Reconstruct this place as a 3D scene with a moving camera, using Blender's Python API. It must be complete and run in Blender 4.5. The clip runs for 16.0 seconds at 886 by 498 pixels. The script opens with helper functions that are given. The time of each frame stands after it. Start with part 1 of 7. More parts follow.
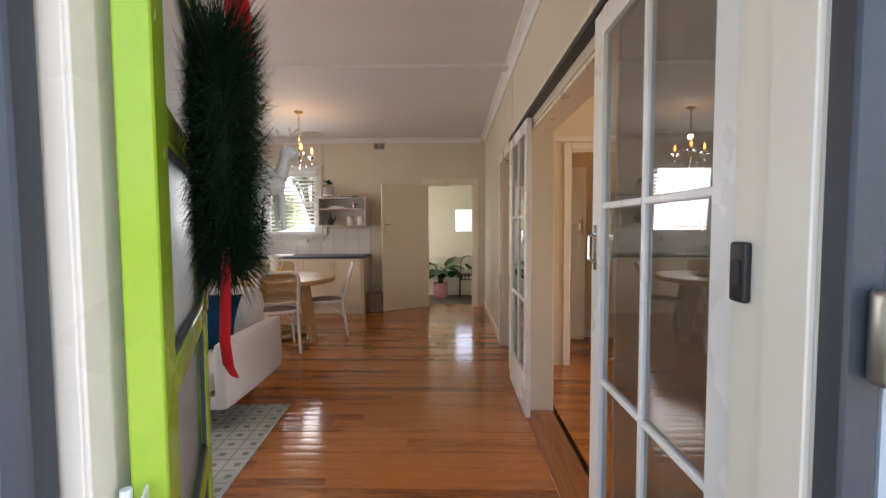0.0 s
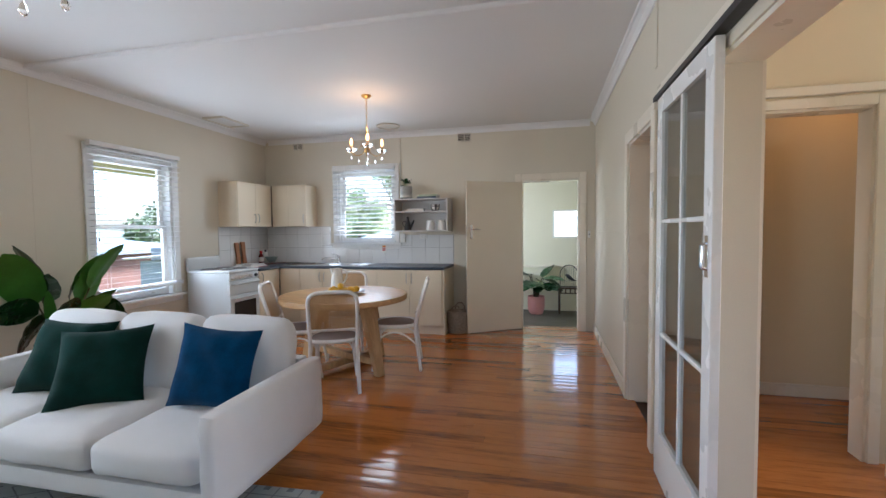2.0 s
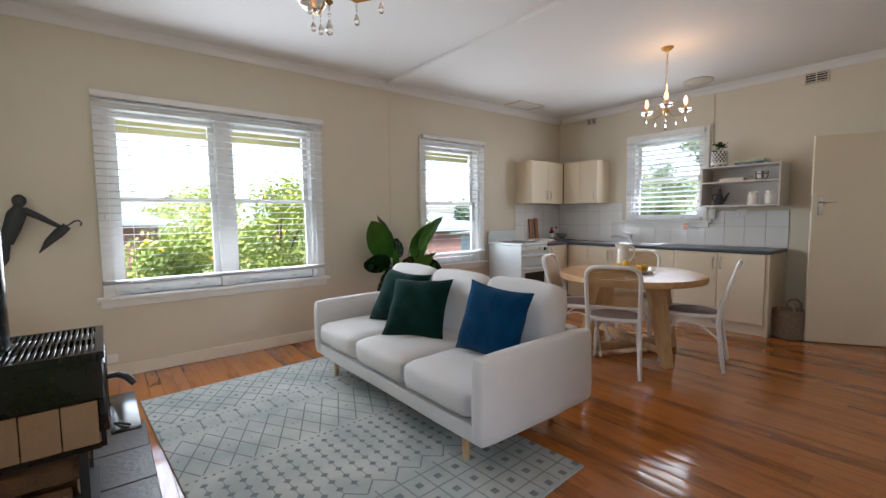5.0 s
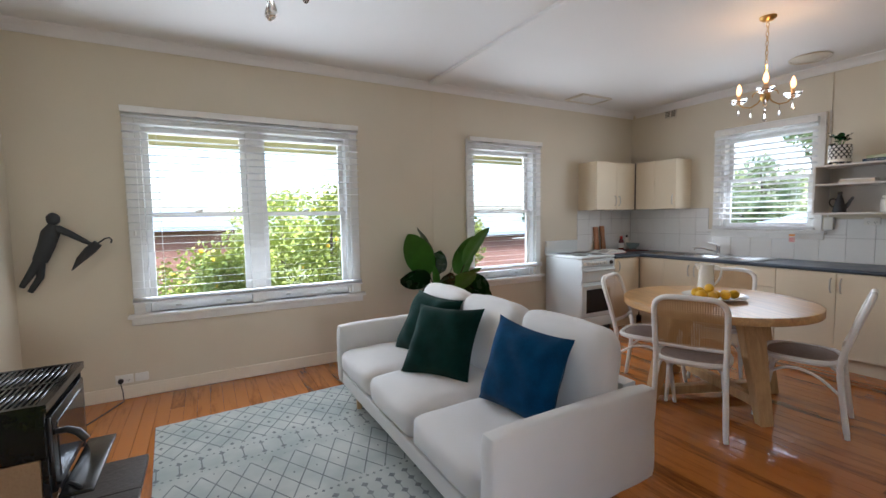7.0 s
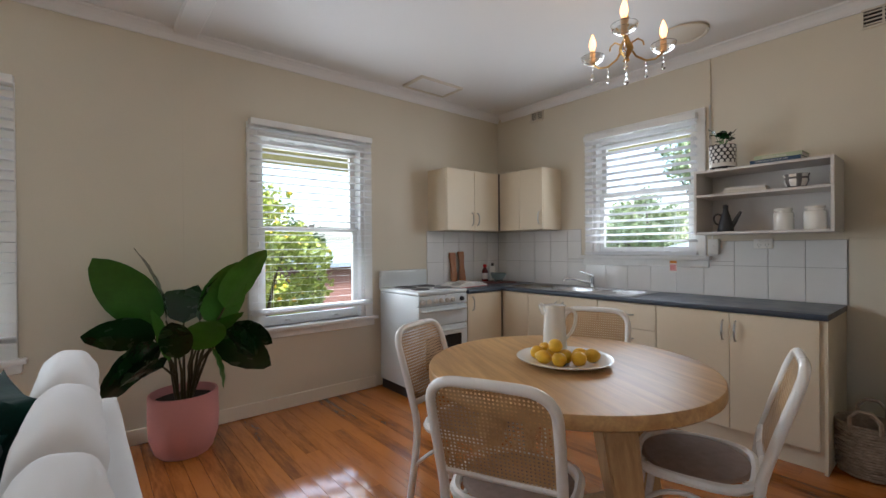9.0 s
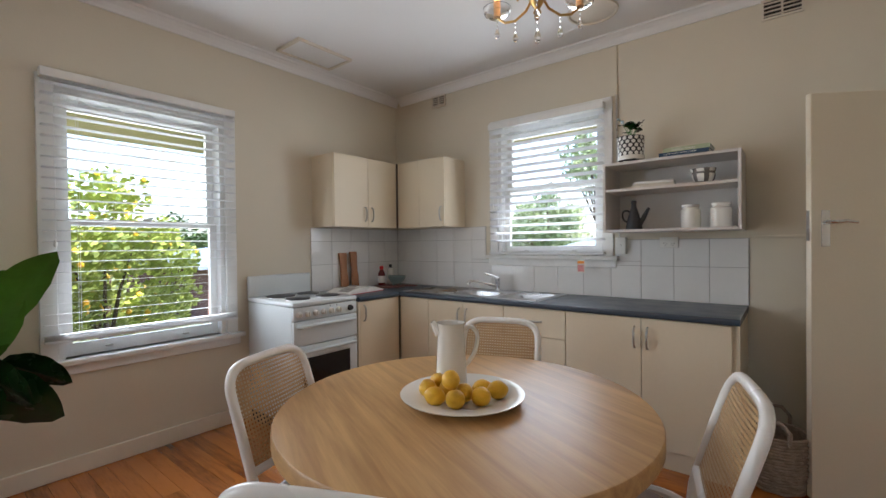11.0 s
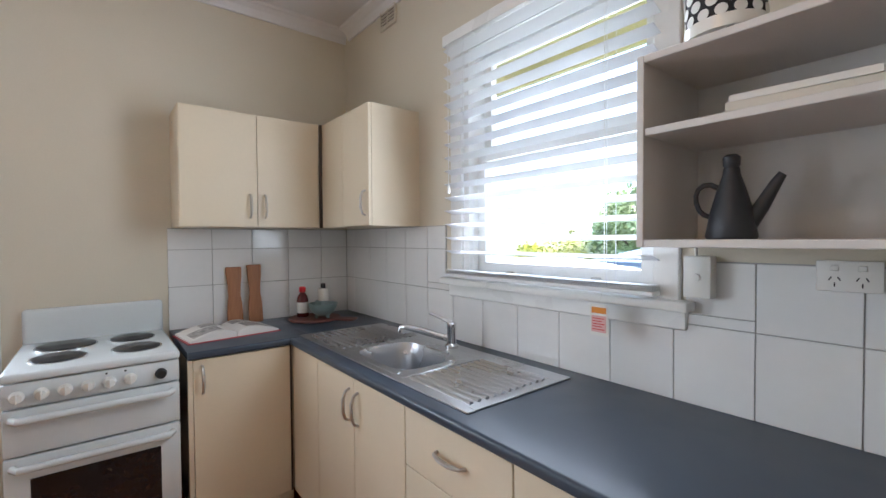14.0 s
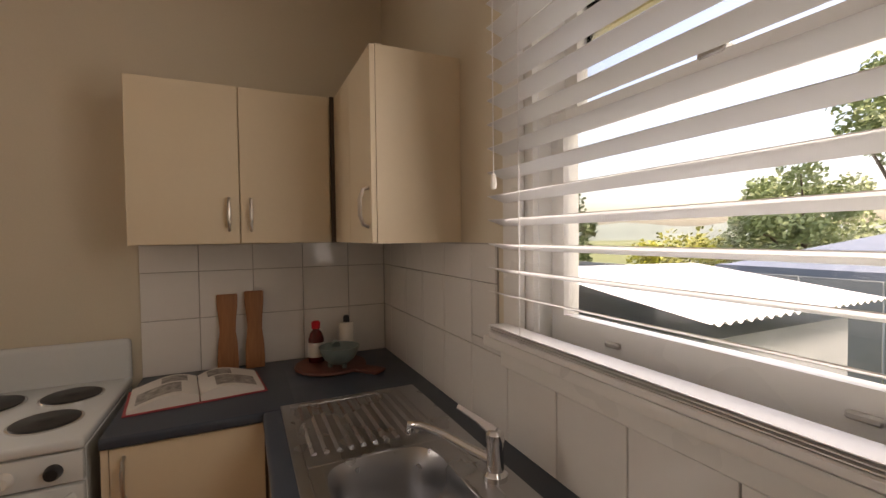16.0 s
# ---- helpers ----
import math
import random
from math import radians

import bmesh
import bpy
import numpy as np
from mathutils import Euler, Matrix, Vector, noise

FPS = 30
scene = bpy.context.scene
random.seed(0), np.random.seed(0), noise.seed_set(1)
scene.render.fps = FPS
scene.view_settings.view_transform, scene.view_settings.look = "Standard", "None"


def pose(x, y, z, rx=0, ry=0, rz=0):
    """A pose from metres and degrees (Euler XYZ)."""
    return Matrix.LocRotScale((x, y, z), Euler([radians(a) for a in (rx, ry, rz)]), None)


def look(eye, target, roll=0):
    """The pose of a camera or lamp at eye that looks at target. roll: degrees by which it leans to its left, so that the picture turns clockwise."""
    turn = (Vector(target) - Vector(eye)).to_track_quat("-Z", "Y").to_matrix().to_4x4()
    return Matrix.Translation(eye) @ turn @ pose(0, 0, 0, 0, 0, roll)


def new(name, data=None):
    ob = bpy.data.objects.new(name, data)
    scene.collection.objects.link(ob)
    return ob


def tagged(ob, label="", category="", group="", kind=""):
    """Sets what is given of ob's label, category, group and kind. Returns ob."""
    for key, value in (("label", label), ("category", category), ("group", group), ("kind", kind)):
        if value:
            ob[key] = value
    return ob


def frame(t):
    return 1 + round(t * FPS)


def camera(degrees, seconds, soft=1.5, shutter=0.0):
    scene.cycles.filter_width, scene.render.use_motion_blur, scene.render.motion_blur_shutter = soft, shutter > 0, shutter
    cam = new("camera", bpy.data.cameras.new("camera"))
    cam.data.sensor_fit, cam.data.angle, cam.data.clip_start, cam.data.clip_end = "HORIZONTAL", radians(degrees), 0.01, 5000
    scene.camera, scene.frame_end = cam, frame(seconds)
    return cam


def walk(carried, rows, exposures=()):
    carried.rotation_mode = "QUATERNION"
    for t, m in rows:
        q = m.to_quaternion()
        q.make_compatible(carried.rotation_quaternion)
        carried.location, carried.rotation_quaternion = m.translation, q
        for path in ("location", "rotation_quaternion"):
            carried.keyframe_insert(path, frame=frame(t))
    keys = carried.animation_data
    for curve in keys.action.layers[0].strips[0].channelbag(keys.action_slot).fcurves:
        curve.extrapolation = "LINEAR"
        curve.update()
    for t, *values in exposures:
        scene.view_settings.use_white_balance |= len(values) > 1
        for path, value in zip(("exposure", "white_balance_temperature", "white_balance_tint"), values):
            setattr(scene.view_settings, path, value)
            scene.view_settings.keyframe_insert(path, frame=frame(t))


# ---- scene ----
cam = camera(91.6, 16.0)
PATH = [
    (0, (0.231, 0.641, 1.359), (0.192, 2.637, 1.253), -0.3),
    (0.5, (0.203, 0.88, 1.35), (0.137, 2.876, 1.244), -0.2),
    (1, (0.15, 1.217, 1.358), (0.008, 3.209, 1.251), -0.3),
    (1.5, (0.146, 1.57, 1.387), (-0.126, 3.549, 1.288), -0.4),
    (2, (0.141, 1.822, 1.393), (-0.318, 3.767, 1.303), -0.6),
    (2.5, (0.094, 1.932, 1.39), (-0.597, 3.807, 1.294), -0.5),
    (3, (0.07, 1.991, 1.326), (-0.845, 3.767, 1.23), -0.7),
    (3.5, (0.09, 1.999, 1.312), (-1.017, 3.662, 1.202), -0.8),
    (4, (0.143, 1.986, 1.314), (-1.134, 3.52, 1.183), -0.7),
    (4.5, (0.192, 1.984, 1.309), (-1.239, 3.374, 1.164), -0.7),
    (5, (0.214, 1.968, 1.295), (-1.349, 3.207, 1.142), -0.6),
    (5.2, (0.215, 1.983, 1.286), (-1.392, 3.164, 1.136), -0.9),
    (7.3, (-0.085, 2.672, 1.41), (-1.832, 3.634, 1.262), -0.9),
    (7.5, (-0.140, 2.837, 1.405), (-1.869, 3.831, 1.251), -0.7),
    (8, (-0.30, 3.385, 1.402), (-1.991, 4.447, 1.305), -0.7),
    (8.5, (-0.515, 3.835, 1.346), (-2.139, 5.001, 1.304), -0.5),
    (9, (-0.66, 4.124, 1.295), (-2.2, 5.4, 1.286), -0.5),
    (11.5, (-0.988, 4.971, 1.306), (-2.213, 6.552, 1.275), -0.7),
    (12, (-1.043, 5.491, 1.404), (-2.284, 7.059, 1.355), -0.6),
    (12.5, (-1.185, 5.87, 1.432), (-2.452, 7.416, 1.384), -0.6),
    (13, (-1.253, 6.173, 1.432), (-2.591, 7.659, 1.387), -0.5),
    (13.5, (-1.287, 6.383, 1.41), (-2.729, 7.768, 1.365), -0.6),
    (14, (-1.385, 6.521, 1.391), (-2.947, 7.769, 1.345), -0.4),
    (14.5, (-1.542, 6.729, 1.373), (-3.241, 7.784, 1.329), -0.7),
    (15, (-1.649, 6.864, 1.367), (-3.411, 7.808, 1.335), -0.8),
    (15.5, (-1.783, 7.046, 1.413), (-3.592, 7.899, 1.361), -0.7),
    (16, (-1.993, 7.214, 1.484), (-3.807, 8.053, 1.423), -0.7),
]
EXPOSURES = [(0, 2.40, 6900, 18), (0.7, 2.74, 6150, 11), (1.0, 2.82, 6250, 11), (1.5, 2.72, 5750, 10), (2.5, 2.7, 5450, 9), (4, 2.54, 5800, 9), (5, 2.56, 5900, 10), (7.5, 2.46, 5800, 10), (8, 2.29, 5800, 10), (9, 2.32, 5900, 10), (11.5, 2.5, 5950, 10), (12.5, 2.8, 5750, 10), (13.5, 2.92, 5600, 10), (14.5, 2.75, 5850, 10), (15.2, 2.28, 7100, 15), (16, 1.68, 8200, 22)]
walk(cam, [(t, look(eye, target, roll)) for t, eye, target, roll in PATH], EXPOSURES)
# ==BODY==
CEIL, XL, XR, YB, YF = 2.82, -4.17, 0.795, 7.885, 1.27   # ceiling, left, right, back and front wall faces

# ---- world and sun ----
world = bpy.data.worlds.new("world")
scene.world = world
world.use_nodes = True
wn = world.node_tree
sky = wn.nodes.new("ShaderNodeTexSky")
sky.sky_type, sky.sun_disc = "NISHITA", False
sky.sun_elevation, sky.sun_rotation = radians(52), radians(55)
sky.air_density, sky.dust_density, sky.ozone_density = 1.0, 3.0, 1.0
wn.links.new(sky.outputs[0], wn.nodes["Background"].inputs[0])
wn.nodes["Background"].inputs[1].default_value = 0.15
sun_data = bpy.data.lights.new("sun", "SUN")
sun_data.energy, sun_data.angle, sun_data.color = 3.2, radians(12), (1.0, 0.95, 0.88)
sun = new("sun", sun_data)
sun.matrix_world = look((0, 0, 0), (-0.50, -0.35, -0.79))


def opening_lamp(at, toward, width, height, watts, color=(0.965, 0.985, 0.985)):
    """Area lamp standing in for sky light at a window or an added opening."""
    data = bpy.data.lights.new("skylight_stand_in", "AREA")
    data.shape, data.size, data.size_y, data.energy, data.color = "RECTANGLE", width, height, watts, color
    ob = new("skylight_stand_in", data)
    ob.matrix_world = look(at, toward)
    return ob


opening_lamp((XL + 0.105, 2.885, 1.5), (0, 2.885, 1.15), 1.68, 1.42, 6.0)
opening_lamp((XL - 0.165, 2.885, 1.5), (0, 2.885, 1.5), 1.68, 1.42, 4.0)
opening_lamp((XL + 0.105, 5.62, 1.5), (0, 5.62, 1.15), 0.90, 1.42, 3.0)
opening_lamp((XL - 0.165, 5.62, 1.5), (0, 5.62, 1.5), 0.90, 1.42, 2.2)
opening_lamp((-2.475, YB - 0.105, 1.78), (-2.475, 0, 0.9), 0.86, 1.0, 1.9)
opening_lamp((-2.475, YB + 0.165, 1.78), (-2.475, 0, 1.78), 0.86, 1.0, 1.0)
opening_lamp((-1.56, 9.6, 1.3), (0, 9.6, 1.3), 1.3, 1.15, 5.0)      # unseen side opening added to brighten the sunroom
opening_lamp((4.31, 3.4, 1.5), (0, 3.4, 1.5), 1.4, 1.2, 6.6, (1.0, 0.94, 0.84))   # unseen opening added in the east wall to brighten the hall


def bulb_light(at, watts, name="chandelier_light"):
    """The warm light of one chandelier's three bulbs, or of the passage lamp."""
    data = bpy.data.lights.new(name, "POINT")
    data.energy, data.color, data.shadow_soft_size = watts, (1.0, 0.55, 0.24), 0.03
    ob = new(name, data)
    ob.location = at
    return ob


bulb_light((-1.70, 6.15, CEIL - 0.36), 0.8)
bulb_light((-1.33, 2.67, CEIL - 0.46), 0.8)
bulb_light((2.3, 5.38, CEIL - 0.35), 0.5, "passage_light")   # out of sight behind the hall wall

# ---- materials ----
def nodes_of(name):
    m = bpy.data.materials.new(name)
    m.use_nodes = True
    t = m.node_tree
    return m, t, t.nodes["Principled BSDF"]


def mat(name, color, rough=0.5, metal=0.0, vary=0.06, scale=3.0, fine=60.0, bump=0.05, spec=0.5, rand=0.0, coat=0.0, sheen=0.0, trans=0.0, ior=1.45, stretch=(1, 1, 1)):
    """Paint, cloth, stone and the like: a base colour that wanders at two scales, with a fine relief."""
    m, t, b = nodes_of(name)
    tc = t.nodes.new("ShaderNodeTexCoord")
    mp = t.nodes.new("ShaderNodeMapping")
    mp.inputs["Scale"].default_value = stretch
    t.links.new(tc.outputs["Object"], mp.inputs[0])
    n1, n2 = t.nodes.new("ShaderNodeTexNoise"), t.nodes.new("ShaderNodeTexNoise")
    n1.inputs["Scale"].default_value, n1.inputs["Detail"].default_value = scale, 4
    n2.inputs["Scale"].default_value, n2.inputs["Detail"].default_value = fine, 3
    for n in (n1, n2):
        t.links.new(mp.outputs[0], n.inputs["Vector"])
    add = t.nodes.new("ShaderNodeMath")
    add.operation = "MULTIPLY_ADD"
    t.links.new(n2.outputs[0], add.inputs[0])
    add.inputs[1].default_value = 0.4
    t.links.new(n1.outputs[0], add.inputs[2])
    ramp = t.nodes.new("ShaderNodeMapRange")
    ramp.inputs[1].default_value, ramp.inputs[2].default_value = 0.4, 1.0
    ramp.inputs[3].default_value, ramp.inputs[4].default_value = 1 - vary, 1 + vary
    t.links.new(add.outputs[0], ramp.inputs[0])
    val = ramp.outputs[0]
    if rand:
        oi = t.nodes.new("ShaderNodeObjectInfo")
        mr = t.nodes.new("ShaderNodeMapRange")
        mr.inputs[3].default_value, mr.inputs[4].default_value = 1 - rand, 1 + rand
        t.links.new(oi.outputs["Random"], mr.inputs[0])
        mu = t.nodes.new("ShaderNodeMath")
        mu.operation = "MULTIPLY"
        t.links.new(val, mu.inputs[0])
        t.links.new(mr.outputs[0], mu.inputs[1])
        val = mu.outputs[0]
    hs = t.nodes.new("ShaderNodeHueSaturation")
    hs.inputs["Color"].default_value = (*color, 1)
    t.links.new(val, hs.inputs["Value"])
    t.links.new(hs.outputs[0], b.inputs["Base Color"])
    rr = t.nodes.new("ShaderNodeMapRange")
    rr.inputs[1].default_value, rr.inputs[2].default_value = 0.3, 0.7
    rr.inputs[3].default_value, rr.inputs[4].default_value = max(rough - 0.06, 0.02), min(rough + 0.06, 1)
    t.links.new(n1.outputs[0], rr.inputs[0])
    t.links.new(rr.outputs[0], b.inputs["Roughness"])
    b.inputs["Metallic"].default_value = metal
    b.inputs["Specular IOR Level"].default_value = spec
    b.inputs["Coat Weight"].default_value = coat
    b.inputs["Coat Roughness"].default_value = 0.08
    b.inputs["Sheen Weight"].default_value = sheen
    b.inputs["Transmission Weight"].default_value = trans
    b.inputs["IOR"].default_value = ior
    if bump:
        bp = t.nodes.new("ShaderNodeBump")
        bp.inputs["Strength"].default_value, bp.inputs["Distance"].default_value = bump, 0.01
        t.links.new(n2.outputs[0], bp.inputs["Height"])
        t.links.new(bp.outputs[0], b.inputs["Normal"])
    return m


def wood(name, dark, light, rough, axis, width=8.0, coat=0.0, rand=0.0, knots=0.0, bump=0.03, along=0.07):
    """Grain drawn out along one axis, with slow bands and, for old boards, knots; each piece takes its own tone."""
    m, t, b = nodes_of(name)
    tc = t.nodes.new("ShaderNodeTexCoord")
    oi = t.nodes.new("ShaderNodeObjectInfo")
    mp = t.nodes.new("ShaderNodeMapping")
    s = [width, width, width]
    s[axis] = width * along
    mp.inputs["Scale"].default_value = s
    cmb = t.nodes.new("ShaderNodeCombineXYZ")
    sc = t.nodes.new("ShaderNodeMath")
    sc.operation = "MULTIPLY"
    sc.inputs[1].default_value = 37.0 if rand else 0.0
    t.links.new(oi.outputs["Random"], sc.inputs[0])
    for i in range(3):
        t.links.new(sc.outputs[0], cmb.inputs[i])
    t.links.new(tc.outputs["Object"], mp.inputs["Vector"])
    vadd = t.nodes.new("ShaderNodeVectorMath")
    vadd.operation = "ADD"
    t.links.new(mp.outputs[0], vadd.inputs[0])
    t.links.new(cmb.outputs[0], vadd.inputs[1])
    n1, n2 = t.nodes.new("ShaderNodeTexNoise"), t.nodes.new("ShaderNodeTexNoise")
    n1.inputs["Scale"].default_value, n1.inputs["Detail"].default_value, n1.inputs["Distortion"].default_value = 1.0, 5, 1.2
    n2.inputs["Scale"].default_value, n2.inputs["Detail"].default_value = 7.0, 4
    for n in (n1, n2):
        t.links.new(vadd.outputs[0], n.inputs["Vector"])
    mix = t.nodes.new("ShaderNodeMath")
    mix.operation = "MULTIPLY_ADD"
    t.links.new(n2.outputs[0], mix.inputs[0])
    mix.inputs[1].default_value = 0.45
    t.links.new(n1.outputs[0], mix.inputs[2])
    last = mix.outputs[0]
    if rand:
        ra = t.nodes.new("ShaderNodeMath")
        ra.operation = "MULTIPLY_ADD"
        t.links.new(oi.outputs["Random"], ra.inputs[0])
        ra.inputs[1].default_value = rand
        t.links.new(last, ra.inputs[2])
        last = ra.outputs[0]
    cr = t.nodes.new("ShaderNodeValToRGB")
    cr.color_ramp.elements[0].position, cr.color_ramp.elements[1].position = 0.38 + rand * 0.3, 0.95 + rand * 0.6
    cr.color_ramp.elements[0].color, cr.color_ramp.elements[1].color = (*dark, 1), (*light, 1)
    t.links.new(last, cr.inputs[0])
    col = cr.outputs[0]
    if knots:
        vo = t.nodes.new("ShaderNodeTexVoronoi")
        vo.inputs["Scale"].default_value = 0.22
        t.links.new(vadd.outputs[0], vo.inputs["Vector"])
        kr = t.nodes.new("ShaderNodeMapRange")
        kr.inputs[1].default_value, kr.inputs[2].default_value = 0.0, 0.16
        kr.inputs[3].default_value, kr.inputs[4].default_value = knots, 0.0
        t.links.new(vo.outputs["Distance"], kr.inputs[0])
        mx = t.nodes.new("ShaderNodeMixRGB")
        mx.inputs[2].default_value = (dark[0] * 0.35, dark[1] * 0.3, dark[2] * 0.3, 1)
        t.links.new(kr.outputs[0], mx.inputs[0])
        t.links.new(col, mx.inputs[1])
        col = mx.outputs[0]
    t.links.new(col, b.inputs["Base Color"])
    rr = t.nodes.new("ShaderNodeMapRange")
    rr.inputs[3].default_value, rr.inputs[4].default_value = max(rough - 0.05, 0.02), rough + 0.07
    t.links.new(n1.outputs[0], rr.inputs[0])
    t.links.new(rr.outputs[0], b.inputs["Roughness"])
    b.inputs["Coat Weight"].default_value = coat
    b.inputs["Coat Roughness"].default_value = 0.06
    bp = t.nodes.new("ShaderNodeBump")
    bp.inputs["Strength"].default_value, bp.inputs["Distance"].default_value = bump, 0.01
    t.links.new(mix.outputs[0], bp.inputs["Height"])
    t.links.new(bp.outputs[0], b.inputs["Normal"])
    return m


def glass_mat(name, tint=(1, 1, 1), rough=0.0, wavy=0.0, ior=1.45):
    m, t, b = nodes_of(name)
    b.inputs["Base Color"].default_value = (*tint, 1)
    b.inputs["Roughness"].default_value = rough
    b.inputs["Transmission Weight"].default_value = 1.0
    b.inputs["IOR"].default_value = ior
    if wavy:
        n = t.nodes.new("ShaderNodeTexNoise")
        n.inputs["Scale"].default_value, n.inputs["Distortion"].default_value = 30, 1.0
        tc = t.nodes.new("ShaderNodeTexCoord")
        mp = t.nodes.new("ShaderNodeMapping")
        mp.inputs["Scale"].default_value = (0.6, 1, 2.6)
        t.links.new(tc.outputs["Object"], mp.inputs[0])
        t.links.new(mp.outputs[0], n.inputs["Vector"])
        bp = t.nodes.new("ShaderNodeBump")
        bp.inputs["Strength"].default_value, bp.inputs["Distance"].default_value = wavy, 0.02
        t.links.new(n.outputs[0], bp.inputs["Height"])
        t.links.new(bp.outputs[0], b.inputs["Normal"])
    return m


def pane_mat():
    """Thin window glass: clear, with a weak mirror."""
    m, t, b = nodes_of("window_glass")
    out = t.nodes["Material Output"]
    tr, gl, mx, fr = (t.nodes.new(k) for k in ("ShaderNodeBsdfTransparent", "ShaderNodeBsdfGlossy", "ShaderNodeMixShader", "ShaderNodeFresnel"))
    gl.inputs["Roughness"].default_value = 0.02
    fr.inputs["IOR"].default_value = 1.3
    t.links.new(fr.outputs[0], mx.inputs[0])
    t.links.new(tr.outputs[0], mx.inputs[1])
    t.links.new(gl.outputs[0], mx.inputs[2])
    t.links.new(mx.outputs[0], out.inputs["Surface"])
    return m


def glow(name, color, strength):
    m, t, b = nodes_of(name)
    b.inputs["Base Color"].default_value = (*color, 1)
    b.inputs["Emission Color"].default_value = (*color, 1)
    b.inputs["Emission Strength"].default_value = strength
    return m


def cane_mat():
    """Woven cane: strands in two directions with open holes between them."""
    m, t, b = nodes_of("woven_cane")
    tc = t.nodes.new("ShaderNodeTexCoord")
    sep = t.nodes.new("ShaderNodeSeparateXYZ")
    t.links.new(tc.outputs["Object"], sep.inputs[0])
    waves = []
    for k in (0, 2):
        mu = t.nodes.new("ShaderNodeMath")
        mu.operation = "MULTIPLY"
        mu.inputs[1].default_value = 2 * math.pi / 0.0135
        t.links.new(sep.outputs[k], mu.inputs[0])
        si = t.nodes.new("ShaderNodeMath")
        si.operation = "SINE"
        t.links.new(mu.outputs[0], si.inputs[0])
        waves.append(si)
    mn = t.nodes.new("ShaderNodeMath")
    mn.operation = "MINIMUM"
    t.links.new(waves[0].outputs[0], mn.inputs[0])
    t.links.new(waves[1].outputs[0], mn.inputs[1])
    gt = t.nodes.new("ShaderNodeMath")
    gt.operation = "GREATER_THAN"
    gt.inputs[1].default_value = 0.12
    t.links.new(mn.outputs[0], gt.inputs[0])
    n = t.nodes.new("ShaderNodeTexNoise")
    n.inputs["Scale"].default_value = 14
    t.links.new(tc.outputs["Object"], n.inputs["Vector"])
    cr = t.nodes.new("ShaderNodeValToRGB")
    cr.color_ramp.elements[0].color, cr.color_ramp.elements[1].color = (0.31, 0.175, 0.075, 1), (0.54, 0.355, 0.165, 1)
    t.links.new(n.outputs[0], cr.inputs[0])
    t.links.new(cr.outputs[0], b.inputs["Base Color"])
    b.inputs["Roughness"].default_value = 0.45
    tr, mx = t.nodes.new("ShaderNodeBsdfTransparent"), t.nodes.new("ShaderNodeMixShader")
    t.links.new(gt.outputs[0], mx.inputs[0])
    t.links.new(b.outputs[0], mx.inputs[1])
    t.links.new(tr.outputs[0], mx.inputs[2])
    t.links.new(mx.outputs[0], t.nodes["Material Output"].inputs["Surface"])
    return m


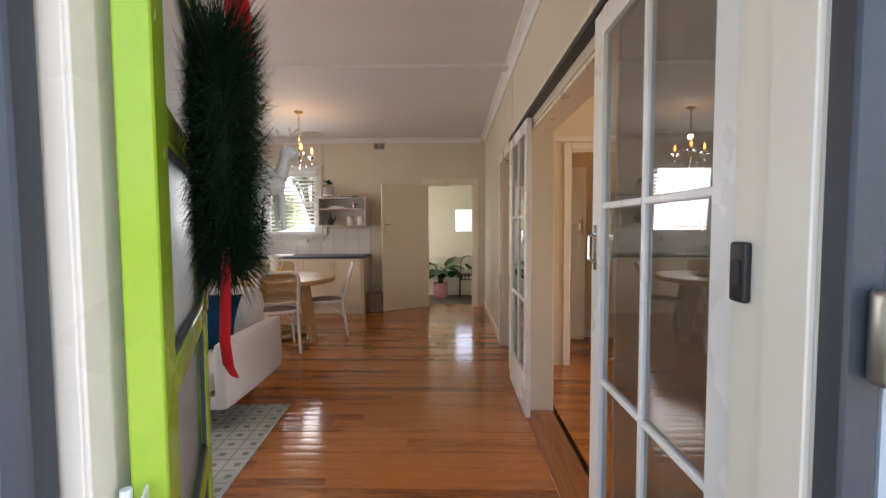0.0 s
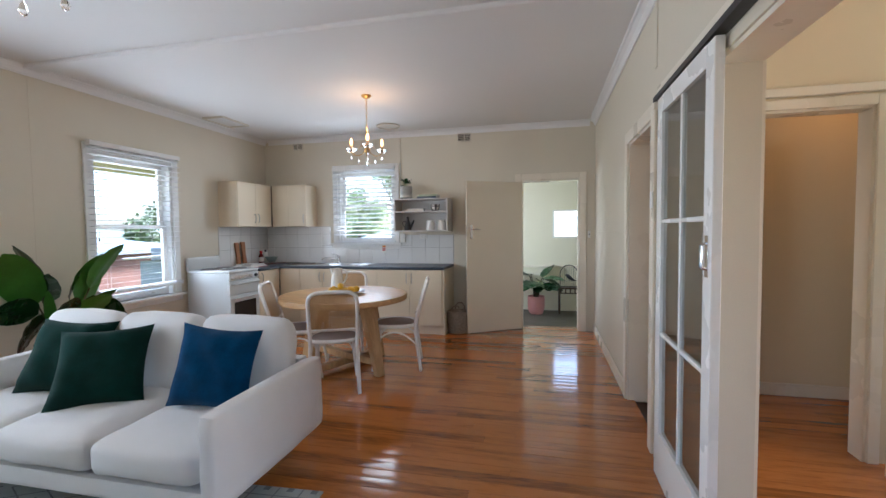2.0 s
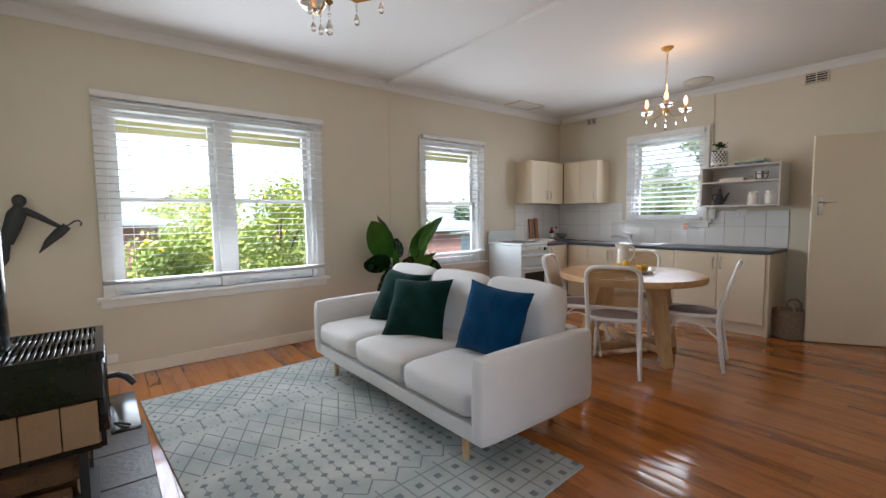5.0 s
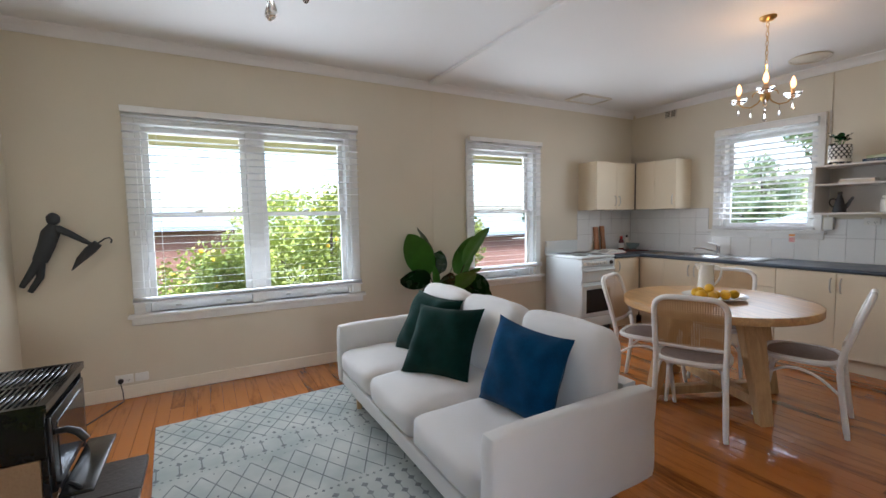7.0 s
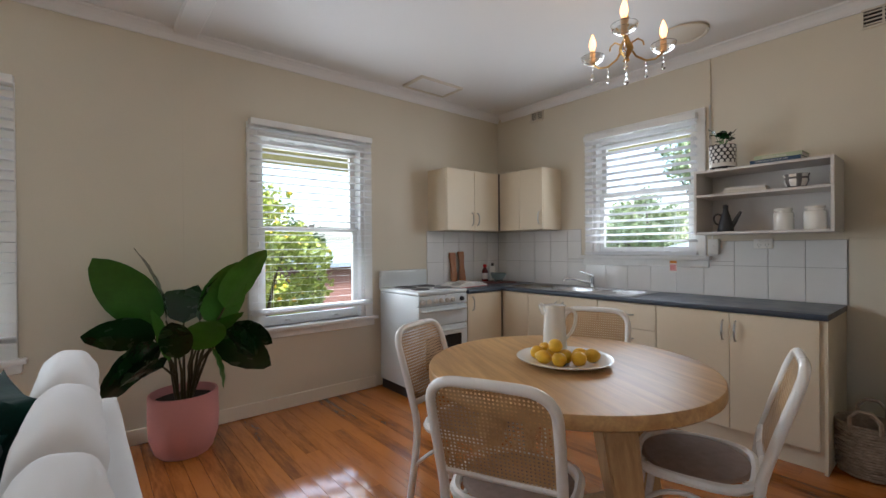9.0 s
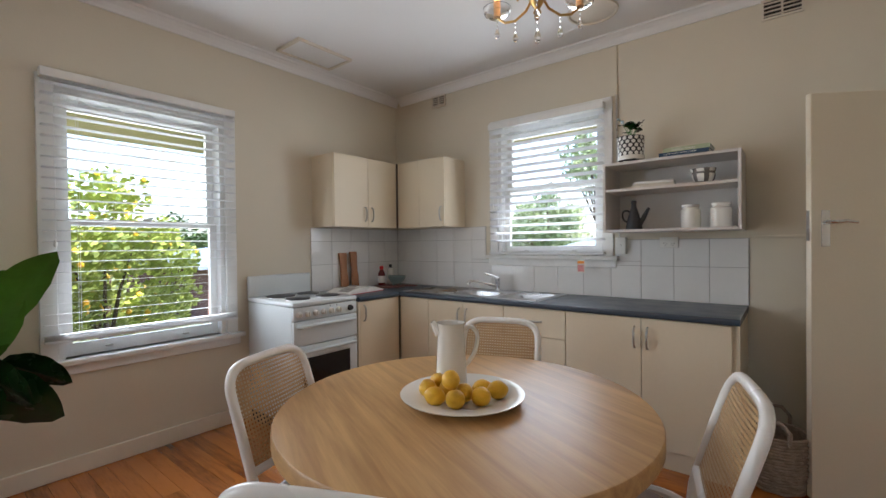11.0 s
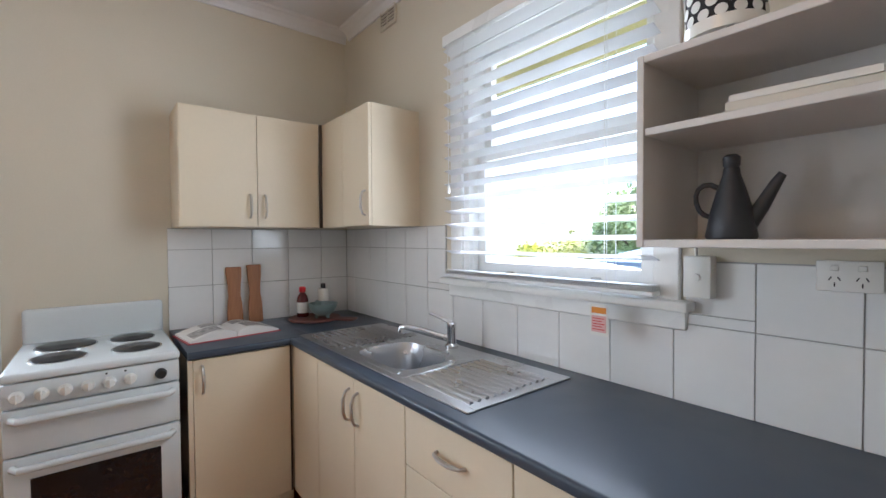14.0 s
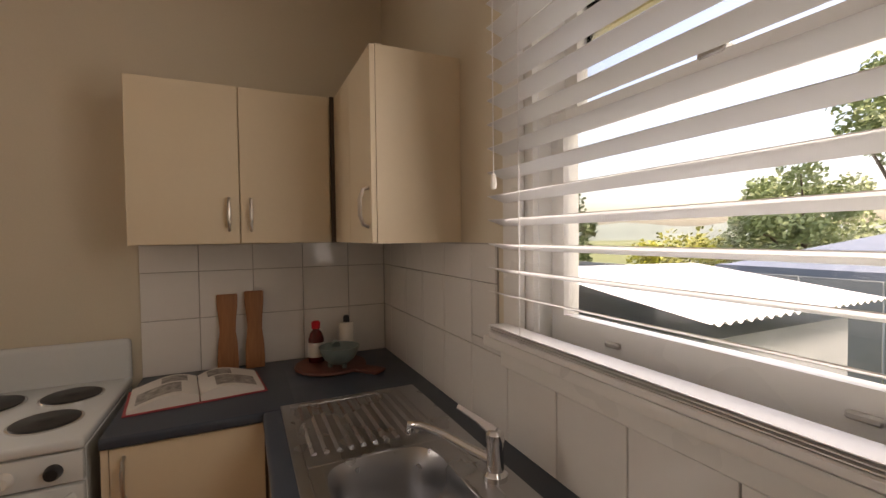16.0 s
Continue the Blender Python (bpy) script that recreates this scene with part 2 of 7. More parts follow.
def rug_mat():
    """Pale grey-green wool with bands of diamonds, beads on lines and squares along its length."""
    m, t, b = nodes_of("patterned_wool")
    tc = t.nodes.new("ShaderNodeTexCoord")
    sep = t.nodes.new("ShaderNodeSeparateXYZ")
    wob = t.nodes.new("ShaderNodeTexNoise")
    wob.inputs["Scale"].default_value = 25
    t.links.new(tc.outputs["Object"], wob.inputs["Vector"])
    t.links.new(tc.outputs["Object"], sep.inputs[0])

    def op(kind, a, c, clamp=False):
        n = t.nodes.new("ShaderNodeMath")
        n.operation, n.use_clamp = kind, clamp
        for i, v in enumerate((a, c)):
            if v is None:
                continue
            if isinstance(v, (int, float)):
                n.inputs[i].default_value = v
            else:
                t.links.new(v, n.inputs[i])
        return n.outputs[0]

    x, y = sep.outputs[1], sep.outputs[0]

    def tri(v, period):
        return op("PINGPONG", v, period / 2)

    u = op("ADD", y, 1.27)

    def between(a, c):
        return op("MULTIPLY", op("GREATER_THAN", u, a), op("LESS_THAN", u, c))

    def line(v, period, wide):
        return op("LESS_THAN", tri(v, period), wide)

    def rhombs(px, pu, shift, wide, dot):
        """A diamond net with a square in each mesh; px across the rug, pu along it."""
        us = op("ADD", u, shift)
        a = op("ADD", op("DIVIDE", tri(x, px), px / 2), op("DIVIDE", tri(us, pu), pu / 2))
        net = op("LESS_THAN", op("ABSOLUTE", op("SUBTRACT", a, 1.0), None), wide)
        return op("MAXIMUM", net, op("MULTIPLY", op("LESS_THAN", a, dot), 1.0))

    b1 = op("MULTIPLY", rhombs(0.125, 0.178, 0.0, 0.085, 0.22), between(0.02, 0.55))
    beads = op("LESS_THAN", op("ADD", tri(x, 0.11), tri(op("ADD", u, -0.62), 0.12)), 0.019)
    stalk = op("MULTIPLY", line(x, 0.11, 0.0035), between(0.62, 0.74))
    specks = op("MULTIPLY", op("LESS_THAN", op("ADD", tri(x, 0.037), tri(op("ADD", u, -0.60), 0.17)), 0.009), between(0.58, 0.79))
    b2 = op("MULTIPLY", op("MAXIMUM", op("MAXIMUM", beads, stalk), specks), between(0.58, 0.79))
    b3 = op("MULTIPLY", rhombs(0.125, 0.235, 0.11, 0.07, 0.10), between(0.83, 1.29))
    b4 = op("MULTIPLY", op("LESS_THAN", op("ADD", tri(x, 0.04), tri(op("ADD", u, -1.32), 0.2)), 0.011), between(1.30, 1.34))
    columns = op("MAXIMUM", op("MULTIPLY", line(x, 0.078, 0.003), 0.7), op("LESS_THAN", op("ADD", tri(x, 0.078), tri(op("ADD", u, -1.39), 0.078)), 0.0215))
    b5 = op("MULTIPLY", columns, between(1.37, 1.90))
    hexes = op("MULTIPLY", rhombs(0.156, 0.16, -1.90, 0.07, 0.0), between(1.90, 1.98))
    b5 = op("MAXIMUM", b5, hexes)
    squares = op("MAXIMUM", op("MULTIPLY", op("MAXIMUM", line(x, 0.118, 0.0048), line(u, 0.135, 0.0048)), 0.75), op("LESS_THAN", op("MAXIMUM", op("SUBTRACT", 0.059, tri(x, 0.118)), op("SUBTRACT", 0.0675, tri(u, 0.135))), 0.018))
    b6 = op("MULTIPLY", squares, between(1.98, 2.52))
    ink = op("MAXIMUM", op("MAXIMUM", op("MAXIMUM", b1, b2), op("MAXIMUM", b3, b4)), op("MAXIMUM", b5, b6))
    fade = op("MULTIPLY", ink, op("ADD", op("MULTIPLY", wob.outputs[0], 0.6), 0.5))
    wear = t.nodes.new("ShaderNodeTexNoise")
    wear.inputs["Scale"].default_value, wear.inputs["Detail"].default_value = 3.0, 5
    t.links.new(tc.outputs["Object"], wear.inputs["Vector"])
    base = t.nodes.new("ShaderNodeValToRGB")
    base.color_ramp.elements[0].position, base.color_ramp.elements[1].position = 0.35, 0.7
    base.color_ramp.elements[0].color, base.color_ramp.elements[1].color = (0.35, 0.39, 0.38, 1), (0.54, 0.555, 0.525, 1)
    t.links.new(wear.outputs[0], base.inputs[0])
    mx = t.nodes.new("ShaderNodeMixRGB")
    mx.inputs[2].default_value = (0.15, 0.165, 0.175, 1)
    t.links.new(fade, mx.inputs[0])
    t.links.new(base.outputs[0], mx.inputs[1])
    t.links.new(mx.outputs[0], b.inputs["Base Color"])
    b.inputs["Roughness"].default_value = 0.95
    b.inputs["Specular IOR Level"].default_value = 0.1
    bp = t.nodes.new("ShaderNodeBump")
    bp.inputs["Strength"].default_value, bp.inputs["Distance"].default_value = 0.3, 0.01
    nf = t.nodes.new("ShaderNodeTexNoise")
    nf.inputs["Scale"].default_value = 320
    t.links.new(tc.outputs["Object"], nf.inputs["Vector"])
    t.links.new(nf.outputs[0], bp.inputs["Height"])
    t.links.new(bp.outputs[0], b.inputs["Normal"])
    return m


WALL = mat("cream_wall_paint", (0.67, 0.612, 0.495), 0.5, vary=0.05, scale=1.2, fine=140, bump=0.04)
WALLHALL = mat("warm_hall_paint", (0.70, 0.59, 0.41), 0.55, vary=0.03, scale=1.2, fine=140, bump=0.04)
WALLBACK = mat("sunroom_paint", (0.78, 0.74, 0.6), 0.55, vary=0.03, scale=1.2, fine=120, bump=0.04)
CEILM = mat("white_ceiling_paint", (0.78, 0.77, 0.76), 0.7, vary=0.02, scale=0.8, fine=90, bump=0.03)
TRIM = mat("cream_gloss_trim", (0.78, 0.71, 0.59), 0.3, vary=0.03, scale=2, fine=50, bump=0.04)
WHITE = mat("white_gloss_paint", (0.82, 0.82, 0.80), 0.28, vary=0.03, scale=2, fine=50, bump=0.04)
DOORM = mat("cream_door_paint", (0.79, 0.72, 0.58), 0.35, vary=0.03, scale=1.5, fine=70, bump=0.05)
SLAT = mat("white_blind_slat", (0.80, 0.81, 0.82), 0.4, vary=0.02, bump=0.01)
PANE = pane_mat()
FLOORM = wood("varnished_floor_board", (0.140, 0.037, 0.007), (0.46, 0.156, 0.030), 0.12, 0, width=13, coat=0.45, rand=0.42, knots=0.25, bump=0.06, along=0.13)
SUBFLOOR = mat("dark_floor_joint", (0.04, 0.02, 0.01), 0.7)
GREENP = mat("lime_green_gloss_paint", (0.32, 0.50, 0.035), 0.25, vary=0.06, scale=3, fine=40, bump=0.08)
DARKGREY = mat("dark_grey_exterior_paint", (0.05, 0.055, 0.065), 0.5, vary=0.12, bump=0.1)
BLUEGREY = mat("blue_grey_exterior_paint", (0.36, 0.42, 0.46), 0.5, vary=0.06, bump=0.1)
CHROME = mat("polished_chrome", (0.75, 0.75, 0.76), 0.12, metal=1.0, vary=0.03, bump=0.0)
STEEL = mat("brushed_stainless_steel", (0.50, 0.51, 0.53), 0.30, metal=1.0, vary=0.03, scale=5, fine=90, bump=0.008)
NICKEL = mat("satin_nickel", (0.55, 0.53, 0.5), 0.3, metal=1.0, vary=0.05, bump=0.0)
BRASS = mat("aged_brass", (0.55, 0.34, 0.12), 0.28, metal=1.0, vary=0.15, bump=0.0)
IRON = mat("black_stove_enamel", (0.012, 0.012, 0.013), 0.18, vary=0.3, bump=0.03)
BLACKSAT = mat("black_satin_metal", (0.02, 0.02, 0.022), 0.4, vary=0.3, bump=0.05)
BLACKGLASS = mat("black_oven_glass", (0.012, 0.010, 0.012), 0.06, vary=0.1, bump=0.0)
ENAMEL = mat("white_stove_enamel", (0.66, 0.70, 0.71), 0.14, vary=0.03, bump=0.01)
PLASTIC = mat("white_plastic", (0.78, 0.77, 0.73), 0.3, vary=0.02, bump=0.01)
LAMINATE = mat("cream_cabinet_laminate", (0.74, 0.645, 0.485), 0.42, vary=0.03, scale=1.5, fine=60, bump=0.02)
CARCASS = mat("cream_cabinet_edge", (0.72, 0.62, 0.465), 0.4, vary=0.03, bump=0.02)
# Near-black brown that paints the shade in gaps between cabinets.
SHADOWGAP = mat("painted_gap_shade", (0.08, 0.06, 0.045), 0.6, vary=0.1)
BENCH = mat("slate_blue_laminate", (0.045, 0.060, 0.085), 0.34, vary=0.12, scale=8, fine=300, bump=0.02)
TILE = mat("white_glazed_tile", (0.78, 0.78, 0.77), 0.1, vary=0.03, scale=5, fine=30, bump=0.03, rand=0.03, coat=0.3)
GROUT = mat("grey_grout", (0.42, 0.41, 0.4), 0.9, vary=0.1)
SHELFP = mat("pale_grey_shelf_paint", (0.66, 0.63, 0.6), 0.45, vary=0.03, bump=0.04)
LINEN = mat("pale_linen_upholstery", (0.70, 0.69, 0.68), 0.9, vary=0.05, scale=4, fine=420, bump=0.35, spec=0.15, sheen=0.3)
VELGREEN = mat("dark_green_velvet", (0.004, 0.026, 0.021), 0.85, vary=0.45, scale=9, fine=200, bump=0.15, spec=0.06, sheen=0.08)
VELBLUE = mat("deep_blue_velvet", (0.003, 0.042, 0.11), 0.85, vary=0.45, scale=9, fine=200, bump=0.15, spec=0.06, sheen=0.08)
OAK = wood("pale_oak_leg", (0.40, 0.25, 0.11), (0.62, 0.44, 0.24), 0.45, 2, width=30)
TABLEM = wood("oak_table_top", (0.34, 0.18, 0.065), (0.62, 0.38, 0.16), 0.38, 0, width=14, coat=0.0)
TABLELEG = wood("oak_table_leg", (0.38, 0.22, 0.09), (0.6, 0.39, 0.19), 0.4, 2, width=18)
CHAIRP = mat("white_lacquered_bentwood", (0.80, 0.78, 0.75), 0.3, vary=0.03, bump=0.03)
CANE = cane_mat()
SEATM = mat("taupe_woven_seat", (0.30, 0.23, 0.20), 0.8, vary=0.2, scale=30, fine=260, bump=0.4)
RUG = rug_mat()
PINKPOT = mat("dusty_pink_ceramic", (0.60, 0.27, 0.26), 0.55, vary=0.05, bump=0.05)
SOIL = mat("dark_potting_soil", (0.03, 0.02, 0.014), 0.95, vary=0.4, fine=90, bump=0.8)
LEAFD = mat("dark_glossy_leaf", (0.010, 0.042, 0.012), 0.25, vary=0.3, scale=6, fine=40, bump=0.1, rand=0.25)
LEAFL = mat("bright_green_leaf", (0.045, 0.17, 0.016), 0.35, vary=0.25, scale=6, fine=40, bump=0.1, rand=0.25)
STEMM = mat("brown_green_stem", (0.06, 0.05, 0.02), 0.5, vary=0.2)
NEEDLE = mat("dark_pine_needle", (0.005, 0.016, 0.007), 0.7, vary=0.4, scale=12, spec=0.12)
RED = mat("red_satin_ribbon", (0.55, 0.008, 0.015), 0.5, vary=0.1, bump=0.1)
CREAMFELT = mat("white_felt_wool", (0.52, 0.49, 0.42), 0.95, vary=0.1, fine=150, bump=0.6)
FROST = glass_mat("rippled_obscure_glass", (0.64, 0.75, 0.84), 0.32, 0.16)
CRYSTAL = glass_mat("clear_crystal", (1, 1, 1), 0.0)
BULB = glow("warm_candle_bulb", (1.0, 0.44, 0.14), 1.0)
CANDLE = mat("warm_candle_sleeve", (0.80, 0.55, 0.32), 0.4, vary=0.05)
CERAMIC = mat("white_glazed_ceramic", (0.80, 0.78, 0.73), 0.15, vary=0.03, bump=0.01, coat=0.3)
LEMON = mat("yellow_lemon_skin", (0.74, 0.42, 0.02), 0.4, vary=0.12, scale=14, fine=160, bump=0.3, rand=0.12)
DARKPOT = mat("charcoal_stoneware", (0.03, 0.032, 0.037), 0.42, vary=0.2, bump=0.08)
INK = mat("black_ink", (0.02, 0.02, 0.025), 0.6)
WHITEINK = mat("white_print", (0.75, 0.75, 0.72), 0.6)
PAPER = mat("white_book_paper", (0.72, 0.70, 0.66), 0.8, vary=0.05)
BOOKGREEN = mat("pale_green_book_cover", (0.42, 0.47, 0.30), 0.5)
BOOKBLUE = mat("dark_blue_book_cover", (0.015, 0.05, 0.10), 0.45)
BOOKRED = mat("red_book_cover", (0.42, 0.06, 0.07), 0.5)
BOOKCREAM = mat("cream_book_cover", (0.62, 0.58, 0.50), 0.6)
PHOTO = mat("grey_photo_print", (0.30, 0.28, 0.26), 0.5, vary=0.8, scale=40, fine=120)
BOARDW = wood("red_brown_chopping_board", (0.20, 0.075, 0.03), (0.42, 0.19, 0.08), 0.5, 2, width=24)
TRAYW = wood("dark_red_serving_board", (0.075, 0.018, 0.012), (0.16, 0.045, 0.028), 0.45, 0, width=24)
TEALBOWL = mat("grey_green_stoneware", (0.19, 0.25, 0.24), 0.35, vary=0.1)
GREYGLAZE = mat("grey_patterned_glaze", (0.16, 0.15, 0.145), 0.25, vary=0.1)
WICKER = mat("grey_brown_wicker", (0.34, 0.265, 0.20), 0.7, vary=0.4, scale=40, fine=200, bump=0.5)
FIREBRICK = mat("tan_firebrick", (0.33, 0.21, 0.12), 0.85, vary=0.15, fine=80, bump=0.3, rand=0.1)
SLATE = mat("dark_slate_hearth", (0.045, 0.04, 0.04), 0.35, vary=0.3, scale=4, fine=40, bump=0.3)
LOGW = mat("split_firewood", (0.17, 0.09, 0.045), 0.9, vary=0.35, scale=10, fine=90, bump=0.8)
FIGURE = mat("dark_grey_cast_resin", (0.035, 0.04, 0.045), 0.6, vary=0.2, bump=0.1)
VENTM = mat("cream_plaster_vent", (0.66, 0.6, 0.5), 0.6, vary=0.05)
DARKHOLE = mat("painted_void_shade", (0.03, 0.025, 0.02), 0.9)
TAGORANGE = mat("orange_label", (0.75, 0.28, 0.03), 0.6)
TAGPINK = mat("pink_label", (0.72, 0.42, 0.40), 0.6)
MATM = mat("brown_hall_mat", (0.16, 0.13, 0.09), 0.95, vary=0.2, fine=200, bump=0.5)
LINO = mat("grey_green_sheet_vinyl", (0.10, 0.09, 0.07), 0.45, vary=0.15, scale=5, fine=60)
GRASS = mat("dry_lawn_grass", (0.115, 0.135, 0.052), 0.9, vary=0.35, scale=1.5, fine=30, bump=0.8)
FOLIAGE = mat("citrus_leaf", (0.34, 0.40, 0.085), 0.5, vary=0.4, scale=3, fine=20)
FOLIAGE2 = mat("dark_tree_leaf", (0.05, 0.085, 0.025), 0.55, vary=0.4, scale=2, fine=10)
# Leaf green paled to carry the haze and glare over the far trees.
FOLIAGEM = mat("haze_paled_leaf", (0.24, 0.30, 0.125), 0.55, vary=0.4, scale=2, fine=10)
FOLIAGEY = mat("yellow_green_leaf", (0.30, 0.30, 0.03), 0.55, vary=0.4, scale=2, fine=10)
BARK = mat("grey_brown_bark", (0.11, 0.08, 0.055), 0.9, vary=0.3, fine=40, bump=0.8)
FRUIT = mat("ripe_yellow_fruit", (0.75, 0.45, 0.03), 0.5)
REDBRICK = mat("red_brown_cladding", (0.13, 0.065, 0.052), 0.8, vary=0.15, scale=2, fine=12)
ROOFGREY = mat("blue_grey_roof_sheet", (0.15, 0.18, 0.23), 0.4, vary=0.08)
# Hill grey-green with the distance haze mixed into the colour.
HILL = mat("haze_tinted_hill", (0.13, 0.16, 0.14), 0.9, vary=0.3, scale=0.05, fine=0.6, bump=0.0)
ROOFWHITE = mat("white_corrugated_sheet", (0.72, 0.74, 0.76), 0.4, vary=0.05)
FENCEM = mat("grey_fence_sheet", (0.22, 0.24, 0.25), 0.5, vary=0.1)
EAVEM = mat("yellow_cream_eave", (0.62, 0.56, 0.30), 0.6, vary=0.08)


# ---- mesh tools ----
def bx(x0, y0, z0, x1, y1, z1, bev=0.0, seg=1):
    bm = bmesh.new()
    bmesh.ops.create_cube(bm, size=1)
    for v in bm.verts:
        v.co = Vector((x0 + (v.co.x + 0.5) * (x1 - x0), y0 + (v.co.y + 0.5) * (y1 - y0), z0 + (v.co.z + 0.5) * (z1 - z0)))
    if bev:
        bmesh.ops.bevel(bm, geom=bm.edges[:], offset=bev, segments=seg, affect="EDGES", profile=0.5)
    return bm


def moved(bm, m):
    bm.transform(m)
    return bm


def joined(*bms):
    out = bms[0]
    for b in bms[1:]:
        me = bpy.data.meshes.new("t")
        b.to_mesh(me)
        out.from_mesh(me)
        bpy.data.meshes.remove(me)
        b.free()
    return out


def eased(points, steps=4):
    """Points on a smooth curve through the given ones."""
    p = [Vector(q) for q in points]
    out = []
    for i in range(len(p) - 1):
        a, b, c, d = p[max(i - 1, 0)], p[i], p[i + 1], p[min(i + 2, len(p) - 1)]
        for k in range(steps):
            t = k / steps
            out.append(0.5 * (2 * b + (c - a) * t + (2 * a - 5 * b + 4 * c - d) * t * t + (3 * b - 3 * c + d - a) * t ** 3))
    return out + [p[-1]]


def tube(points, radius, n=8, closed=False, flat=1.0):
    """A rod swept along points; radius is a number or one for each point; flat squeezes its section."""
    pts = [Vector(p) for p in points]
    rad = radius if isinstance(radius, (list, tuple)) else [radius] * len(pts)
    bm, rings = bmesh.new(), []
    up = None
    for i, p in enumerate(pts):
        if closed:
            d = pts[(i + 1) % len(pts)] - pts[i - 1]
        else:
            d = pts[min(i + 1, len(pts) - 1)] - pts[max(i - 1, 0)]
        d.normalize()
        if up is None:
            up = d.orthogonal()
        up = (up - d * up.dot(d)).normalized()
        side = d.cross(up)
        rings.append([bm.verts.new(p + rad[i] * (up * math.cos(2 * math.pi * k / n) + side * flat * math.sin(2 * math.pi * k / n))) for k in range(n)])
    count = len(pts) if closed else len(pts) - 1
    for i in range(count):
        a, c = rings[i], rings[(i + 1) % len(pts)]
        for k in range(n):
            bm.faces.new((a[k], a[(k + 1) % n], c[(k + 1) % n], c[k]))
    if not closed:
        bm.faces.new(list(reversed(rings[0])))
        bm.faces.new(rings[-1])
    return bm


def lathe(profile, n=24, cx=0.0, cy=0.0, cz=0.0, sx=1.0, sy=1.0):
    """A profile of (radius, height) turned about an upright axis."""
    bm, rings = bmesh.new(), []
    for r, z in profile:
        if r < 1e-5:
            rings.append([bm.verts.new((cx, cy, cz + z))])
        else:
            rings.append([bm.verts.new((cx + sx * r * math.cos(2 * math.pi * k / n), cy + sy * r * math.sin(2 * math.pi * k / n), cz + z)) for k in range(n)])
    for a, c in zip(rings, rings[1:]):
        for k in range(n):
            va = [a[0]] if len(a) == 1 else [a[k], a[(k + 1) % n]]
            vc = [c[0]] if len(c) == 1 else [c[(k + 1) % n], c[k]]
            if len(va) + len(vc) > 2:
                bm.faces.new(va + vc)
    return bm


def soft(x0, y0, z0, x1, y1, z1, r=0.05, puff=0.02, cuts=9, seed=0, wrinkle=0.004):
    """An upholstered block: rounded edges, bulging faces, slight unevenness."""
    bm = bmesh.new()
    bmesh.ops.create_cube(bm, size=2)
    bmesh.ops.subdivide_edges(bm, edges=bm.edges[:], cuts=cuts, use_grid_fill=True)
    h = Vector(((x1 - x0) / 2, (y1 - y0) / 2, (z1 - z0) / 2))
    c = Vector(((x0 + x1) / 2, (y0 + y1) / 2, (z0 + z1) / 2))
    for v in bm.verts:
        u = v.co.copy()
        p = Vector((u.x * h.x, u.y * h.y, u.z * h.z))
        q = Vector([max(-h[i] + r, min(h[i] - r, p[i])) for i in range(3)])
        d = p - q
        if d.length > 1e-6:
            p = q + d.normalized() * r
        for i in range(3):
            j, k = (i + 1) % 3, (i + 2) % 3
            if abs(u[i]) > 0.99:
                p[i] += math.copysign(puff * (1 - u[j] ** 2) * (1 - u[k] ** 2), u[i])
        p += Vector([wrinkle * noise.noise(Vector((p.x * 9 + seed, p.y * 9, p.z * 9 + i * 7))) for i in range(3)])
        v.co = p + c
    return bm


def pillow(w, h, thick, seed=0, n=14):
    """A scatter cushion standing in the xz plane, with pinched corners and a seam."""
    bm = bmesh.new()
    grids = []
    for s in (1, -1):
        g = []
        for i in range(n + 1):
            row = []
            for j in range(n + 1):
                u, v = 2 * i / n - 1, 2 * j / n - 1
                t = thick / 2 * ((1 - u ** 4) * (1 - v ** 4)) ** 0.6
                x = u * w / 2 * (1 - 0.10 * (1 - v * v) * abs(u))
                z = v * h / 2 * (1 - 0.10 * (1 - u * u) * abs(v))
                t *= 1 + 0.25 * noise.noise(Vector((u * 2.2 + seed, v * 2.2, s * 3)))
                row.append(bm.verts.new((x, s * t, z + h / 2)))
            g.append(row)
        grids.append(g)
    for s, g in enumerate(grids):
        for i in range(n):
            for j in range(n):
                f = (g[i][j], g[i + 1][j], g[i + 1][j + 1], g[i][j + 1])
                bm.faces.new(f if s else tuple(reversed(f)))
    bmesh.ops.remove_doubles(bm, verts=bm.verts[:], dist=1e-5)
    return bm


def link(name, bm, material, smooth=True, angle=40):
    bmesh.ops.recalc_face_normals(bm, faces=bm.faces[:])
    me = bpy.data.meshes.new(name)
    bm.to_mesh(me)
    bm.free()
    me.materials.append(material)
    if smooth:
        me.shade_smooth()
        me.set_sharp_from_angle(angle=radians(angle))
    return new(name, me)


def part(name, bm, material, parent, label="", smooth=True):
    ob = link(name, bm, material, smooth)
    ob.parent = parent
    if label:
        ob["label"] = label
    return ob


def thing(name, label, category, at=(0, 0, 0), rz=0.0, group="", kind=""):
    e = new(name)
    e.empty_display_size = 0.1
    e.matrix_basis = pose(at[0], at[1], at[2], 0, 0, rz)
    return tagged(e, label, category, group, kind)


def solo(name, bm, material, label, category, at=(0, 0, 0), rz=0.0, group="", kind="", smooth=True):
    ob = link(name, bm, material, smooth)
    ob.matrix_basis = pose(at[0], at[1], at[2], 0, 0, rz)
    return tagged(ob, label, category, group, kind)


def structure(name, bm, material, label="", category="", smooth=False):
    return tagged(link(name, bm, material, smooth), label, category, "", "structure")


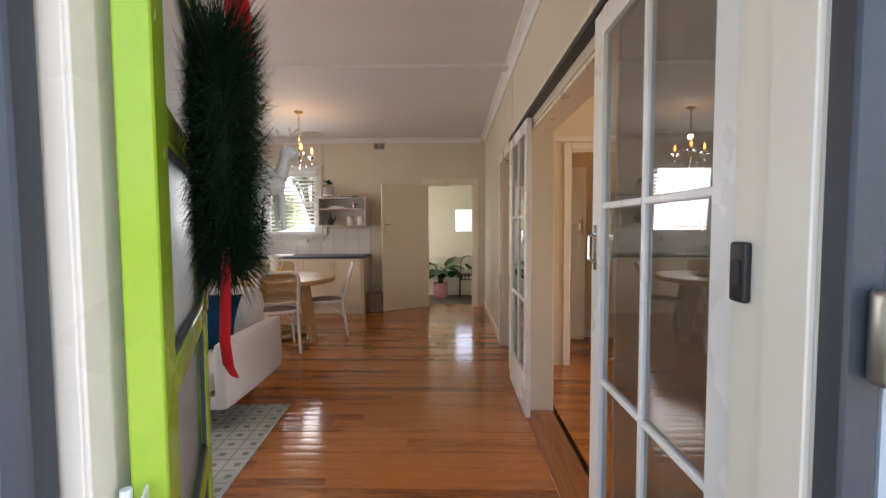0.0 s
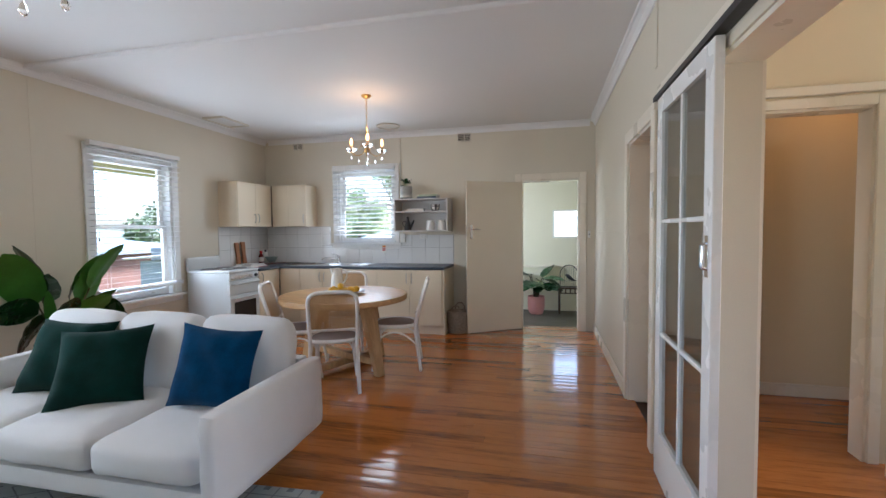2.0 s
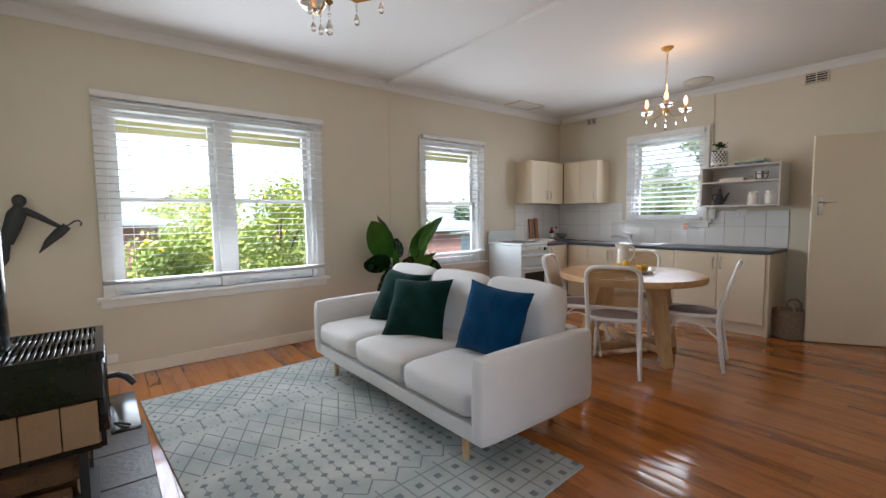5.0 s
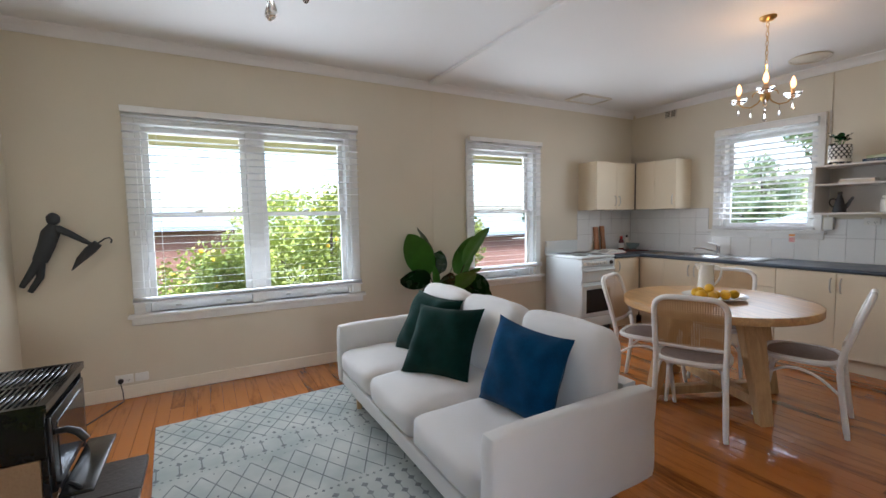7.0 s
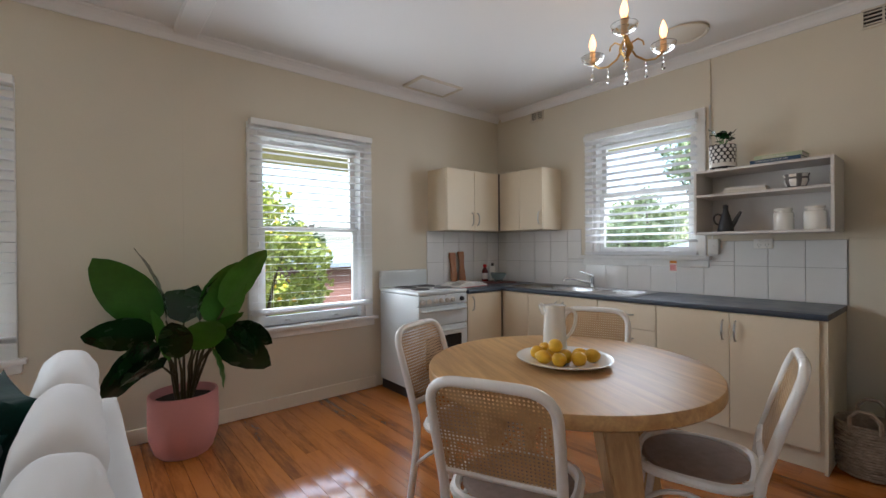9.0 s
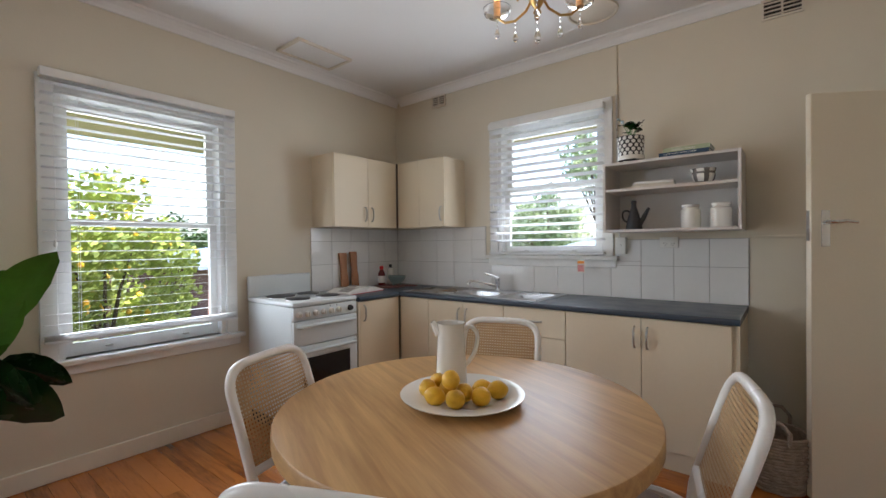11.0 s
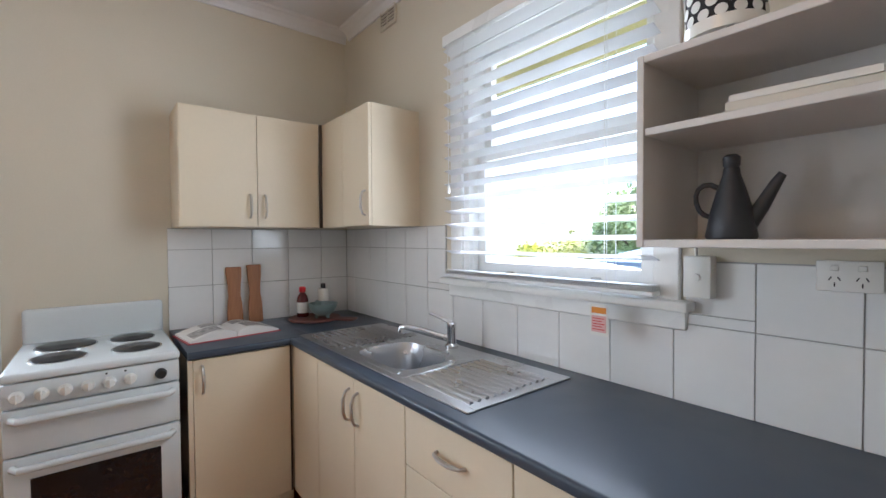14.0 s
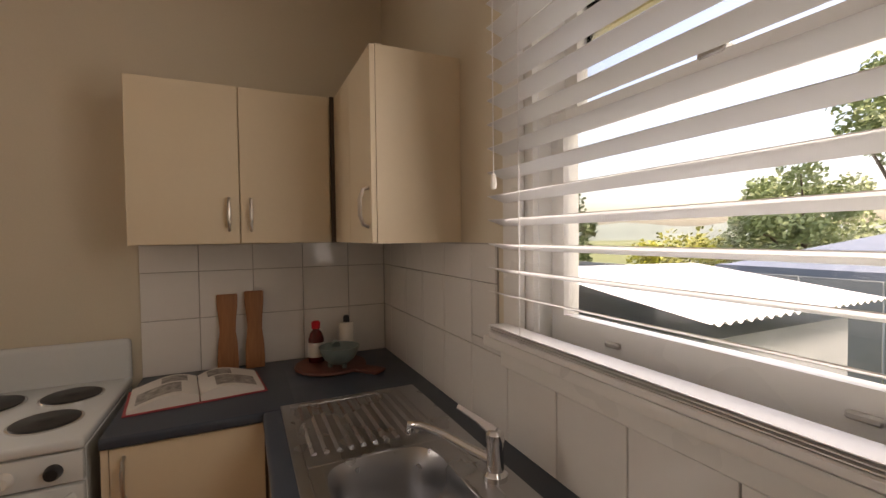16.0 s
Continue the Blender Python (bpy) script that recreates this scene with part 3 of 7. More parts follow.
def wall_with_holes(axis, face, back, lo, hi, z0, z1, holes):
    """A wall across the other axis from lo to hi, cut by holes (a, b, za, zb), built of butted blocks."""
    blocks, at = [], lo
    for a, b, za, zb in sorted(holes):
        spans = [(at, a, z0, z1)]
        if za > z0:
            spans.append((a, b, z0, za))
        if zb < z1:
            spans.append((a, b, zb, z1))
        at = b
        blocks += spans
    blocks.append((at, hi, z0, z1))
    bms = []
    for a, b, za, zb in blocks:
        if b - a < 1e-4:
            continue
        if axis == "x":
            bms.append(bx(min(face, back), a, za, max(face, back), b, zb))
        else:
            bms.append(bx(a, min(face, back), za, b, max(face, back), zb))
    out = joined(*bms)
    bmesh.ops.remove_doubles(out, verts=out.verts[:], dist=1e-5)
    return out

# ---- the shell of the living room and kitchen ----
W1 = (2.03, 3.74, 0.67, 2.20)    # y, y, z, z of the openings in the left wall
W2 = (5.15, 6.09, 0.67, 2.20)
W3 = (-2.93, -2.02, 1.205, 2.30)  # x, x, z, z in the back wall
structure("wall_west", wall_with_holes("x", XL, XL - 0.16, YF - 0.16, YB + 0.16, -0.6, CEIL + 0.1, [W1, W2]), WALL, "cream painted plaster wall with two sash windows", "wall")
structure("wall_north", wall_with_holes("y", YB, YB + 0.16, XL, XR + 0.17, -0.6, CEIL + 0.1, [W3, (-0.175, 0.6, -0.6, 2.06)]), WALL, "cream painted kitchen wall with a window and a doorway", "wall")
structure("wall_east", wall_with_holes("x", XR, XR + 0.165, YF, YB, -0.05, CEIL + 0.1, [(2.12, 3.75, -0.05, 2.05), (4.72, 5.52, -0.05, 2.06)]), WALL, "cream painted wall with a wide opening and a doorway", "wall")
structure("wall_south", wall_with_holes("y", YF, YF - 0.13, XL, XR + 0.165, -0.6, CEIL + 0.1, [(-0.27, 0.68, -0.6, 2.12)]), WALL, "cream painted front wall round the entrance door", "wall")
structure("wall_outside", wall_with_holes("y", YF - 0.134, YF - 0.18, XL - 0.16, 3.4, -0.6, 3.2, [(-0.27, 0.68, -0.6, 2.12)]), BLUEGREY, "blue-grey painted outside face of the front wall", "wall")
structure("ceiling", joined(bx(XL - 0.16, YF - 0.16, CEIL, XR + 0.16, YB + 0.16, CEIL + 0.12), bx(XL, 4.60, CEIL - 0.03, XR, 4.75, CEIL + 0.01, 0.008)), CEILM, "white painted sheet ceiling with one wide batten", "ceiling")


def cornice(name, a, b, inward):
    """A coved cornice along a wall from a to b."""
    prof = [(0, -0.075), (0.012, -0.075), (0.016, -0.06), (0.03, -0.035), (0.055, -0.016), (0.07, -0.012), (0.075, 0), (0, 0)]
    a, b, inn = Vector(a), Vector(b), Vector(inward)
    bm = bmesh.new()
    rows = [[bm.verts.new(p + inn * d + Vector((0, 0, h))) for d, h in prof] for p in (a, b)]
    for i in range(len(prof)):
        j = (i + 1) % len(prof)
        bm.faces.new((rows[0][i], rows[0][j], rows[1][j], rows[1][i]))
    bm.faces.new(rows[0])
    bm.faces.new(list(reversed(rows[1])))
    return structure(name, bm, CEILM, "white coved plaster cornice under the ceiling", "cornice")


c = CEIL - 0.002
cornice("trim_cornice_west", (XL, YF, c), (XL, YB, c), (1, 0, 0))
cornice("trim_cornice_north", (XL + 0.07, YB, c), (XR - 0.07, YB, c), (0, -1, 0))
cornice("trim_cornice_east", (XR, YF, c), (XR, YB, c), (-1, 0, 0))
cornice("trim_cornice_south", (XL + 0.07, YF, c), (XR - 0.07, YF, c), (0, 1, 0))


def skirting(name, x0, y0, x1, y1):
    structure(name, bx(x0, y0, 0.0, x1, y1, 0.105, 0.006, 2), TRIM, "cream painted timber skirting board", "skirting")


skirting("baseboard_west", XL, YF, XL + 0.018, 6.2)
skirting("baseboard_north", -1.13, YB - 0.018, -0.29, YB)
skirting("baseboard_east_far", XR - 0.018, 5.62, XR, YB)
skirting("baseboard_east_mid", XR - 0.012, 3.76, XR, 4.6)
skirting("baseboard_south", XL + 0.02, YF, -0.36, YF + 0.018)
# raised joint strips on the sheet walls
structure("trim_strip_west", bx(XL, 4.655, 0.105, XL + 0.0022, 4.70, CEIL - 0.08), WALL, "flat cover strip on the wall joint", "trim")
structure("trim_strip_east", bx(XR - 0.006, 4.655, 2.35, XR, 4.70, CEIL - 0.08), WALL, "flat cover strip on the wall joint", "trim")
structure("trim_dado_east", bx(XR - 0.008, 5.63, 1.335, XR, YB, 1.352, 0.002), WALL, "thin dado bead along the wall", "trim")
structure("trim_dado_north", bx(-1.12, YB - 0.008, 1.32, -0.28, YB, 1.335, 0.002), WALL, "thin bead above the tile line", "trim")

# ---- floor: a dark bed under the boards, which come last in the file ----
floor = structure("floor", bx(XL - 0.1, 1.10, -0.12, XR + 0.2, YB + 0.15, -0.018), SUBFLOOR, "varnished reddish brown timber board floor", "floor")
hall_floor = structure("floor_hall", bx(XR + 0.2, 1.10, -0.12, 4.2, 6.6, -0.018), SUBFLOOR, "varnished reddish brown timber boards in the hall", "floor")


# ---- windows ----
def sash_window(name, label, m, width, z0, z1, lights=1):
    """A double-hung window in a wall opening, built in a frame where x runs along the wall and the room lies at -y."""
    w = thing(name, label, "window", kind="structure")
    w.matrix_basis = m
    h, mid = z1 - z0, (z1 - z0) * 0.515
    a = 0.075
    # lining in the opening and architrave on the room face
    for n, b in (("jamb", bx(0, 0.0, 0, 0.035, 0.15, h)), ("jamb", bx(width - 0.035, 0.0, 0, width, 0.15, h)), ("window_head", bx(0.035, 0.0, h - 0.03, width - 0.035, 0.15, h))):
        part(n, b, WHITE, w)
    for n, b in (("architrave", bx(-a, -0.022, -0.02, 0.004, -0.001, h + a, 0.004)), ("architrave", bx(width - 0.004, -0.022, -0.02, width + a, -0.001, h + a, 0.004)),
                 ("architrave", bx(0.004, -0.022, h - 0.004, width - 0.004, -0.001, h + a, 0.004))):
        part(n, b, WHITE, w)
    part("window_sill", joined(bx(-a - 0.04, -0.065, -0.03, width + a + 0.04, 0.15, 0.0, 0.006, 2), bx(-a - 0.02, -0.02, -0.09, width + a + 0.02, -0.001, -0.03, 0.004)), WHITE, w, "white painted window sill with an apron moulding")
    each = (width - 0.07 - (lights - 1) * 0.12) / lights
    for k in range(lights):
        x0 = 0.035 + k * (each + 0.12)
        x1 = x0 + each
        if k:
            part("mullion", bx(x0 - 0.12, 0.005, 0, x0, 0.15, h - 0.03, 0.004), WHITE, w)
        for n, za, zb, y in (("lower_sash", 0.0, mid + 0.02, 0.06), ("upper_sash", mid - 0.02, h - 0.03, 0.105)):
            rail, st = (0.075 if n == "lower_sash" else 0.035), 0.045
            top = 0.035 if n == "lower_sash" else 0.05
            s = part(n, joined(bx(x0, y, za, x0 + st, y + 0.035, zb), bx(x1 - st, y, za, x1, y + 0.035, zb), bx(x0 + st, y, za, x1 - st, y + 0.035, za + rail), bx(x0 + st, y, zb - top, x1 - st, y + 0.035, zb)), WHITE, w)
            g = part("pane", bx(x0 + st - 0.003, y + 0.014, za + rail - 0.003, x1 - st + 0.003, y + 0.018, zb - top + 0.003), PANE, s, "clear glass pane", smooth=False)
            g.visible_shadow = False
            if n == "lower_sash":
                for lx in (x0 + each * 0.25, x0 + each * 0.75):
                    part("sash_lift", bx(lx - 0.02, y - 0.012, za + 0.03, lx + 0.02, y, za + 0.042, 0.003), NICKEL, s)
                part("sash_catch", joined(bx((x0 + x1) / 2 - 0.025, y - 0.004, zb - 0.004, (x0 + x1) / 2 + 0.025, y + 0.03, zb + 0.014, 0.004), tube([((x0 + x1) / 2, y + 0.01, zb + 0.014), ((x0 + x1) / 2 + 0.03, y - 0.01, zb + 0.02)], 0.005, 6)), NICKEL, s)
    return w


WEST = pose(XL, 0, 0, 0, 0, 90)
sash_window("window_1", "white painted pair of double-hung sash windows", pose(XL, W1[0], W1[2], 0, 0, 90), W1[1] - W1[0], W1[2], W1[3], 2)
sash_window("window_2", "white painted single double-hung sash window", pose(XL, W2[0], W2[2], 0, 0, 90), W2[1] - W2[0], W2[2], W2[3])
sash_window("window_3", "white painted double-hung kitchen window over the sink", pose(W3[0], YB, W3[2], 0, 0, 0), W3[1] - W3[0], W3[2], W3[3])


def blind(label, m, width, drop, pitch=0.058, slat=0.05, tilt=6.0, stack=5):
    """A white venetian blind in its lowered state: head rail, slats, bottom rail, ladder cords, pull cord."""
    b = thing("venetian_blind", label, "blind")
    b.matrix_basis = m
    part("head_rail", bx(0, -0.03, -0.05, width, 0.03, 0, 0.003), WHITE, b)
    low = -drop + 0.02 + stack * 0.006
    count = int((-0.06 - low) / pitch)
    base = bx(0.003, -slat / 2, -0.0008, width - 0.003, slat / 2, 0.0008)
    for v in base.verts:
        v.co.z += 0.004 * (1 - (v.co.y / (slat / 2)) ** 2)
    me = None
    for i in range(count + stack):
        z = -0.075 - i * pitch if i < count else -drop + 0.02 + (i - count) * 0.006
        if me is None:
            ob = part("slat", base, SLAT, b, smooth=False)
            me = ob.data
        else:
            ob = new("slat", me)
            ob.parent = b
        ob.matrix_basis = pose(0, 0, z, tilt if i < count else 0, 0, 0)
    part("bottom_rail", bx(0.001, -slat / 2, -drop, width - 0.001, slat / 2, -drop + 0.016, 0.003), SLAT, b)
    for f in ((0.12, 0.5, 0.88) if width > 1.2 else (0.15, 0.85)):
        for y in (-slat / 2 - 0.001, slat / 2 + 0.001):
            part("ladder_cord", tube([(width * f, y, -0.05), (width * f, y, -drop + 0.008)], 0.0011, 4), SLAT, b)
    for px in (0.05,):
        part("pull_cord", tube([(px, -0.036, -0.05), (px, -0.036, -drop * 0.62)], 0.0015, 4), SLAT, b)
        part("cord_tassel", lathe([(0, 0), (0.006, -0.005), (0.009, -0.03), (0.007, -0.04), (0, -0.042)], 8, px, -0.036, -drop * 0.62), PLASTIC, b)
    return b


blind("white venetian blind lowered over the pair of windows, slats open", pose(XL + 0.062, 1.955, 2.29, 0, 0, 90), 1.86, 1.53, tilt=-5)
blind("white venetian blind lowered over the single window, slats open", pose(XL + 0.062, 5.085, 2.29, 0, 0, 90), 1.05, 1.51, tilt=-5)
BL3 = blind("white venetian blind lowered over the kitchen window, slats open", pose(-2.975, YB - 0.062, 2.335, 0, 0, 0), 0.985, 1.12, pitch=0.062, slat=0.054, tilt=-18, stack=3)
# warning tag on the cord of the kitchen blind
tag = thing("warning_tag", "small warning tag hanging from the blind cord", "tag", (-2.155, YB - 0.105, 1.075))
tag.scale = (0.98, 1.0, 0.98)
part("card", bx(-0.032, -0.001, 0, 0.032, 0.001, 0.105), PLASTIC, tag, "clear plastic card")
part("orange_label", bx(-0.026, -0.0028, 0.074, 0.026, -0.001, 0.094), TAGORANGE, tag)
part("pink_label", bx(-0.026, -0.0028, 0.012, 0.026, -0.001, 0.066), TAGPINK, tag, "pale pink label with small red print")
for i in range(5):
    part("print_line", bx(-0.022, -0.0036, 0.02 + i * 0.009, 0.02 - (i % 2) * 0.008, -0.0028, 0.0225 + i * 0.009), RED, tag)
part("cord", tube([(0, 0, 0.105), (0.004, 0.02, 0.16), (0.0, 0.03, 0.3), (0.0, 0.03, 1.08)], 0.0012, 5), PLASTIC, tag)


# ---- inner doors and trims ----
def architrave(name, label, m, width, height, a=0.085, t=0.02, depth=0.165):
    d = thing(name, label, "door frame", kind="structure")
    d.matrix_basis = m
    part("architrave", bx(-a, -t, 0, 0.006, -0.001, height + a, 0.004), TRIM, d)
    part("architrave", bx(width - 0.006, -t, 0, width + a, -0.001, height + a, 0.004), TRIM, d)
    part("architrave", bx(0.006, -t, height - 0.006, width - 0.006, -0.001, height + a, 0.004), TRIM, d)
    part("jamb", bx(0.0, 0.0, 0, 0.02, depth, height), TRIM, d)
    part("jamb", bx(width - 0.02, 0.0, 0, width, depth, height), TRIM, d)
    part("door_head", bx(0.02, 0.0, height - 0.02, width - 0.02, depth, height), TRIM, d)
    return d


architrave("door_frame_1", "cream painted frame of the back doorway", pose(-0.175, YB, 0), 0.775, 2.06)
architrave("door_frame_2", "cream painted frame of the side doorway", pose(XR, 5.52, 0, 0, 0, -90), 0.80, 2.06)


def lever_set(d, x, z, y, side):
    """A chrome lever handle on a long plate, on the face at y looking to side (-1 or 1)."""
    p = part("handle_plate", bx(x - 0.02, min(y, y + side * 0.006), z - 0.09, x + 0.02, max(y, y + side * 0.006), z + 0.09, 0.004, 2), CHROME, d)
    return p, part("lever_handle", tube([(x, y, z + 0.03), (x, y + side * 0.045, z + 0.03), (x + 0.012, y + side * 0.052, z + 0.03), (x + 0.06, y + side * 0.052, z + 0.034), (x + 0.11, y + side * 0.05, z + 0.026)], [0.010, 0.009, 0.009, 0.008, 0.006], 8), CHROME, p)


def flush_door(name, label, m, width=0.77, height=2.03, thick=0.036, hx=0.06, mat_=None, handle_side=(1, -1)):
    """A plain flush leaf, hinged at local x = width, free edge at x = 0."""
    d = thing(name, label, "door", kind="structure")
    d.matrix_basis = m
    part("leaf", bx(0, 0, 0.008, width, thick, height, 0.003), mat_ or DOORM, d)
    for s in handle_side:
        lever_set(d, hx, 1.36, 0 if s < 0 else thick, s)
    part("latch_plate", bx(-0.003, thick * 0.2, 1.30, 0.001, thick * 0.8, 1.45, 0.001), CHROME, d)
    for hz in (0.2, 1.05, 1.85):
        part("hinge", tube([(width + 0.004, thick + 0.004, hz - 0.045), (width + 0.004, thick + 0.004, hz + 0.045)], 0.006, 8), NICKEL, d)
    return d


# the back door stands open into the room, its free edge towards the basket
hinge, free = Vector((-0.17, YB - 0.03)), Vector((-0.855, 7.42))
ang = math.degrees(math.atan2(hinge.y - free.y, hinge.x - free.x))
flush_door("door_back", "cream painted flush door standing half open into the kitchen", pose(free.x, free.y, 0, 0, 0, ang), width=(hinge - free).length - 0.005, hx=0.065)


# ---- sliding glazed doors on the east wall ----
def glazed_slider(name, y0, y1, x, pull_y):
    d = thing(name, "white painted sliding door with eight glass panes", "door", (x, y0, 0), kind="structure")
    w, h, t = y1 - y0, 2.09, 0.036
    st, top, bot, bar = 0.088, 0.088, 0.26, 0.022
    part("stile", bx(0, 0, 0.012, t, st, h, 0.003), WHITE, d)
    part("stile", bx(0, w - st, 0.012, t, w, h, 0.003), WHITE, d)
    part("rail", bx(0, st, h - top, t, w - st, h), WHITE, d)
    part("rail", bx(0, st, 0.012, t, w - st, 0.012 + bot), WHITE, d)
    ih0, ih1 = 0.012 + bot, h - top
    rows = [ih0, 0.815, 1.425, ih1]
    mid = w / 2
    part("glazing_bar", bx(0.004, mid - bar / 2, ih0, t - 0.004, mid + bar / 2, ih1, 0.004), WHITE, d)
    for z in rows[1:-1]:
        for a, b in ((st, mid - bar / 2), (mid + bar / 2, w - st)):
            part("glazing_bar", bx(0.004, a, z - bar / 2, t - 0.004, b, z + bar / 2, 0.004), WHITE, d)
    for za, zb in zip(rows, rows[1:]):
        for a, b in ((st, mid), (mid, w - st)):
            part("pane", bx(t / 2 - 0.002, a, za, t / 2 + 0.002, b, zb), MIRRORISH, d, "clear glass pane", smooth=False)
    part("flush_pull", joined(bx(-0.003, pull_y - 0.016, 1.20, 0.0, pull_y + 0.016, 1.36, 0.001), tube([(-0.003, pull_y, 1.23), (-0.022, pull_y, 1.24), (-0.022, pull_y, 1.32), (-0.003, pull_y, 1.33)], 0.006, 8)), CHROME, d, "chrome pull handle")
    return d


MIRRORISH = glass_mat("old_door_glass", (0.72, 0.73, 0.71), 0.0, ior=2.4)
glazed_slider("door_slide_near", 1.42, 2.225, 0.745, 0.765)
glazed_slider("door_slide_far", 3.61, 4.425, 0.745, 0.045)
rail = thing("sliding_track", "painted pelmet with a dark overhead track for the sliding doors", "door track", kind="structure")
# Black strip is the track and also paints the shadow gap below the pelmet.
part("track", bx(0.742, 1.38, 2.10, 0.792, 4.52, 2.128), BLACKSAT, rail)
part("pelmet", bx(0.765, 1.38, 2.13, 0.792, 4.53, 2.19, 0.003), TRIM, rail)
part("end_block", bx(0.742, 4.49, 2.06, 0.792, 4.52, 2.099), TRIM, rail)
op = thing("opening_frame", "cream painted lining of the wide opening", "door frame", kind="structure")
part("jamb", bx(XR - 0.012, 3.752, 0, XR + 0.178, 3.772, 2.05), TRIM, op)
part("jamb", bx(XR - 0.004, 2.10, 0, XR + 0.17, 2.12, 2.05), TRIM, op)
part("door_head", bx(XR + 0.01, 2.12, 2.03, XR + 0.17, 3.75, 2.05), TRIM, op)
structure("trim_threshold", bx(XR - 0.03, 2.12, 0.0, XR + 0.17, 3.75, 0.006, 0.002), wood("threshold_board", (0.12, 0.035, 0.01), (0.36, 0.13, 0.04), 0.2, 1, width=10, coat=0.4), "dark varnished threshold board", "threshold", smooth=False)

# ---- the hall behind the sliding doors ----
HX = XR + 0.165
structure("wall_hall_north", wall_with_holes("y", 4.80, 4.92, HX, 4.2, -0.05, CEIL, [(1.36, 1.98, -0.05, 2.08)]), WALLHALL, "warm cream hall wall with a doorway", "wall")
# This hole is added out of view, to let the hall lamp in.
structure("wall_hall_east", wall_with_holes("x", 4.2, 4.3, 1.1, 6.6, -0.05, CEIL, [(2.7, 4.1, 0.9, 2.1)]), WALLHALL, "warm cream hall wall", "wall")
structure("wall_hall_south", bx(HX, 1.13, -0.05, 4.2, 1.26, CEIL), WALLHALL, "warm cream hall wall", "wall")
structure("wall_hall_end", bx(HX, 5.86, -0.05, 4.2, 5.98, CEIL), WALLHALL, "warm cream wall at the end of the passage", "wall")
structure("ceiling_hall", bx(HX, 1.1, CEIL - 0.003, 4.3, 6.6, CEIL + 0.1), CEILM, "white hall ceiling", "ceiling")
structure("trim_hall_rail", bx(HX, 4.775, 2.15, 4.2, 4.80, 2.20, 0.003), TRIM, "cream picture rail", "trim")
cornice("trim_cornice_hall", (HX, 4.80, CEIL - 0.004), (4.2, 4.80, CEIL - 0.004), (0, -1, 0))
architrave("door_frame_hall", "cream painted frame of the hall doorway", pose(1.36, 4.80, 0), 0.62, 2.08, a=0.055, depth=0.12)
skirting("baseboard_hall", HX, 5.842, 4.2, 5.86)
flush_door("door_hall", "cream painted flush door standing open in the hall", pose(2.77, 4.38, 0, 0, 0, 162), width=0.84, height=2.07, hx=0.06)
flush_door("door_passage", "cream painted flush cupboard door in the passage", pose(1.80, 5.74, 0, 0, 0, 178), width=0.62, height=2.03, hx=0.06)
solo("hall_mat", bx(1.43, 2.6, 0, 2.4, 4.03, 0.012, 0.004), MATM, "flat brown woven mat on the hall floor", "mat")
structure("wall_side_room", joined(bx(HX, 5.0, -0.05, HX + 0.02, 5.84, 0.0), bx(2.6, 4.92, -0.05, 2.7, 5.86, CEIL)), WALLHALL, "plain wall closing the passage", "wall")

# ---- the sunroom beyond the back door ----
ZB = -0.28
structure("floor_sunroom", bx(-1.4, YB + 0.16, ZB - 0.1, 3.0, 11.2, ZB), LINO, "grey-green sheet vinyl floor", "floor")
structure("wall_sunroom_north", wall_with_holes("y", 10.85, 11.0, -1.4, 3.0, ZB, 2.9, [(0.30, 1.35, 1.20, 1.77)]), WALLBACK, "pale sunroom wall with a low wide window", "wall")
# The hole here is an unseen opening added for the sunroom lamp.
structure("wall_sunroom_west", wall_with_holes("x", -1.4, -1.55, YB + 0.16, 11.0, ZB, 2.9, [(8.9, 10.3, 0.7, 1.9)]), WALLBACK, "pale sunroom wall", "wall")
structure("wall_sunroom_east", bx(3.0, YB + 0.16, ZB, 3.15, 11.0, 2.9), WALLBACK, "pale sunroom wall", "wall")
structure("ceiling_sunroom", bx(-1.55, YB + 0.16, 2.6, 3.15, 11.0, 2.7), CEILM, "white sunroom ceiling", "ceiling")
structure("trim_sunroom_rail", bx(-1.4, 10.825, 0.60, 3.0, 10.85, 0.645, 0.003), TRIM, "white painted dado rail", "trim")
structure("trim_back_step", bx(-0.155, YB, -0.35, 0.58, YB + 0.22, -0.004), FLOORM, "dark timber door sill and step", "threshold")
w4 = thing("window_4", "low wide sunroom window in a white frame", "window", (0.30, 10.85, 1.20), kind="structure")
part("window_frame", joined(bx(0, -0.01, 0, 1.05, 0.12, 0.03), bx(0, -0.01, 0.54, 1.05, 0.12, 0.57), bx(0, -0.01, 0.03, 0.03, 0.12, 0.54), bx(1.02, -0.01, 0.03, 1.05, 0.12, 0.54)), WHITE, w4)
part("pane", bx(0.03, 0.05, 0.03, 1.02, 0.054, 0.54), PANE, w4, smooth=False).visible_shadow = False

# ---- the entrance: frame, green door, bell ----
ent = thing("entrance_frame", "cream painted entrance frame with worn dark grey outer edges", "door frame", kind="structure")
part("jamb", bx(-0.27, 1.13, 0, -0.206, YF, 2.12, 0.003), TRIM, ent)
part("jamb", bx(0.642, 1.13, 0, 0.68, YF, 2.12, 0.003), TRIM, ent)
part("door_stop", bx(-0.206, 1.13, 0, -0.199, 1.17, 2.08, 0.002), TRIM, ent)
part("door_stop", bx(0.632, 1.13, 0, 0.642, 1.20, 2.08, 0.002), TRIM, ent)
part("door_head", bx(-0.232, 1.13, 2.08, 0.642, YF, 2.12, 0.003), TRIM, ent)
part("outer_edge", bx(-0.27, 1.091, 0, -0.232, 1.128, 2.12, 0.004), DARKGREY, ent, "dark grey painted edge, chipped")
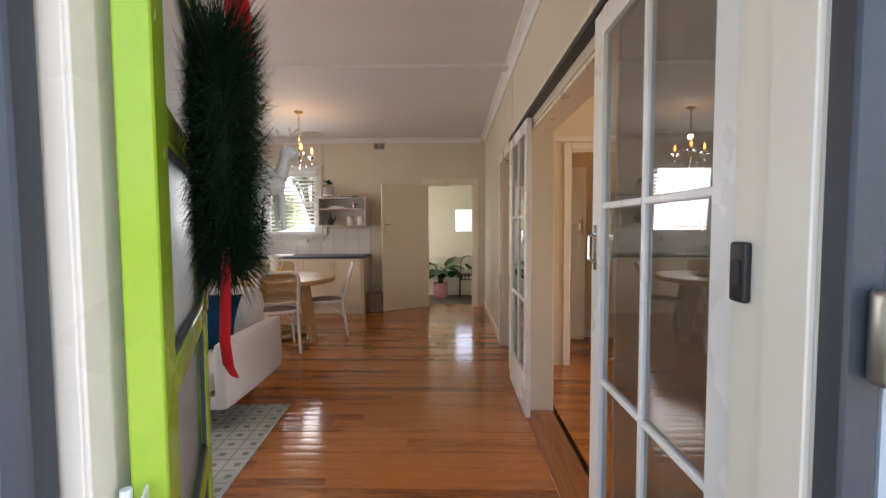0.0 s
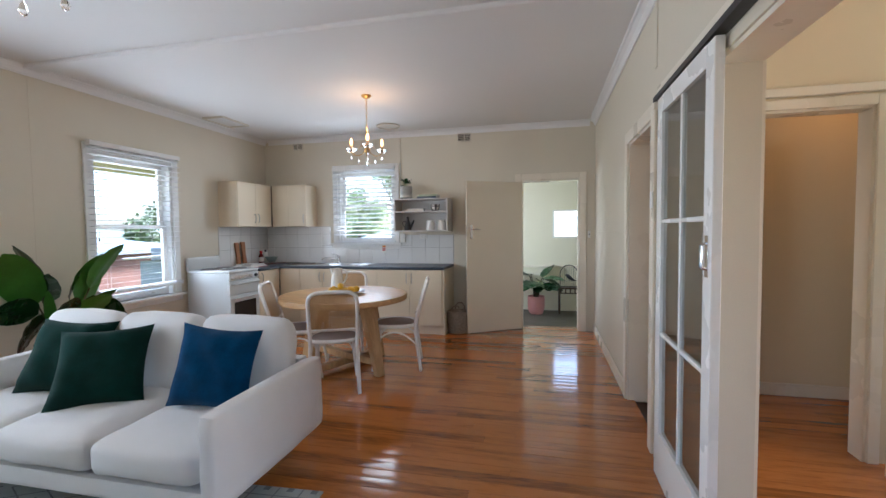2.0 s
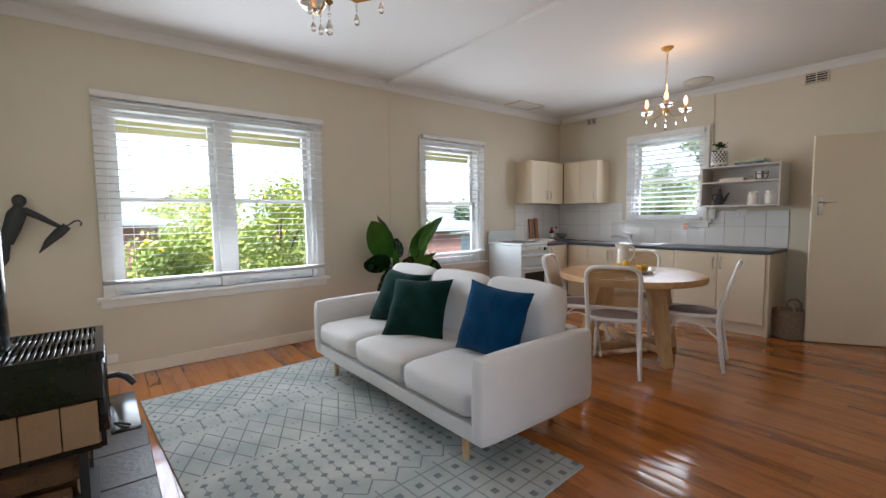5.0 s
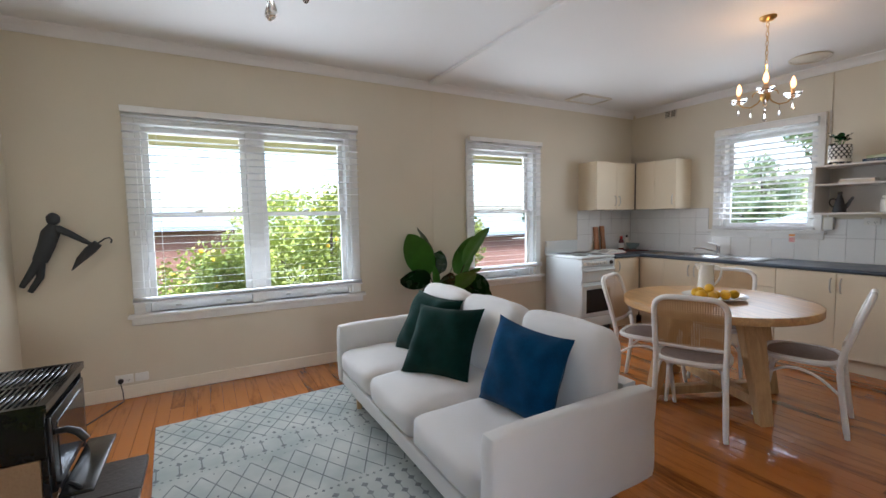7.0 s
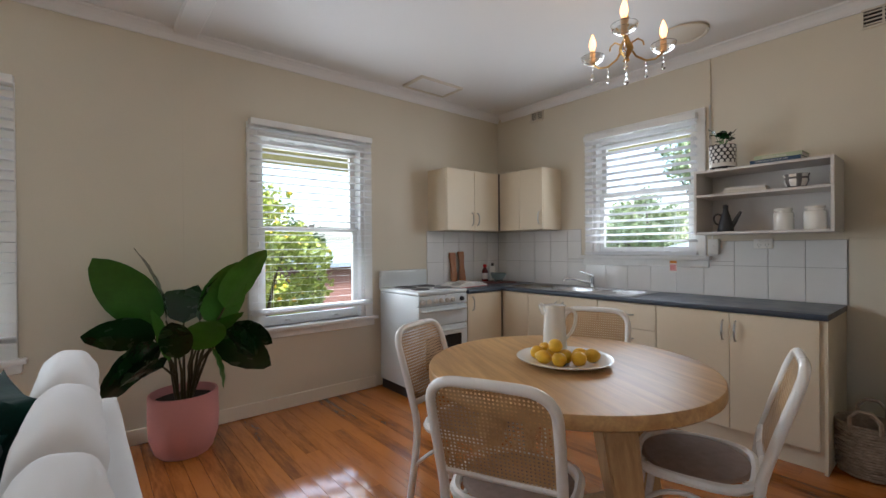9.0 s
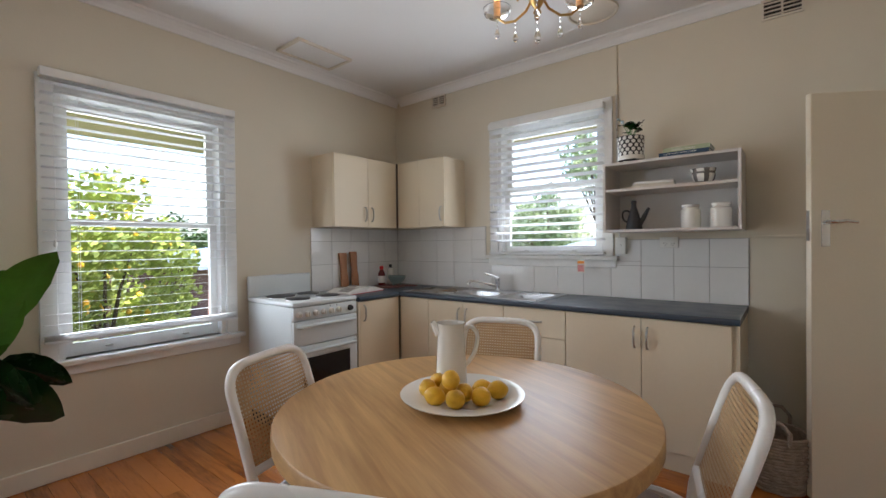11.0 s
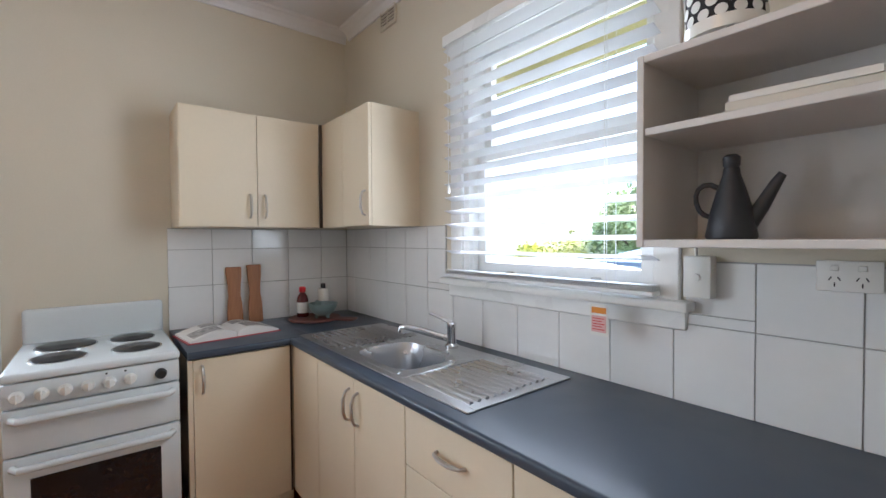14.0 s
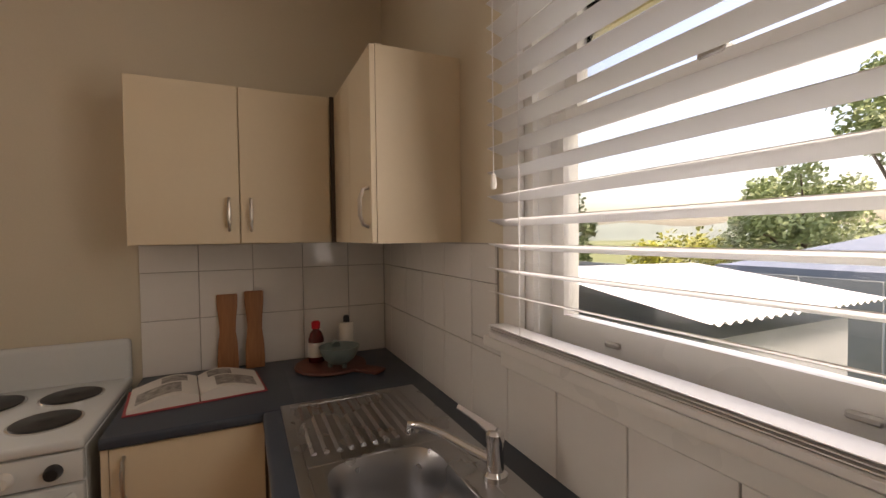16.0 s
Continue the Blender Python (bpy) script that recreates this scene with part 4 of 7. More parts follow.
part("outer_edge", bx(0.64, 1.091, 0, 0.68, 1.128, 2.12, 0.004), DARKGREY, ent, "dark grey painted edge, chipped")
part("architrave", bx(0.648, YF, 0, 0.73, YF + 0.02, 2.2, 0.004), TRIM, ent)
part("architrave", bx(-0.33, YF, 0, -0.262, YF + 0.02, 2.2, 0.004), TRIM, ent)
part("door_sill", bx(-0.27, 1.05, -0.06, 0.68, 1.14, 0.004, 0.004), DARKGREY, ent)
part("strike_plate", joined(bx(0.630, 1.234, 1.25, 0.642, 1.268, 1.335, 0.005, 3), bx(0.627, 1.243, 1.275, 0.630, 1.258, 1.31, 0.001)), BLACKSAT, ent, "worn metal lock keeper")
bell = thing("door_bell", "square silver door chime box on the outside wall", "door bell", (0.675, YF - 0.181, 1.245))
part("case", bx(-0.02, -0.03, -0.05, 0.05, 0, 0.05, 0.008, 3), NICKEL, bell)
part("button_plate", bx(-0.012, -0.032, -0.04, 0.042, -0.029, 0.04, 0.001), STEEL, bell)

gh, gf = Vector((-0.142, 1.185)), Vector((-0.475, 1.86))
gd = thing("door_entrance", "lime green entrance door with rippled glass, standing wide open", "door", (gh.x, gh.y, 0), math.degrees(math.atan2(gf.y - gh.y, gf.x - gh.x)), kind="structure")
gw, gt = (gf - gh).length, 0.042
part("stile", bx(0, 0, 0.01, 0.105, gt, 2.06, 0.003), GREENP, gd)
part("stile", bx(gw - 0.105, 0, 0.01, gw, gt, 2.06, 0.003), GREENP, gd)
LIGHTS = ((0.385, 0.715), (0.77, 1.10), (1.155, 1.485), (1.54, 1.87))
for za, zb in ((0.01, 0.385), (0.715, 0.77), (1.10, 1.155), (1.485, 1.54), (1.87, 2.06)):
    part("rail", bx(0.105, 0, za, gw - 0.105, gt, zb, 0.003), GREENP, gd)
for za, zb in LIGHTS:
    part("glass_panel", bx(0.10, gt / 2 - 0.003, za - 0.005, gw - 0.10, gt / 2 + 0.003, zb + 0.005), FROST, gd, "rippled obscure glass")
    for y in (0.004, gt - 0.014):
        part("glazing_bead", joined(bx(0.105, y, za, 0.113, y + 0.01, zb), bx(gw - 0.113, y, za, gw - 0.105, y + 0.01, zb), bx(0.113, y, za, gw - 0.113, y + 0.01, za + 0.008), bx(0.113, y, zb - 0.008, gw - 0.113, y + 0.01, zb)), DARKGREY, gd)
for s, y in ((-1, 0), (1, gt)):
    p = part("handle_plate", bx(gw - 0.075, min(y, y + s * 0.006), 1.13, gw - 0.03, max(y, y + s * 0.006), 1.33, 0.003), NICKEL, gd)
    part("lever_handle", tube([(gw - 0.05, y, 1.26), (gw - 0.05, y + s * 0.05, 1.26), (gw - 0.07, y + s * 0.055, 1.258), (gw - 0.16, y + s * 0.052, 1.25)], 0.008, 8), NICKEL, p)
for hz in (0.28, 0.98, 1.8):
    part("hinge", joined(tube([(-0.006, gt + 0.004, hz - 0.05), (-0.006, gt + 0.004, hz + 0.05)], 0.007, 8), bx(-0.035, gt - 0.02, hz - 0.05, -0.004, gt - 0.017, hz + 0.05)), WHITE, gd, "painted-over butt hinge")

# wreath of artificial pine on the outer face
wr = thing("christmas_wreath", "artificial pine wreath with a red ribbon on the green door", "wreath")
wr.matrix_basis = gd.matrix_basis @ pose(gw * 0.46, -0.066, 1.51)
rng = random.Random(5)
ring_r, fat = 0.195, 0.055
verts, faces = [], []
for i in range(11000):
    a, b2 = rng.uniform(0, 2 * math.pi), rng.uniform(0, 2 * math.pi)
    rr = fat * math.sqrt(rng.random()) * 0.7
    cpos = Vector(((ring_r + rr * math.cos(b2)) * math.cos(a), rr * math.sin(b2), (ring_r + rr * math.cos(b2)) * math.sin(a)))
    out = Vector((math.cos(b2) * math.cos(a), math.sin(b2) * 0.8, math.cos(b2) * math.sin(a))) + Vector((-math.sin(a), 0, math.cos(a))) * rng.uniform(-0.9, 0.9) + Vector((rng.gauss(0, 0.3), rng.gauss(0, 0.3), rng.gauss(0, 0.3)))
    out.normalize()
    ln = rng.uniform(0.055, 0.135)
    tip = cpos + out * ln
    tip.y = min(max(tip.y, -0.084), 0.055)
    side = out.orthogonal().normalized() * 0.0013
    k = len(verts)
    verts += [cpos - side, cpos + side, tip]
    faces.append((k, k + 1, k + 2))
me = bpy.data.meshes.new("needles")
me.from_pydata(verts, [], faces)
me.materials.append(NEEDLE)
nd = new("needles", me)
nd.parent = wr
nd["kind"] = "stuff"
part("wire_ring", tube([(ring_r * math.cos(a), 0, ring_r * math.sin(a)) for a in (2 * math.pi * k / 40 for k in range(40))], 0.03, 10, True), NEEDLE, wr)
part("hanging_ribbon", tube([(-0.08, -0.04, 0.17), (-0.085, -0.03, 0.30), (-0.09, 0.03, 0.50), (-0.09, 0.075, 0.56)], 0.03, 6, flat=0.08), RED, wr, "red ribbon loop over the door")
part("ribbon_tail", tube([(-0.11, 0.0, -0.15), (-0.112, 0.0, -0.25), (-0.115, 0.004, -0.36), (-0.105, 0.0, -0.41), (-0.085, -0.01, -0.44)], [0.012, 0.013, 0.014, 0.014, 0.011], 6, flat=0.15), RED, wr, "red ribbon tail")
deer = joined(soft(-0.06, -0.03, -0.03, 0.06, 0.03, 0.05, 0.028, 0.01, 5),
              tube([(0.05, 0, 0.03), (0.07, -0.005, 0.09), (0.075, -0.01, 0.12)], [0.03, 0.022, 0.02], 10),
              moved(soft(-0.032, -0.024, -0.026, 0.038, 0.024, 0.026, 0.023, 0.004, 4), pose(0.09, -0.012, 0.135)),
              tube([(0.045, 0.015, -0.02), (0.05, 0.018, -0.16)], [0.013, 0.009], 8), tube([(0.045, -0.018, -0.02), (0.052, -0.022, -0.17)], [0.013, 0.009], 8),
              tube([(-0.045, 0.015, -0.02), (-0.055, 0.02, -0.16)], [0.013, 0.009], 8), tube([(-0.045, -0.018, -0.02), (-0.06, -0.022, -0.15)], [0.013, 0.009], 8),
              tube([(0.085, 0.012, 0.155), (0.075, 0.03, 0.21), (0.085, 0.05, 0.235)], 0.003, 5), tube([(0.085, -0.025, 0.155), (0.08, -0.045, 0.205), (0.092, -0.07, 0.225)], 0.003, 5),
              tube([(0.078, 0.028, 0.2), (0.06, 0.03, 0.235)], 0.0025, 5), tube([(0.08, -0.042, 0.2), (0.066, -0.05, 0.23)], 0.0025, 5))
do = link("reindeer_ornament", deer, CREAMFELT)
do.matrix_basis = gd.matrix_basis @ pose(0.215, -0.142, 1.435, 0, 0, -60) @ Matrix.Scale(0.48, 4)
tagged(do, "white felt reindeer ornament hung on the pine wreath", "ornament")

# ---- sofa ----
sofa = thing("sofa", "pale linen three-seat sofa with loose cushions and oak legs", "sofa", (-2.215, 3.78, 0.0), 0.5)
SW, SD = 2.01, 0.93
part("base_frame", soft(-SW / 2 + 0.05, -SD / 2 + 0.01, 0.17, SW / 2 - 0.05, SD / 2 - 0.02, 0.27, 0.02, 0.0, 5), LINEN, sofa)
part("armrest", soft(-SW / 2, -SD / 2, 0.175, -SW / 2 + 0.10, SD / 2, 0.615, 0.035, 0.004, 7, 1), LINEN, sofa)
part("armrest", soft(SW / 2 - 0.10, -SD / 2, 0.175, SW / 2, SD / 2, 0.615, 0.035, 0.004, 7, 2), LINEN, sofa)
part("back_frame", soft(-SW / 2 + 0.10, SD / 2 - 0.11, 0.175, SW / 2 - 0.10, SD / 2, 0.62, 0.03, 0.0, 7, 3), LINEN, sofa)
cw = (SW - 0.20) / 3
for k in range(3):
    x0 = -SW / 2 + 0.10 + k * cw
    part("seat_cushion", soft(x0 + 0.004, -SD / 2 + 0.0, 0.272, x0 + cw - 0.004, SD / 2 - 0.24, 0.445, 0.055, 0.018, 10, 11 + k, 0.006), LINEN, sofa)
    bc = soft(x0 + 0.004, -0.085, 0.0, x0 + cw - 0.004, 0.085, 0.46, 0.07, 0.018, 11, 21 + k, 0.010)
    part("back_cushion", moved(bc, pose(0, SD / 2 - 0.24, 0.415, -10)), LINEN, sofa)
for x in (-0.80, 0.77):
    for y in (-0.36, 0.36):
        part("leg", tube([(x, y, 0.175), (x + 0.004, y * 1.02, 0.012)], [0.027, 0.018], 12), OAK, sofa, "tapered oak leg")
for lab, m, px, py, pz, tx, ty, tz, s in (("dark green velvet cushion leaning on the sofa back", VELGREEN, -2.24, 3.62, 0.445, -35, -1, 32, 0.47), ("dark green velvet cushion leaning on another cushion", VELGREEN, -2.68, 3.72, 0.445, -30, 3, 16, 0.46),
                                          ("deep blue velvet cushion with piped edge on the sofa", VELBLUE, -1.61, 3.72, 0.445, -16, 6, 12, 0.445)):
    ob = link("scatter_cushion", pillow(s, s, 0.18, px), m)
    ob.matrix_basis = pose(px, py, pz, tx, ty, tz)
    tagged(ob, lab, "cushion", "cushions on the sofa")

# ---- rug ----
solo("rug", bx(-1.27, -0.785, 0.0, 1.27, 0.785, 0.011, 0.003), RUG, "pale grey-green rug with a dark diamond lattice", "rug", (-2.22, 2.98, 0.001), 3.6)

# ---- dining table ----
TX, TY = -1.845, 5.84
table = thing("dining_table", "round oak dining table on a crossed timber base", "table", (TX, TY, 0), -24)
R = 0.635
part("tabletop", lathe([(0, 0.692), (R - 0.03, 0.692), (R - 0.006, 0.695), (R, 0.701), (R, 0.744), (R - 0.004, 0.749), (R - 0.012, 0.75), (0, 0.75)], 72), TABLEM, table)
for k in range(4):
    a = math.radians(90 * k)
    d, s = Vector((math.cos(a), math.sin(a), 0)), Vector((-math.sin(a), math.cos(a), 0))
    top, bot = d * 0.33 + Vector((0, 0, 0.692)), d * 0.49
    bm = bmesh.new()
    vs = []
    for p, w, t in ((bot, 0.045, 0.032), (top, 0.085, 0.04)):
        vs.append([bm.verts.new(p + d * (i * t) + s * (j * w)) for i, j in ((-1, -1), (1, -1), (1, 1), (-1, 1))])
    for i in range(4):
        bm.faces.new((vs[0][i], vs[0][(i + 1) % 4], vs[1][(i + 1) % 4], vs[1][i]))
    bm.faces.new(list(reversed(vs[0])))
    bm.faces.new(vs[1])
    bmesh.ops.bevel(bm, geom=bm.edges[:], offset=0.006, segments=2, affect="EDGES")
    part("leg", bm, TABLELEG, table)
for a in (0, 90):
    part("cross_beam", moved(bx(-0.46, -0.035, 0.10, 0.46, 0.035, 0.165, 0.006, 2), pose(0, 0, 0.0 if a == 0 else -0.067, 0, 0, a)), TABLELEG, table)


# ---- bentwood dining chairs ----
def dining_chair(label, at, rz):
    """Faces local -y; the feet of the back legs stand near y = 0.2."""
    c = thing("dining_chair", label, "chair", at, rz, "chairs round the table")
    hw = 0.195
    part("seat_frame", tube([(0.19 * math.copysign(abs(math.cos(a)) ** 0.6, math.cos(a)) * 1.1, 0.2 * math.copysign(abs(math.sin(a)) ** 0.6, math.sin(a)), 0.445) for a in (2 * math.pi * k / 32 for k in range(32))], 0.019, 8, True), CHAIRP, c)
    part("seat", lathe([(0, 0.462), (0.12, 0.463), (0.185, 0.459), (0.195, 0.448), (0, 0.445)], 32, sx=1.05, sy=1.0), SEATM, c, "taupe woven cane seat")
    # back bow: up one leg, round the top and down the other
    bow = []
    for s in (-1, 1):
        leg = [(s * (hw + 0.012), 0.255, 0.0), (s * (hw + 0.004), 0.225, 0.22), (s * hw, 0.205, 0.44), (s * (hw + 0.003), 0.24, 0.60), (s * (hw + 0.004), 0.292, 0.77)]
        corner = [(s * (hw - 0.0), 0.310, 0.825), (s * (hw - 0.018), 0.322, 0.86), (s * (hw - 0.055), 0.329, 0.882), (s * (hw - 0.11), 0.332, 0.889)]
        pts = leg + corner
        bow += pts if s < 0 else list(reversed(pts))
    bow = eased(bow, 3)
    part("back_bow", tube(bow, [0.014] + [0.017] * (len(bow) - 2) + [0.014], 10), CHAIRP, c, "white bent hoop that runs down into the back legs")
    part("back_rail", tube([(-hw, 0.219, 0.555), (0, 0.212, 0.55), (hw, 0.219, 0.555)], 0.015, 8, flat=0.7), CHAIRP, c)
    bm = bmesh.new()
    nx, nz, g = 8, 8, []
    for i in range(nx + 1):
        col = []
        for j in range(nz + 1):
            u, v = 2 * i / nx - 1, j / nz
            z = 0.553 + v * 0.326
            y = 0.222 + 0.106 * v - 0.006 * (1 - u * u)
            shrink = 1 - 0.22 * max(0, v - 0.82) / 0.18 * (1 if abs(u) > 0.99 else 0.9)
            col.append(bm.verts.new((u * (hw - 0.006) * shrink, y, z)))
        g.append(col)
    for i in range(nx):
        for j in range(nz):
            bm.faces.new((g[i][j], g[i + 1][j], g[i + 1][j + 1], g[i][j + 1]))
    part("cane_panel", bm, CANE, c, "woven cane back panel")
    for s in (-1, 1):
        part("front_leg", tube([(s * 0.16, -0.165, 0.44), (s * 0.172, -0.19, 0.22), (s * 0.19, -0.225, 0.0)], [0.018, 0.016, 0.012], 10), CHAIRP, c)
        part("side_brace", tube(eased([(s * 0.17, -0.185, 0.28), (s * 0.185, -0.10, 0.36), (s * 0.19, 0.0, 0.385), (s * 0.195, 0.11, 0.35), (s * 0.2, 0.215, 0.26)], 3), 0.009, 8), CHAIRP, c, "bent brace under the seat")
    part("front_brace", tube(eased([(-0.17, -0.185, 0.27), (-0.10, -0.19, 0.36), (0, -0.19, 0.385), (0.10, -0.19, 0.36), (0.17, -0.185, 0.27)], 3), 0.009, 8), CHAIRP, c, "bent brace under the seat")
    return c


LAB = "white bentwood dining chair with a woven cane back"
for bxx, byy, fx, fy in ((-1.59, 5.11, -0.43, 0.9), (-1.12, 6.05, -0.96, -0.26), (-2.41, 5.50, 0.94, 0.34), (-2.12, 6.52, 0.33, -0.94)):
    # the given point is where the feet of the back legs stand; fx, fy is the way that the chair faces
    turn = math.degrees(math.atan2(fx, -fy))
    f = Vector((fx, fy)).normalized()
    dining_chair(LAB, (bxx + f.x * 0.235, byy + f.y * 0.235, 0), turn)

# ---- on the table ----
PX, PY = -1.85, 5.838
plate = solo("serving_plate", lathe([(0, 0.004), (0.10, 0.004), (0.16, 0.016), (0.205, 0.026), (0.208, 0.030), (0.2, 0.030), (0.155, 0.021), (0.10, 0.009), (0, 0.009)], 48, sx=1.05, sy=1.05), CERAMIC, "white ceramic plate holding lemons on the table", "plate", (PX, PY, 0.7505))
rng = random.Random(3)
for k, (lx, ly, lz) in enumerate([(-0.10, -0.07, 0.042), (-0.03, -0.115, 0.04), (0.045, -0.10, 0.04), (0.10, -0.03, 0.042), (0.115, 0.05, 0.046), (0.03, -0.03, 0.04), (-0.045, -0.02, 0.04), (0.055, 0.045, 0.04), (-0.11, 0.0, 0.045), (0.0, -0.065, 0.088)]):
    bm = bmesh.new()
    bmesh.ops.create_icosphere(bm, subdivisions=3, radius=0.0315)
    for v in bm.verts:
        u = v.co.x / 0.0315
        v.co.x *= 1.12 + 0.14 * max(0, abs(u) - 0.85) / 0.15
        v.co += v.co.normalized() * 0.0015 * noise.noise(v.co * 60 + Vector((k, 0, 0)))
    ob = link("lemon", bm, LEMON)
    ob.matrix_basis = pose(PX + lx, PY + ly, 0.7505 + lz, rng.uniform(-30, 30), rng.uniform(-30, 30), rng.uniform(0, 360))
    tagged(ob, "ripe yellow lemon heaped on the white plate", "lemon", "lemons on the plate")
jug = thing("jug", "tall white ceramic jug standing on the plate", "jug", (-1.96, 5.92, 0.762), 40)
part("body", lathe([(0, 0), (0.056, 0), (0.06, 0.004), (0.056, 0.10), (0.05, 0.20), (0.051, 0.232), (0.055, 0.24), (0.051, 0.24), (0.046, 0.2), (0.05, 0.02), (0, 0.012)], 32), CERAMIC, jug)
part("spout", joined(tube([(-0.042, 0, 0.20), (-0.056, 0, 0.222), (-0.072, 0, 0.243)], [0.022, 0.018, 0.009], 10)), CERAMIC, jug)
part("handle", tube(eased([(0.045, 0, 0.215), (0.075, 0, 0.222), (0.098, 0, 0.20), (0.10, 0, 0.165), (0.085, 0, 0.115), (0.055, 0, 0.075)], 5), 0.0085, 10), CERAMIC, jug)


# ---- large-leaved plants ----
def leaf(length, width, droop, fold=0.25, n=12):
    """A blade along +x from the origin, arching down, creased along its midrib, with faint ribs."""
    bm, rows = bmesh.new(), []
    for i in range(n + 1):
        u = i / n
        half = width / 2 * (math.sin(math.pi * min(1, u * 0.97 + 0.03) ** 0.85) ** 0.62) if 0 < u < 1 else 0.002
        x, z = length * u, -droop * length * u * u
        row = []
        for j in range(-3, 4):
            s = j / 3
            ripple = 0.004 * math.sin(u * 26) * abs(s)
            row.append(bm.verts.new((x, s * half, z + abs(s) * half * fold - 0.15 * half * s * s + ripple)))
        rows.append(row)
    for a, b in zip(rows, rows[1:]):
        for j in range(6):
            bm.faces.new((a[j], a[j + 1], b[j + 1], b[j]))
    return bm


def plant(name, label, at, pot_r, pot_h, leaves, scale=1.0):
    p = thing(name, label, "plant", at)
    part("pot", lathe([(0, 0), (pot_r * 0.72, 0), (pot_r * 0.82, pot_h * 0.06), (pot_r * 0.97, pot_h * 0.3), (pot_r, pot_h * 0.55), (pot_r * 0.985, pot_h * 0.98), (pot_r * 0.97, pot_h), (pot_r * 0.92, pot_h), (pot_r * 0.9, pot_h * 0.85), (0, pot_h * 0.85)], 40), PINKPOT, p, "dusty pink ceramic pot")
    part("soil", lathe([(0, pot_h * 0.875), (pot_r * 0.9, pot_h * 0.865)], 24), SOIL, p)
    for i, (ang, out, top, ln, wd, pitch, roll, m) in enumerate(leaves):
        a = math.radians(ang)
        d = Vector((math.cos(a), math.sin(a), 0))
        root = d * 0.04 + Vector((0, 0, pot_h * 0.86))
        tip = d * out + Vector((0, 0, top))
        part("stem", tube([root, root.lerp(tip, 0.5) + Vector((0, 0, 0.05)) - d * 0.02, tip], [0.011 * scale, 0.008 * scale, 0.006 * scale], 7), STEMM, p)
        lf = part("leaf", leaf(ln, wd, 0.25), m, p)
        lf.matrix_basis = Matrix.Translation(tip) @ Euler((0, 0, a)).to_matrix().to_4x4() @ pose(0, 0, 0, roll, -pitch, 0)
    return p


plant("potted_plant", "large-leaved indoor plant in a dusty pink pot beside the window", (-3.86, 4.60, 0), 0.20, 0.385, [
    (-88, 0.16, 0.82, 0.52, 0.29, 60, 72, LEAFL), (-120, 0.10, 0.84, 0.48, 0.27, 84, 20, LEAFD), (88, 0.20, 0.78, 0.44, 0.30, 80, -75, LEAFL), (84, 0.24, 0.90, 0.46, 0.24, 64, -60, LEAFL),
    (-92, 0.15, 0.74, 0.36, 0.25, 18, 62, LEAFD), (-78, 0.12, 0.70, 0.44, 0.27, -30, 60, LEAFD), (78, 0.18, 0.68, 0.38, 0.30, -22, -62, LEAFD), (70, 0.16, 0.80, 0.34, 0.26, -30, -50, LEAFD),
    (50, 0.18, 0.66, 0.26, 0.17, -58, -20, LEAFL), (92, 0.28, 0.76, 0.30, 0.20, -20, -50, LEAFD), (-60, 0.10, 0.60, 0.36, 0.08, 80, 30, LEAFL), (60, 0.06, 0.66, 0.40, 0.10, 42, -60, LEAFL),
    (-20, 0.12, 0.62, 0.34, 0.18, 62, 10, LEAFD), (20, 0.14, 0.66, 0.36, 0.22, 48, -30, LEAFL), (-50, 0.16, 0.58, 0.32, 0.22, 10, 40, LEAFD), (100, 0.10, 0.82, 0.42, 0.26, 70, -40, LEAFD), (170, 0.14, 0.80, 0.40, 0.24, 60, 0, LEAFD)])
rng = random.Random(8)
plant("potted_plant", "leafy plant in a pink pot on the sunroom floor", (-0.02, 10.45, ZB), 0.165, 0.35, [(k * 137.5, 0.12 + 0.03 * (k % 4), 0.55 + 0.05 * (k % 5), 0.40, 0.28, rng.uniform(-15, 50), rng.uniform(-25, 25), LEAFD) for k in range(16)])

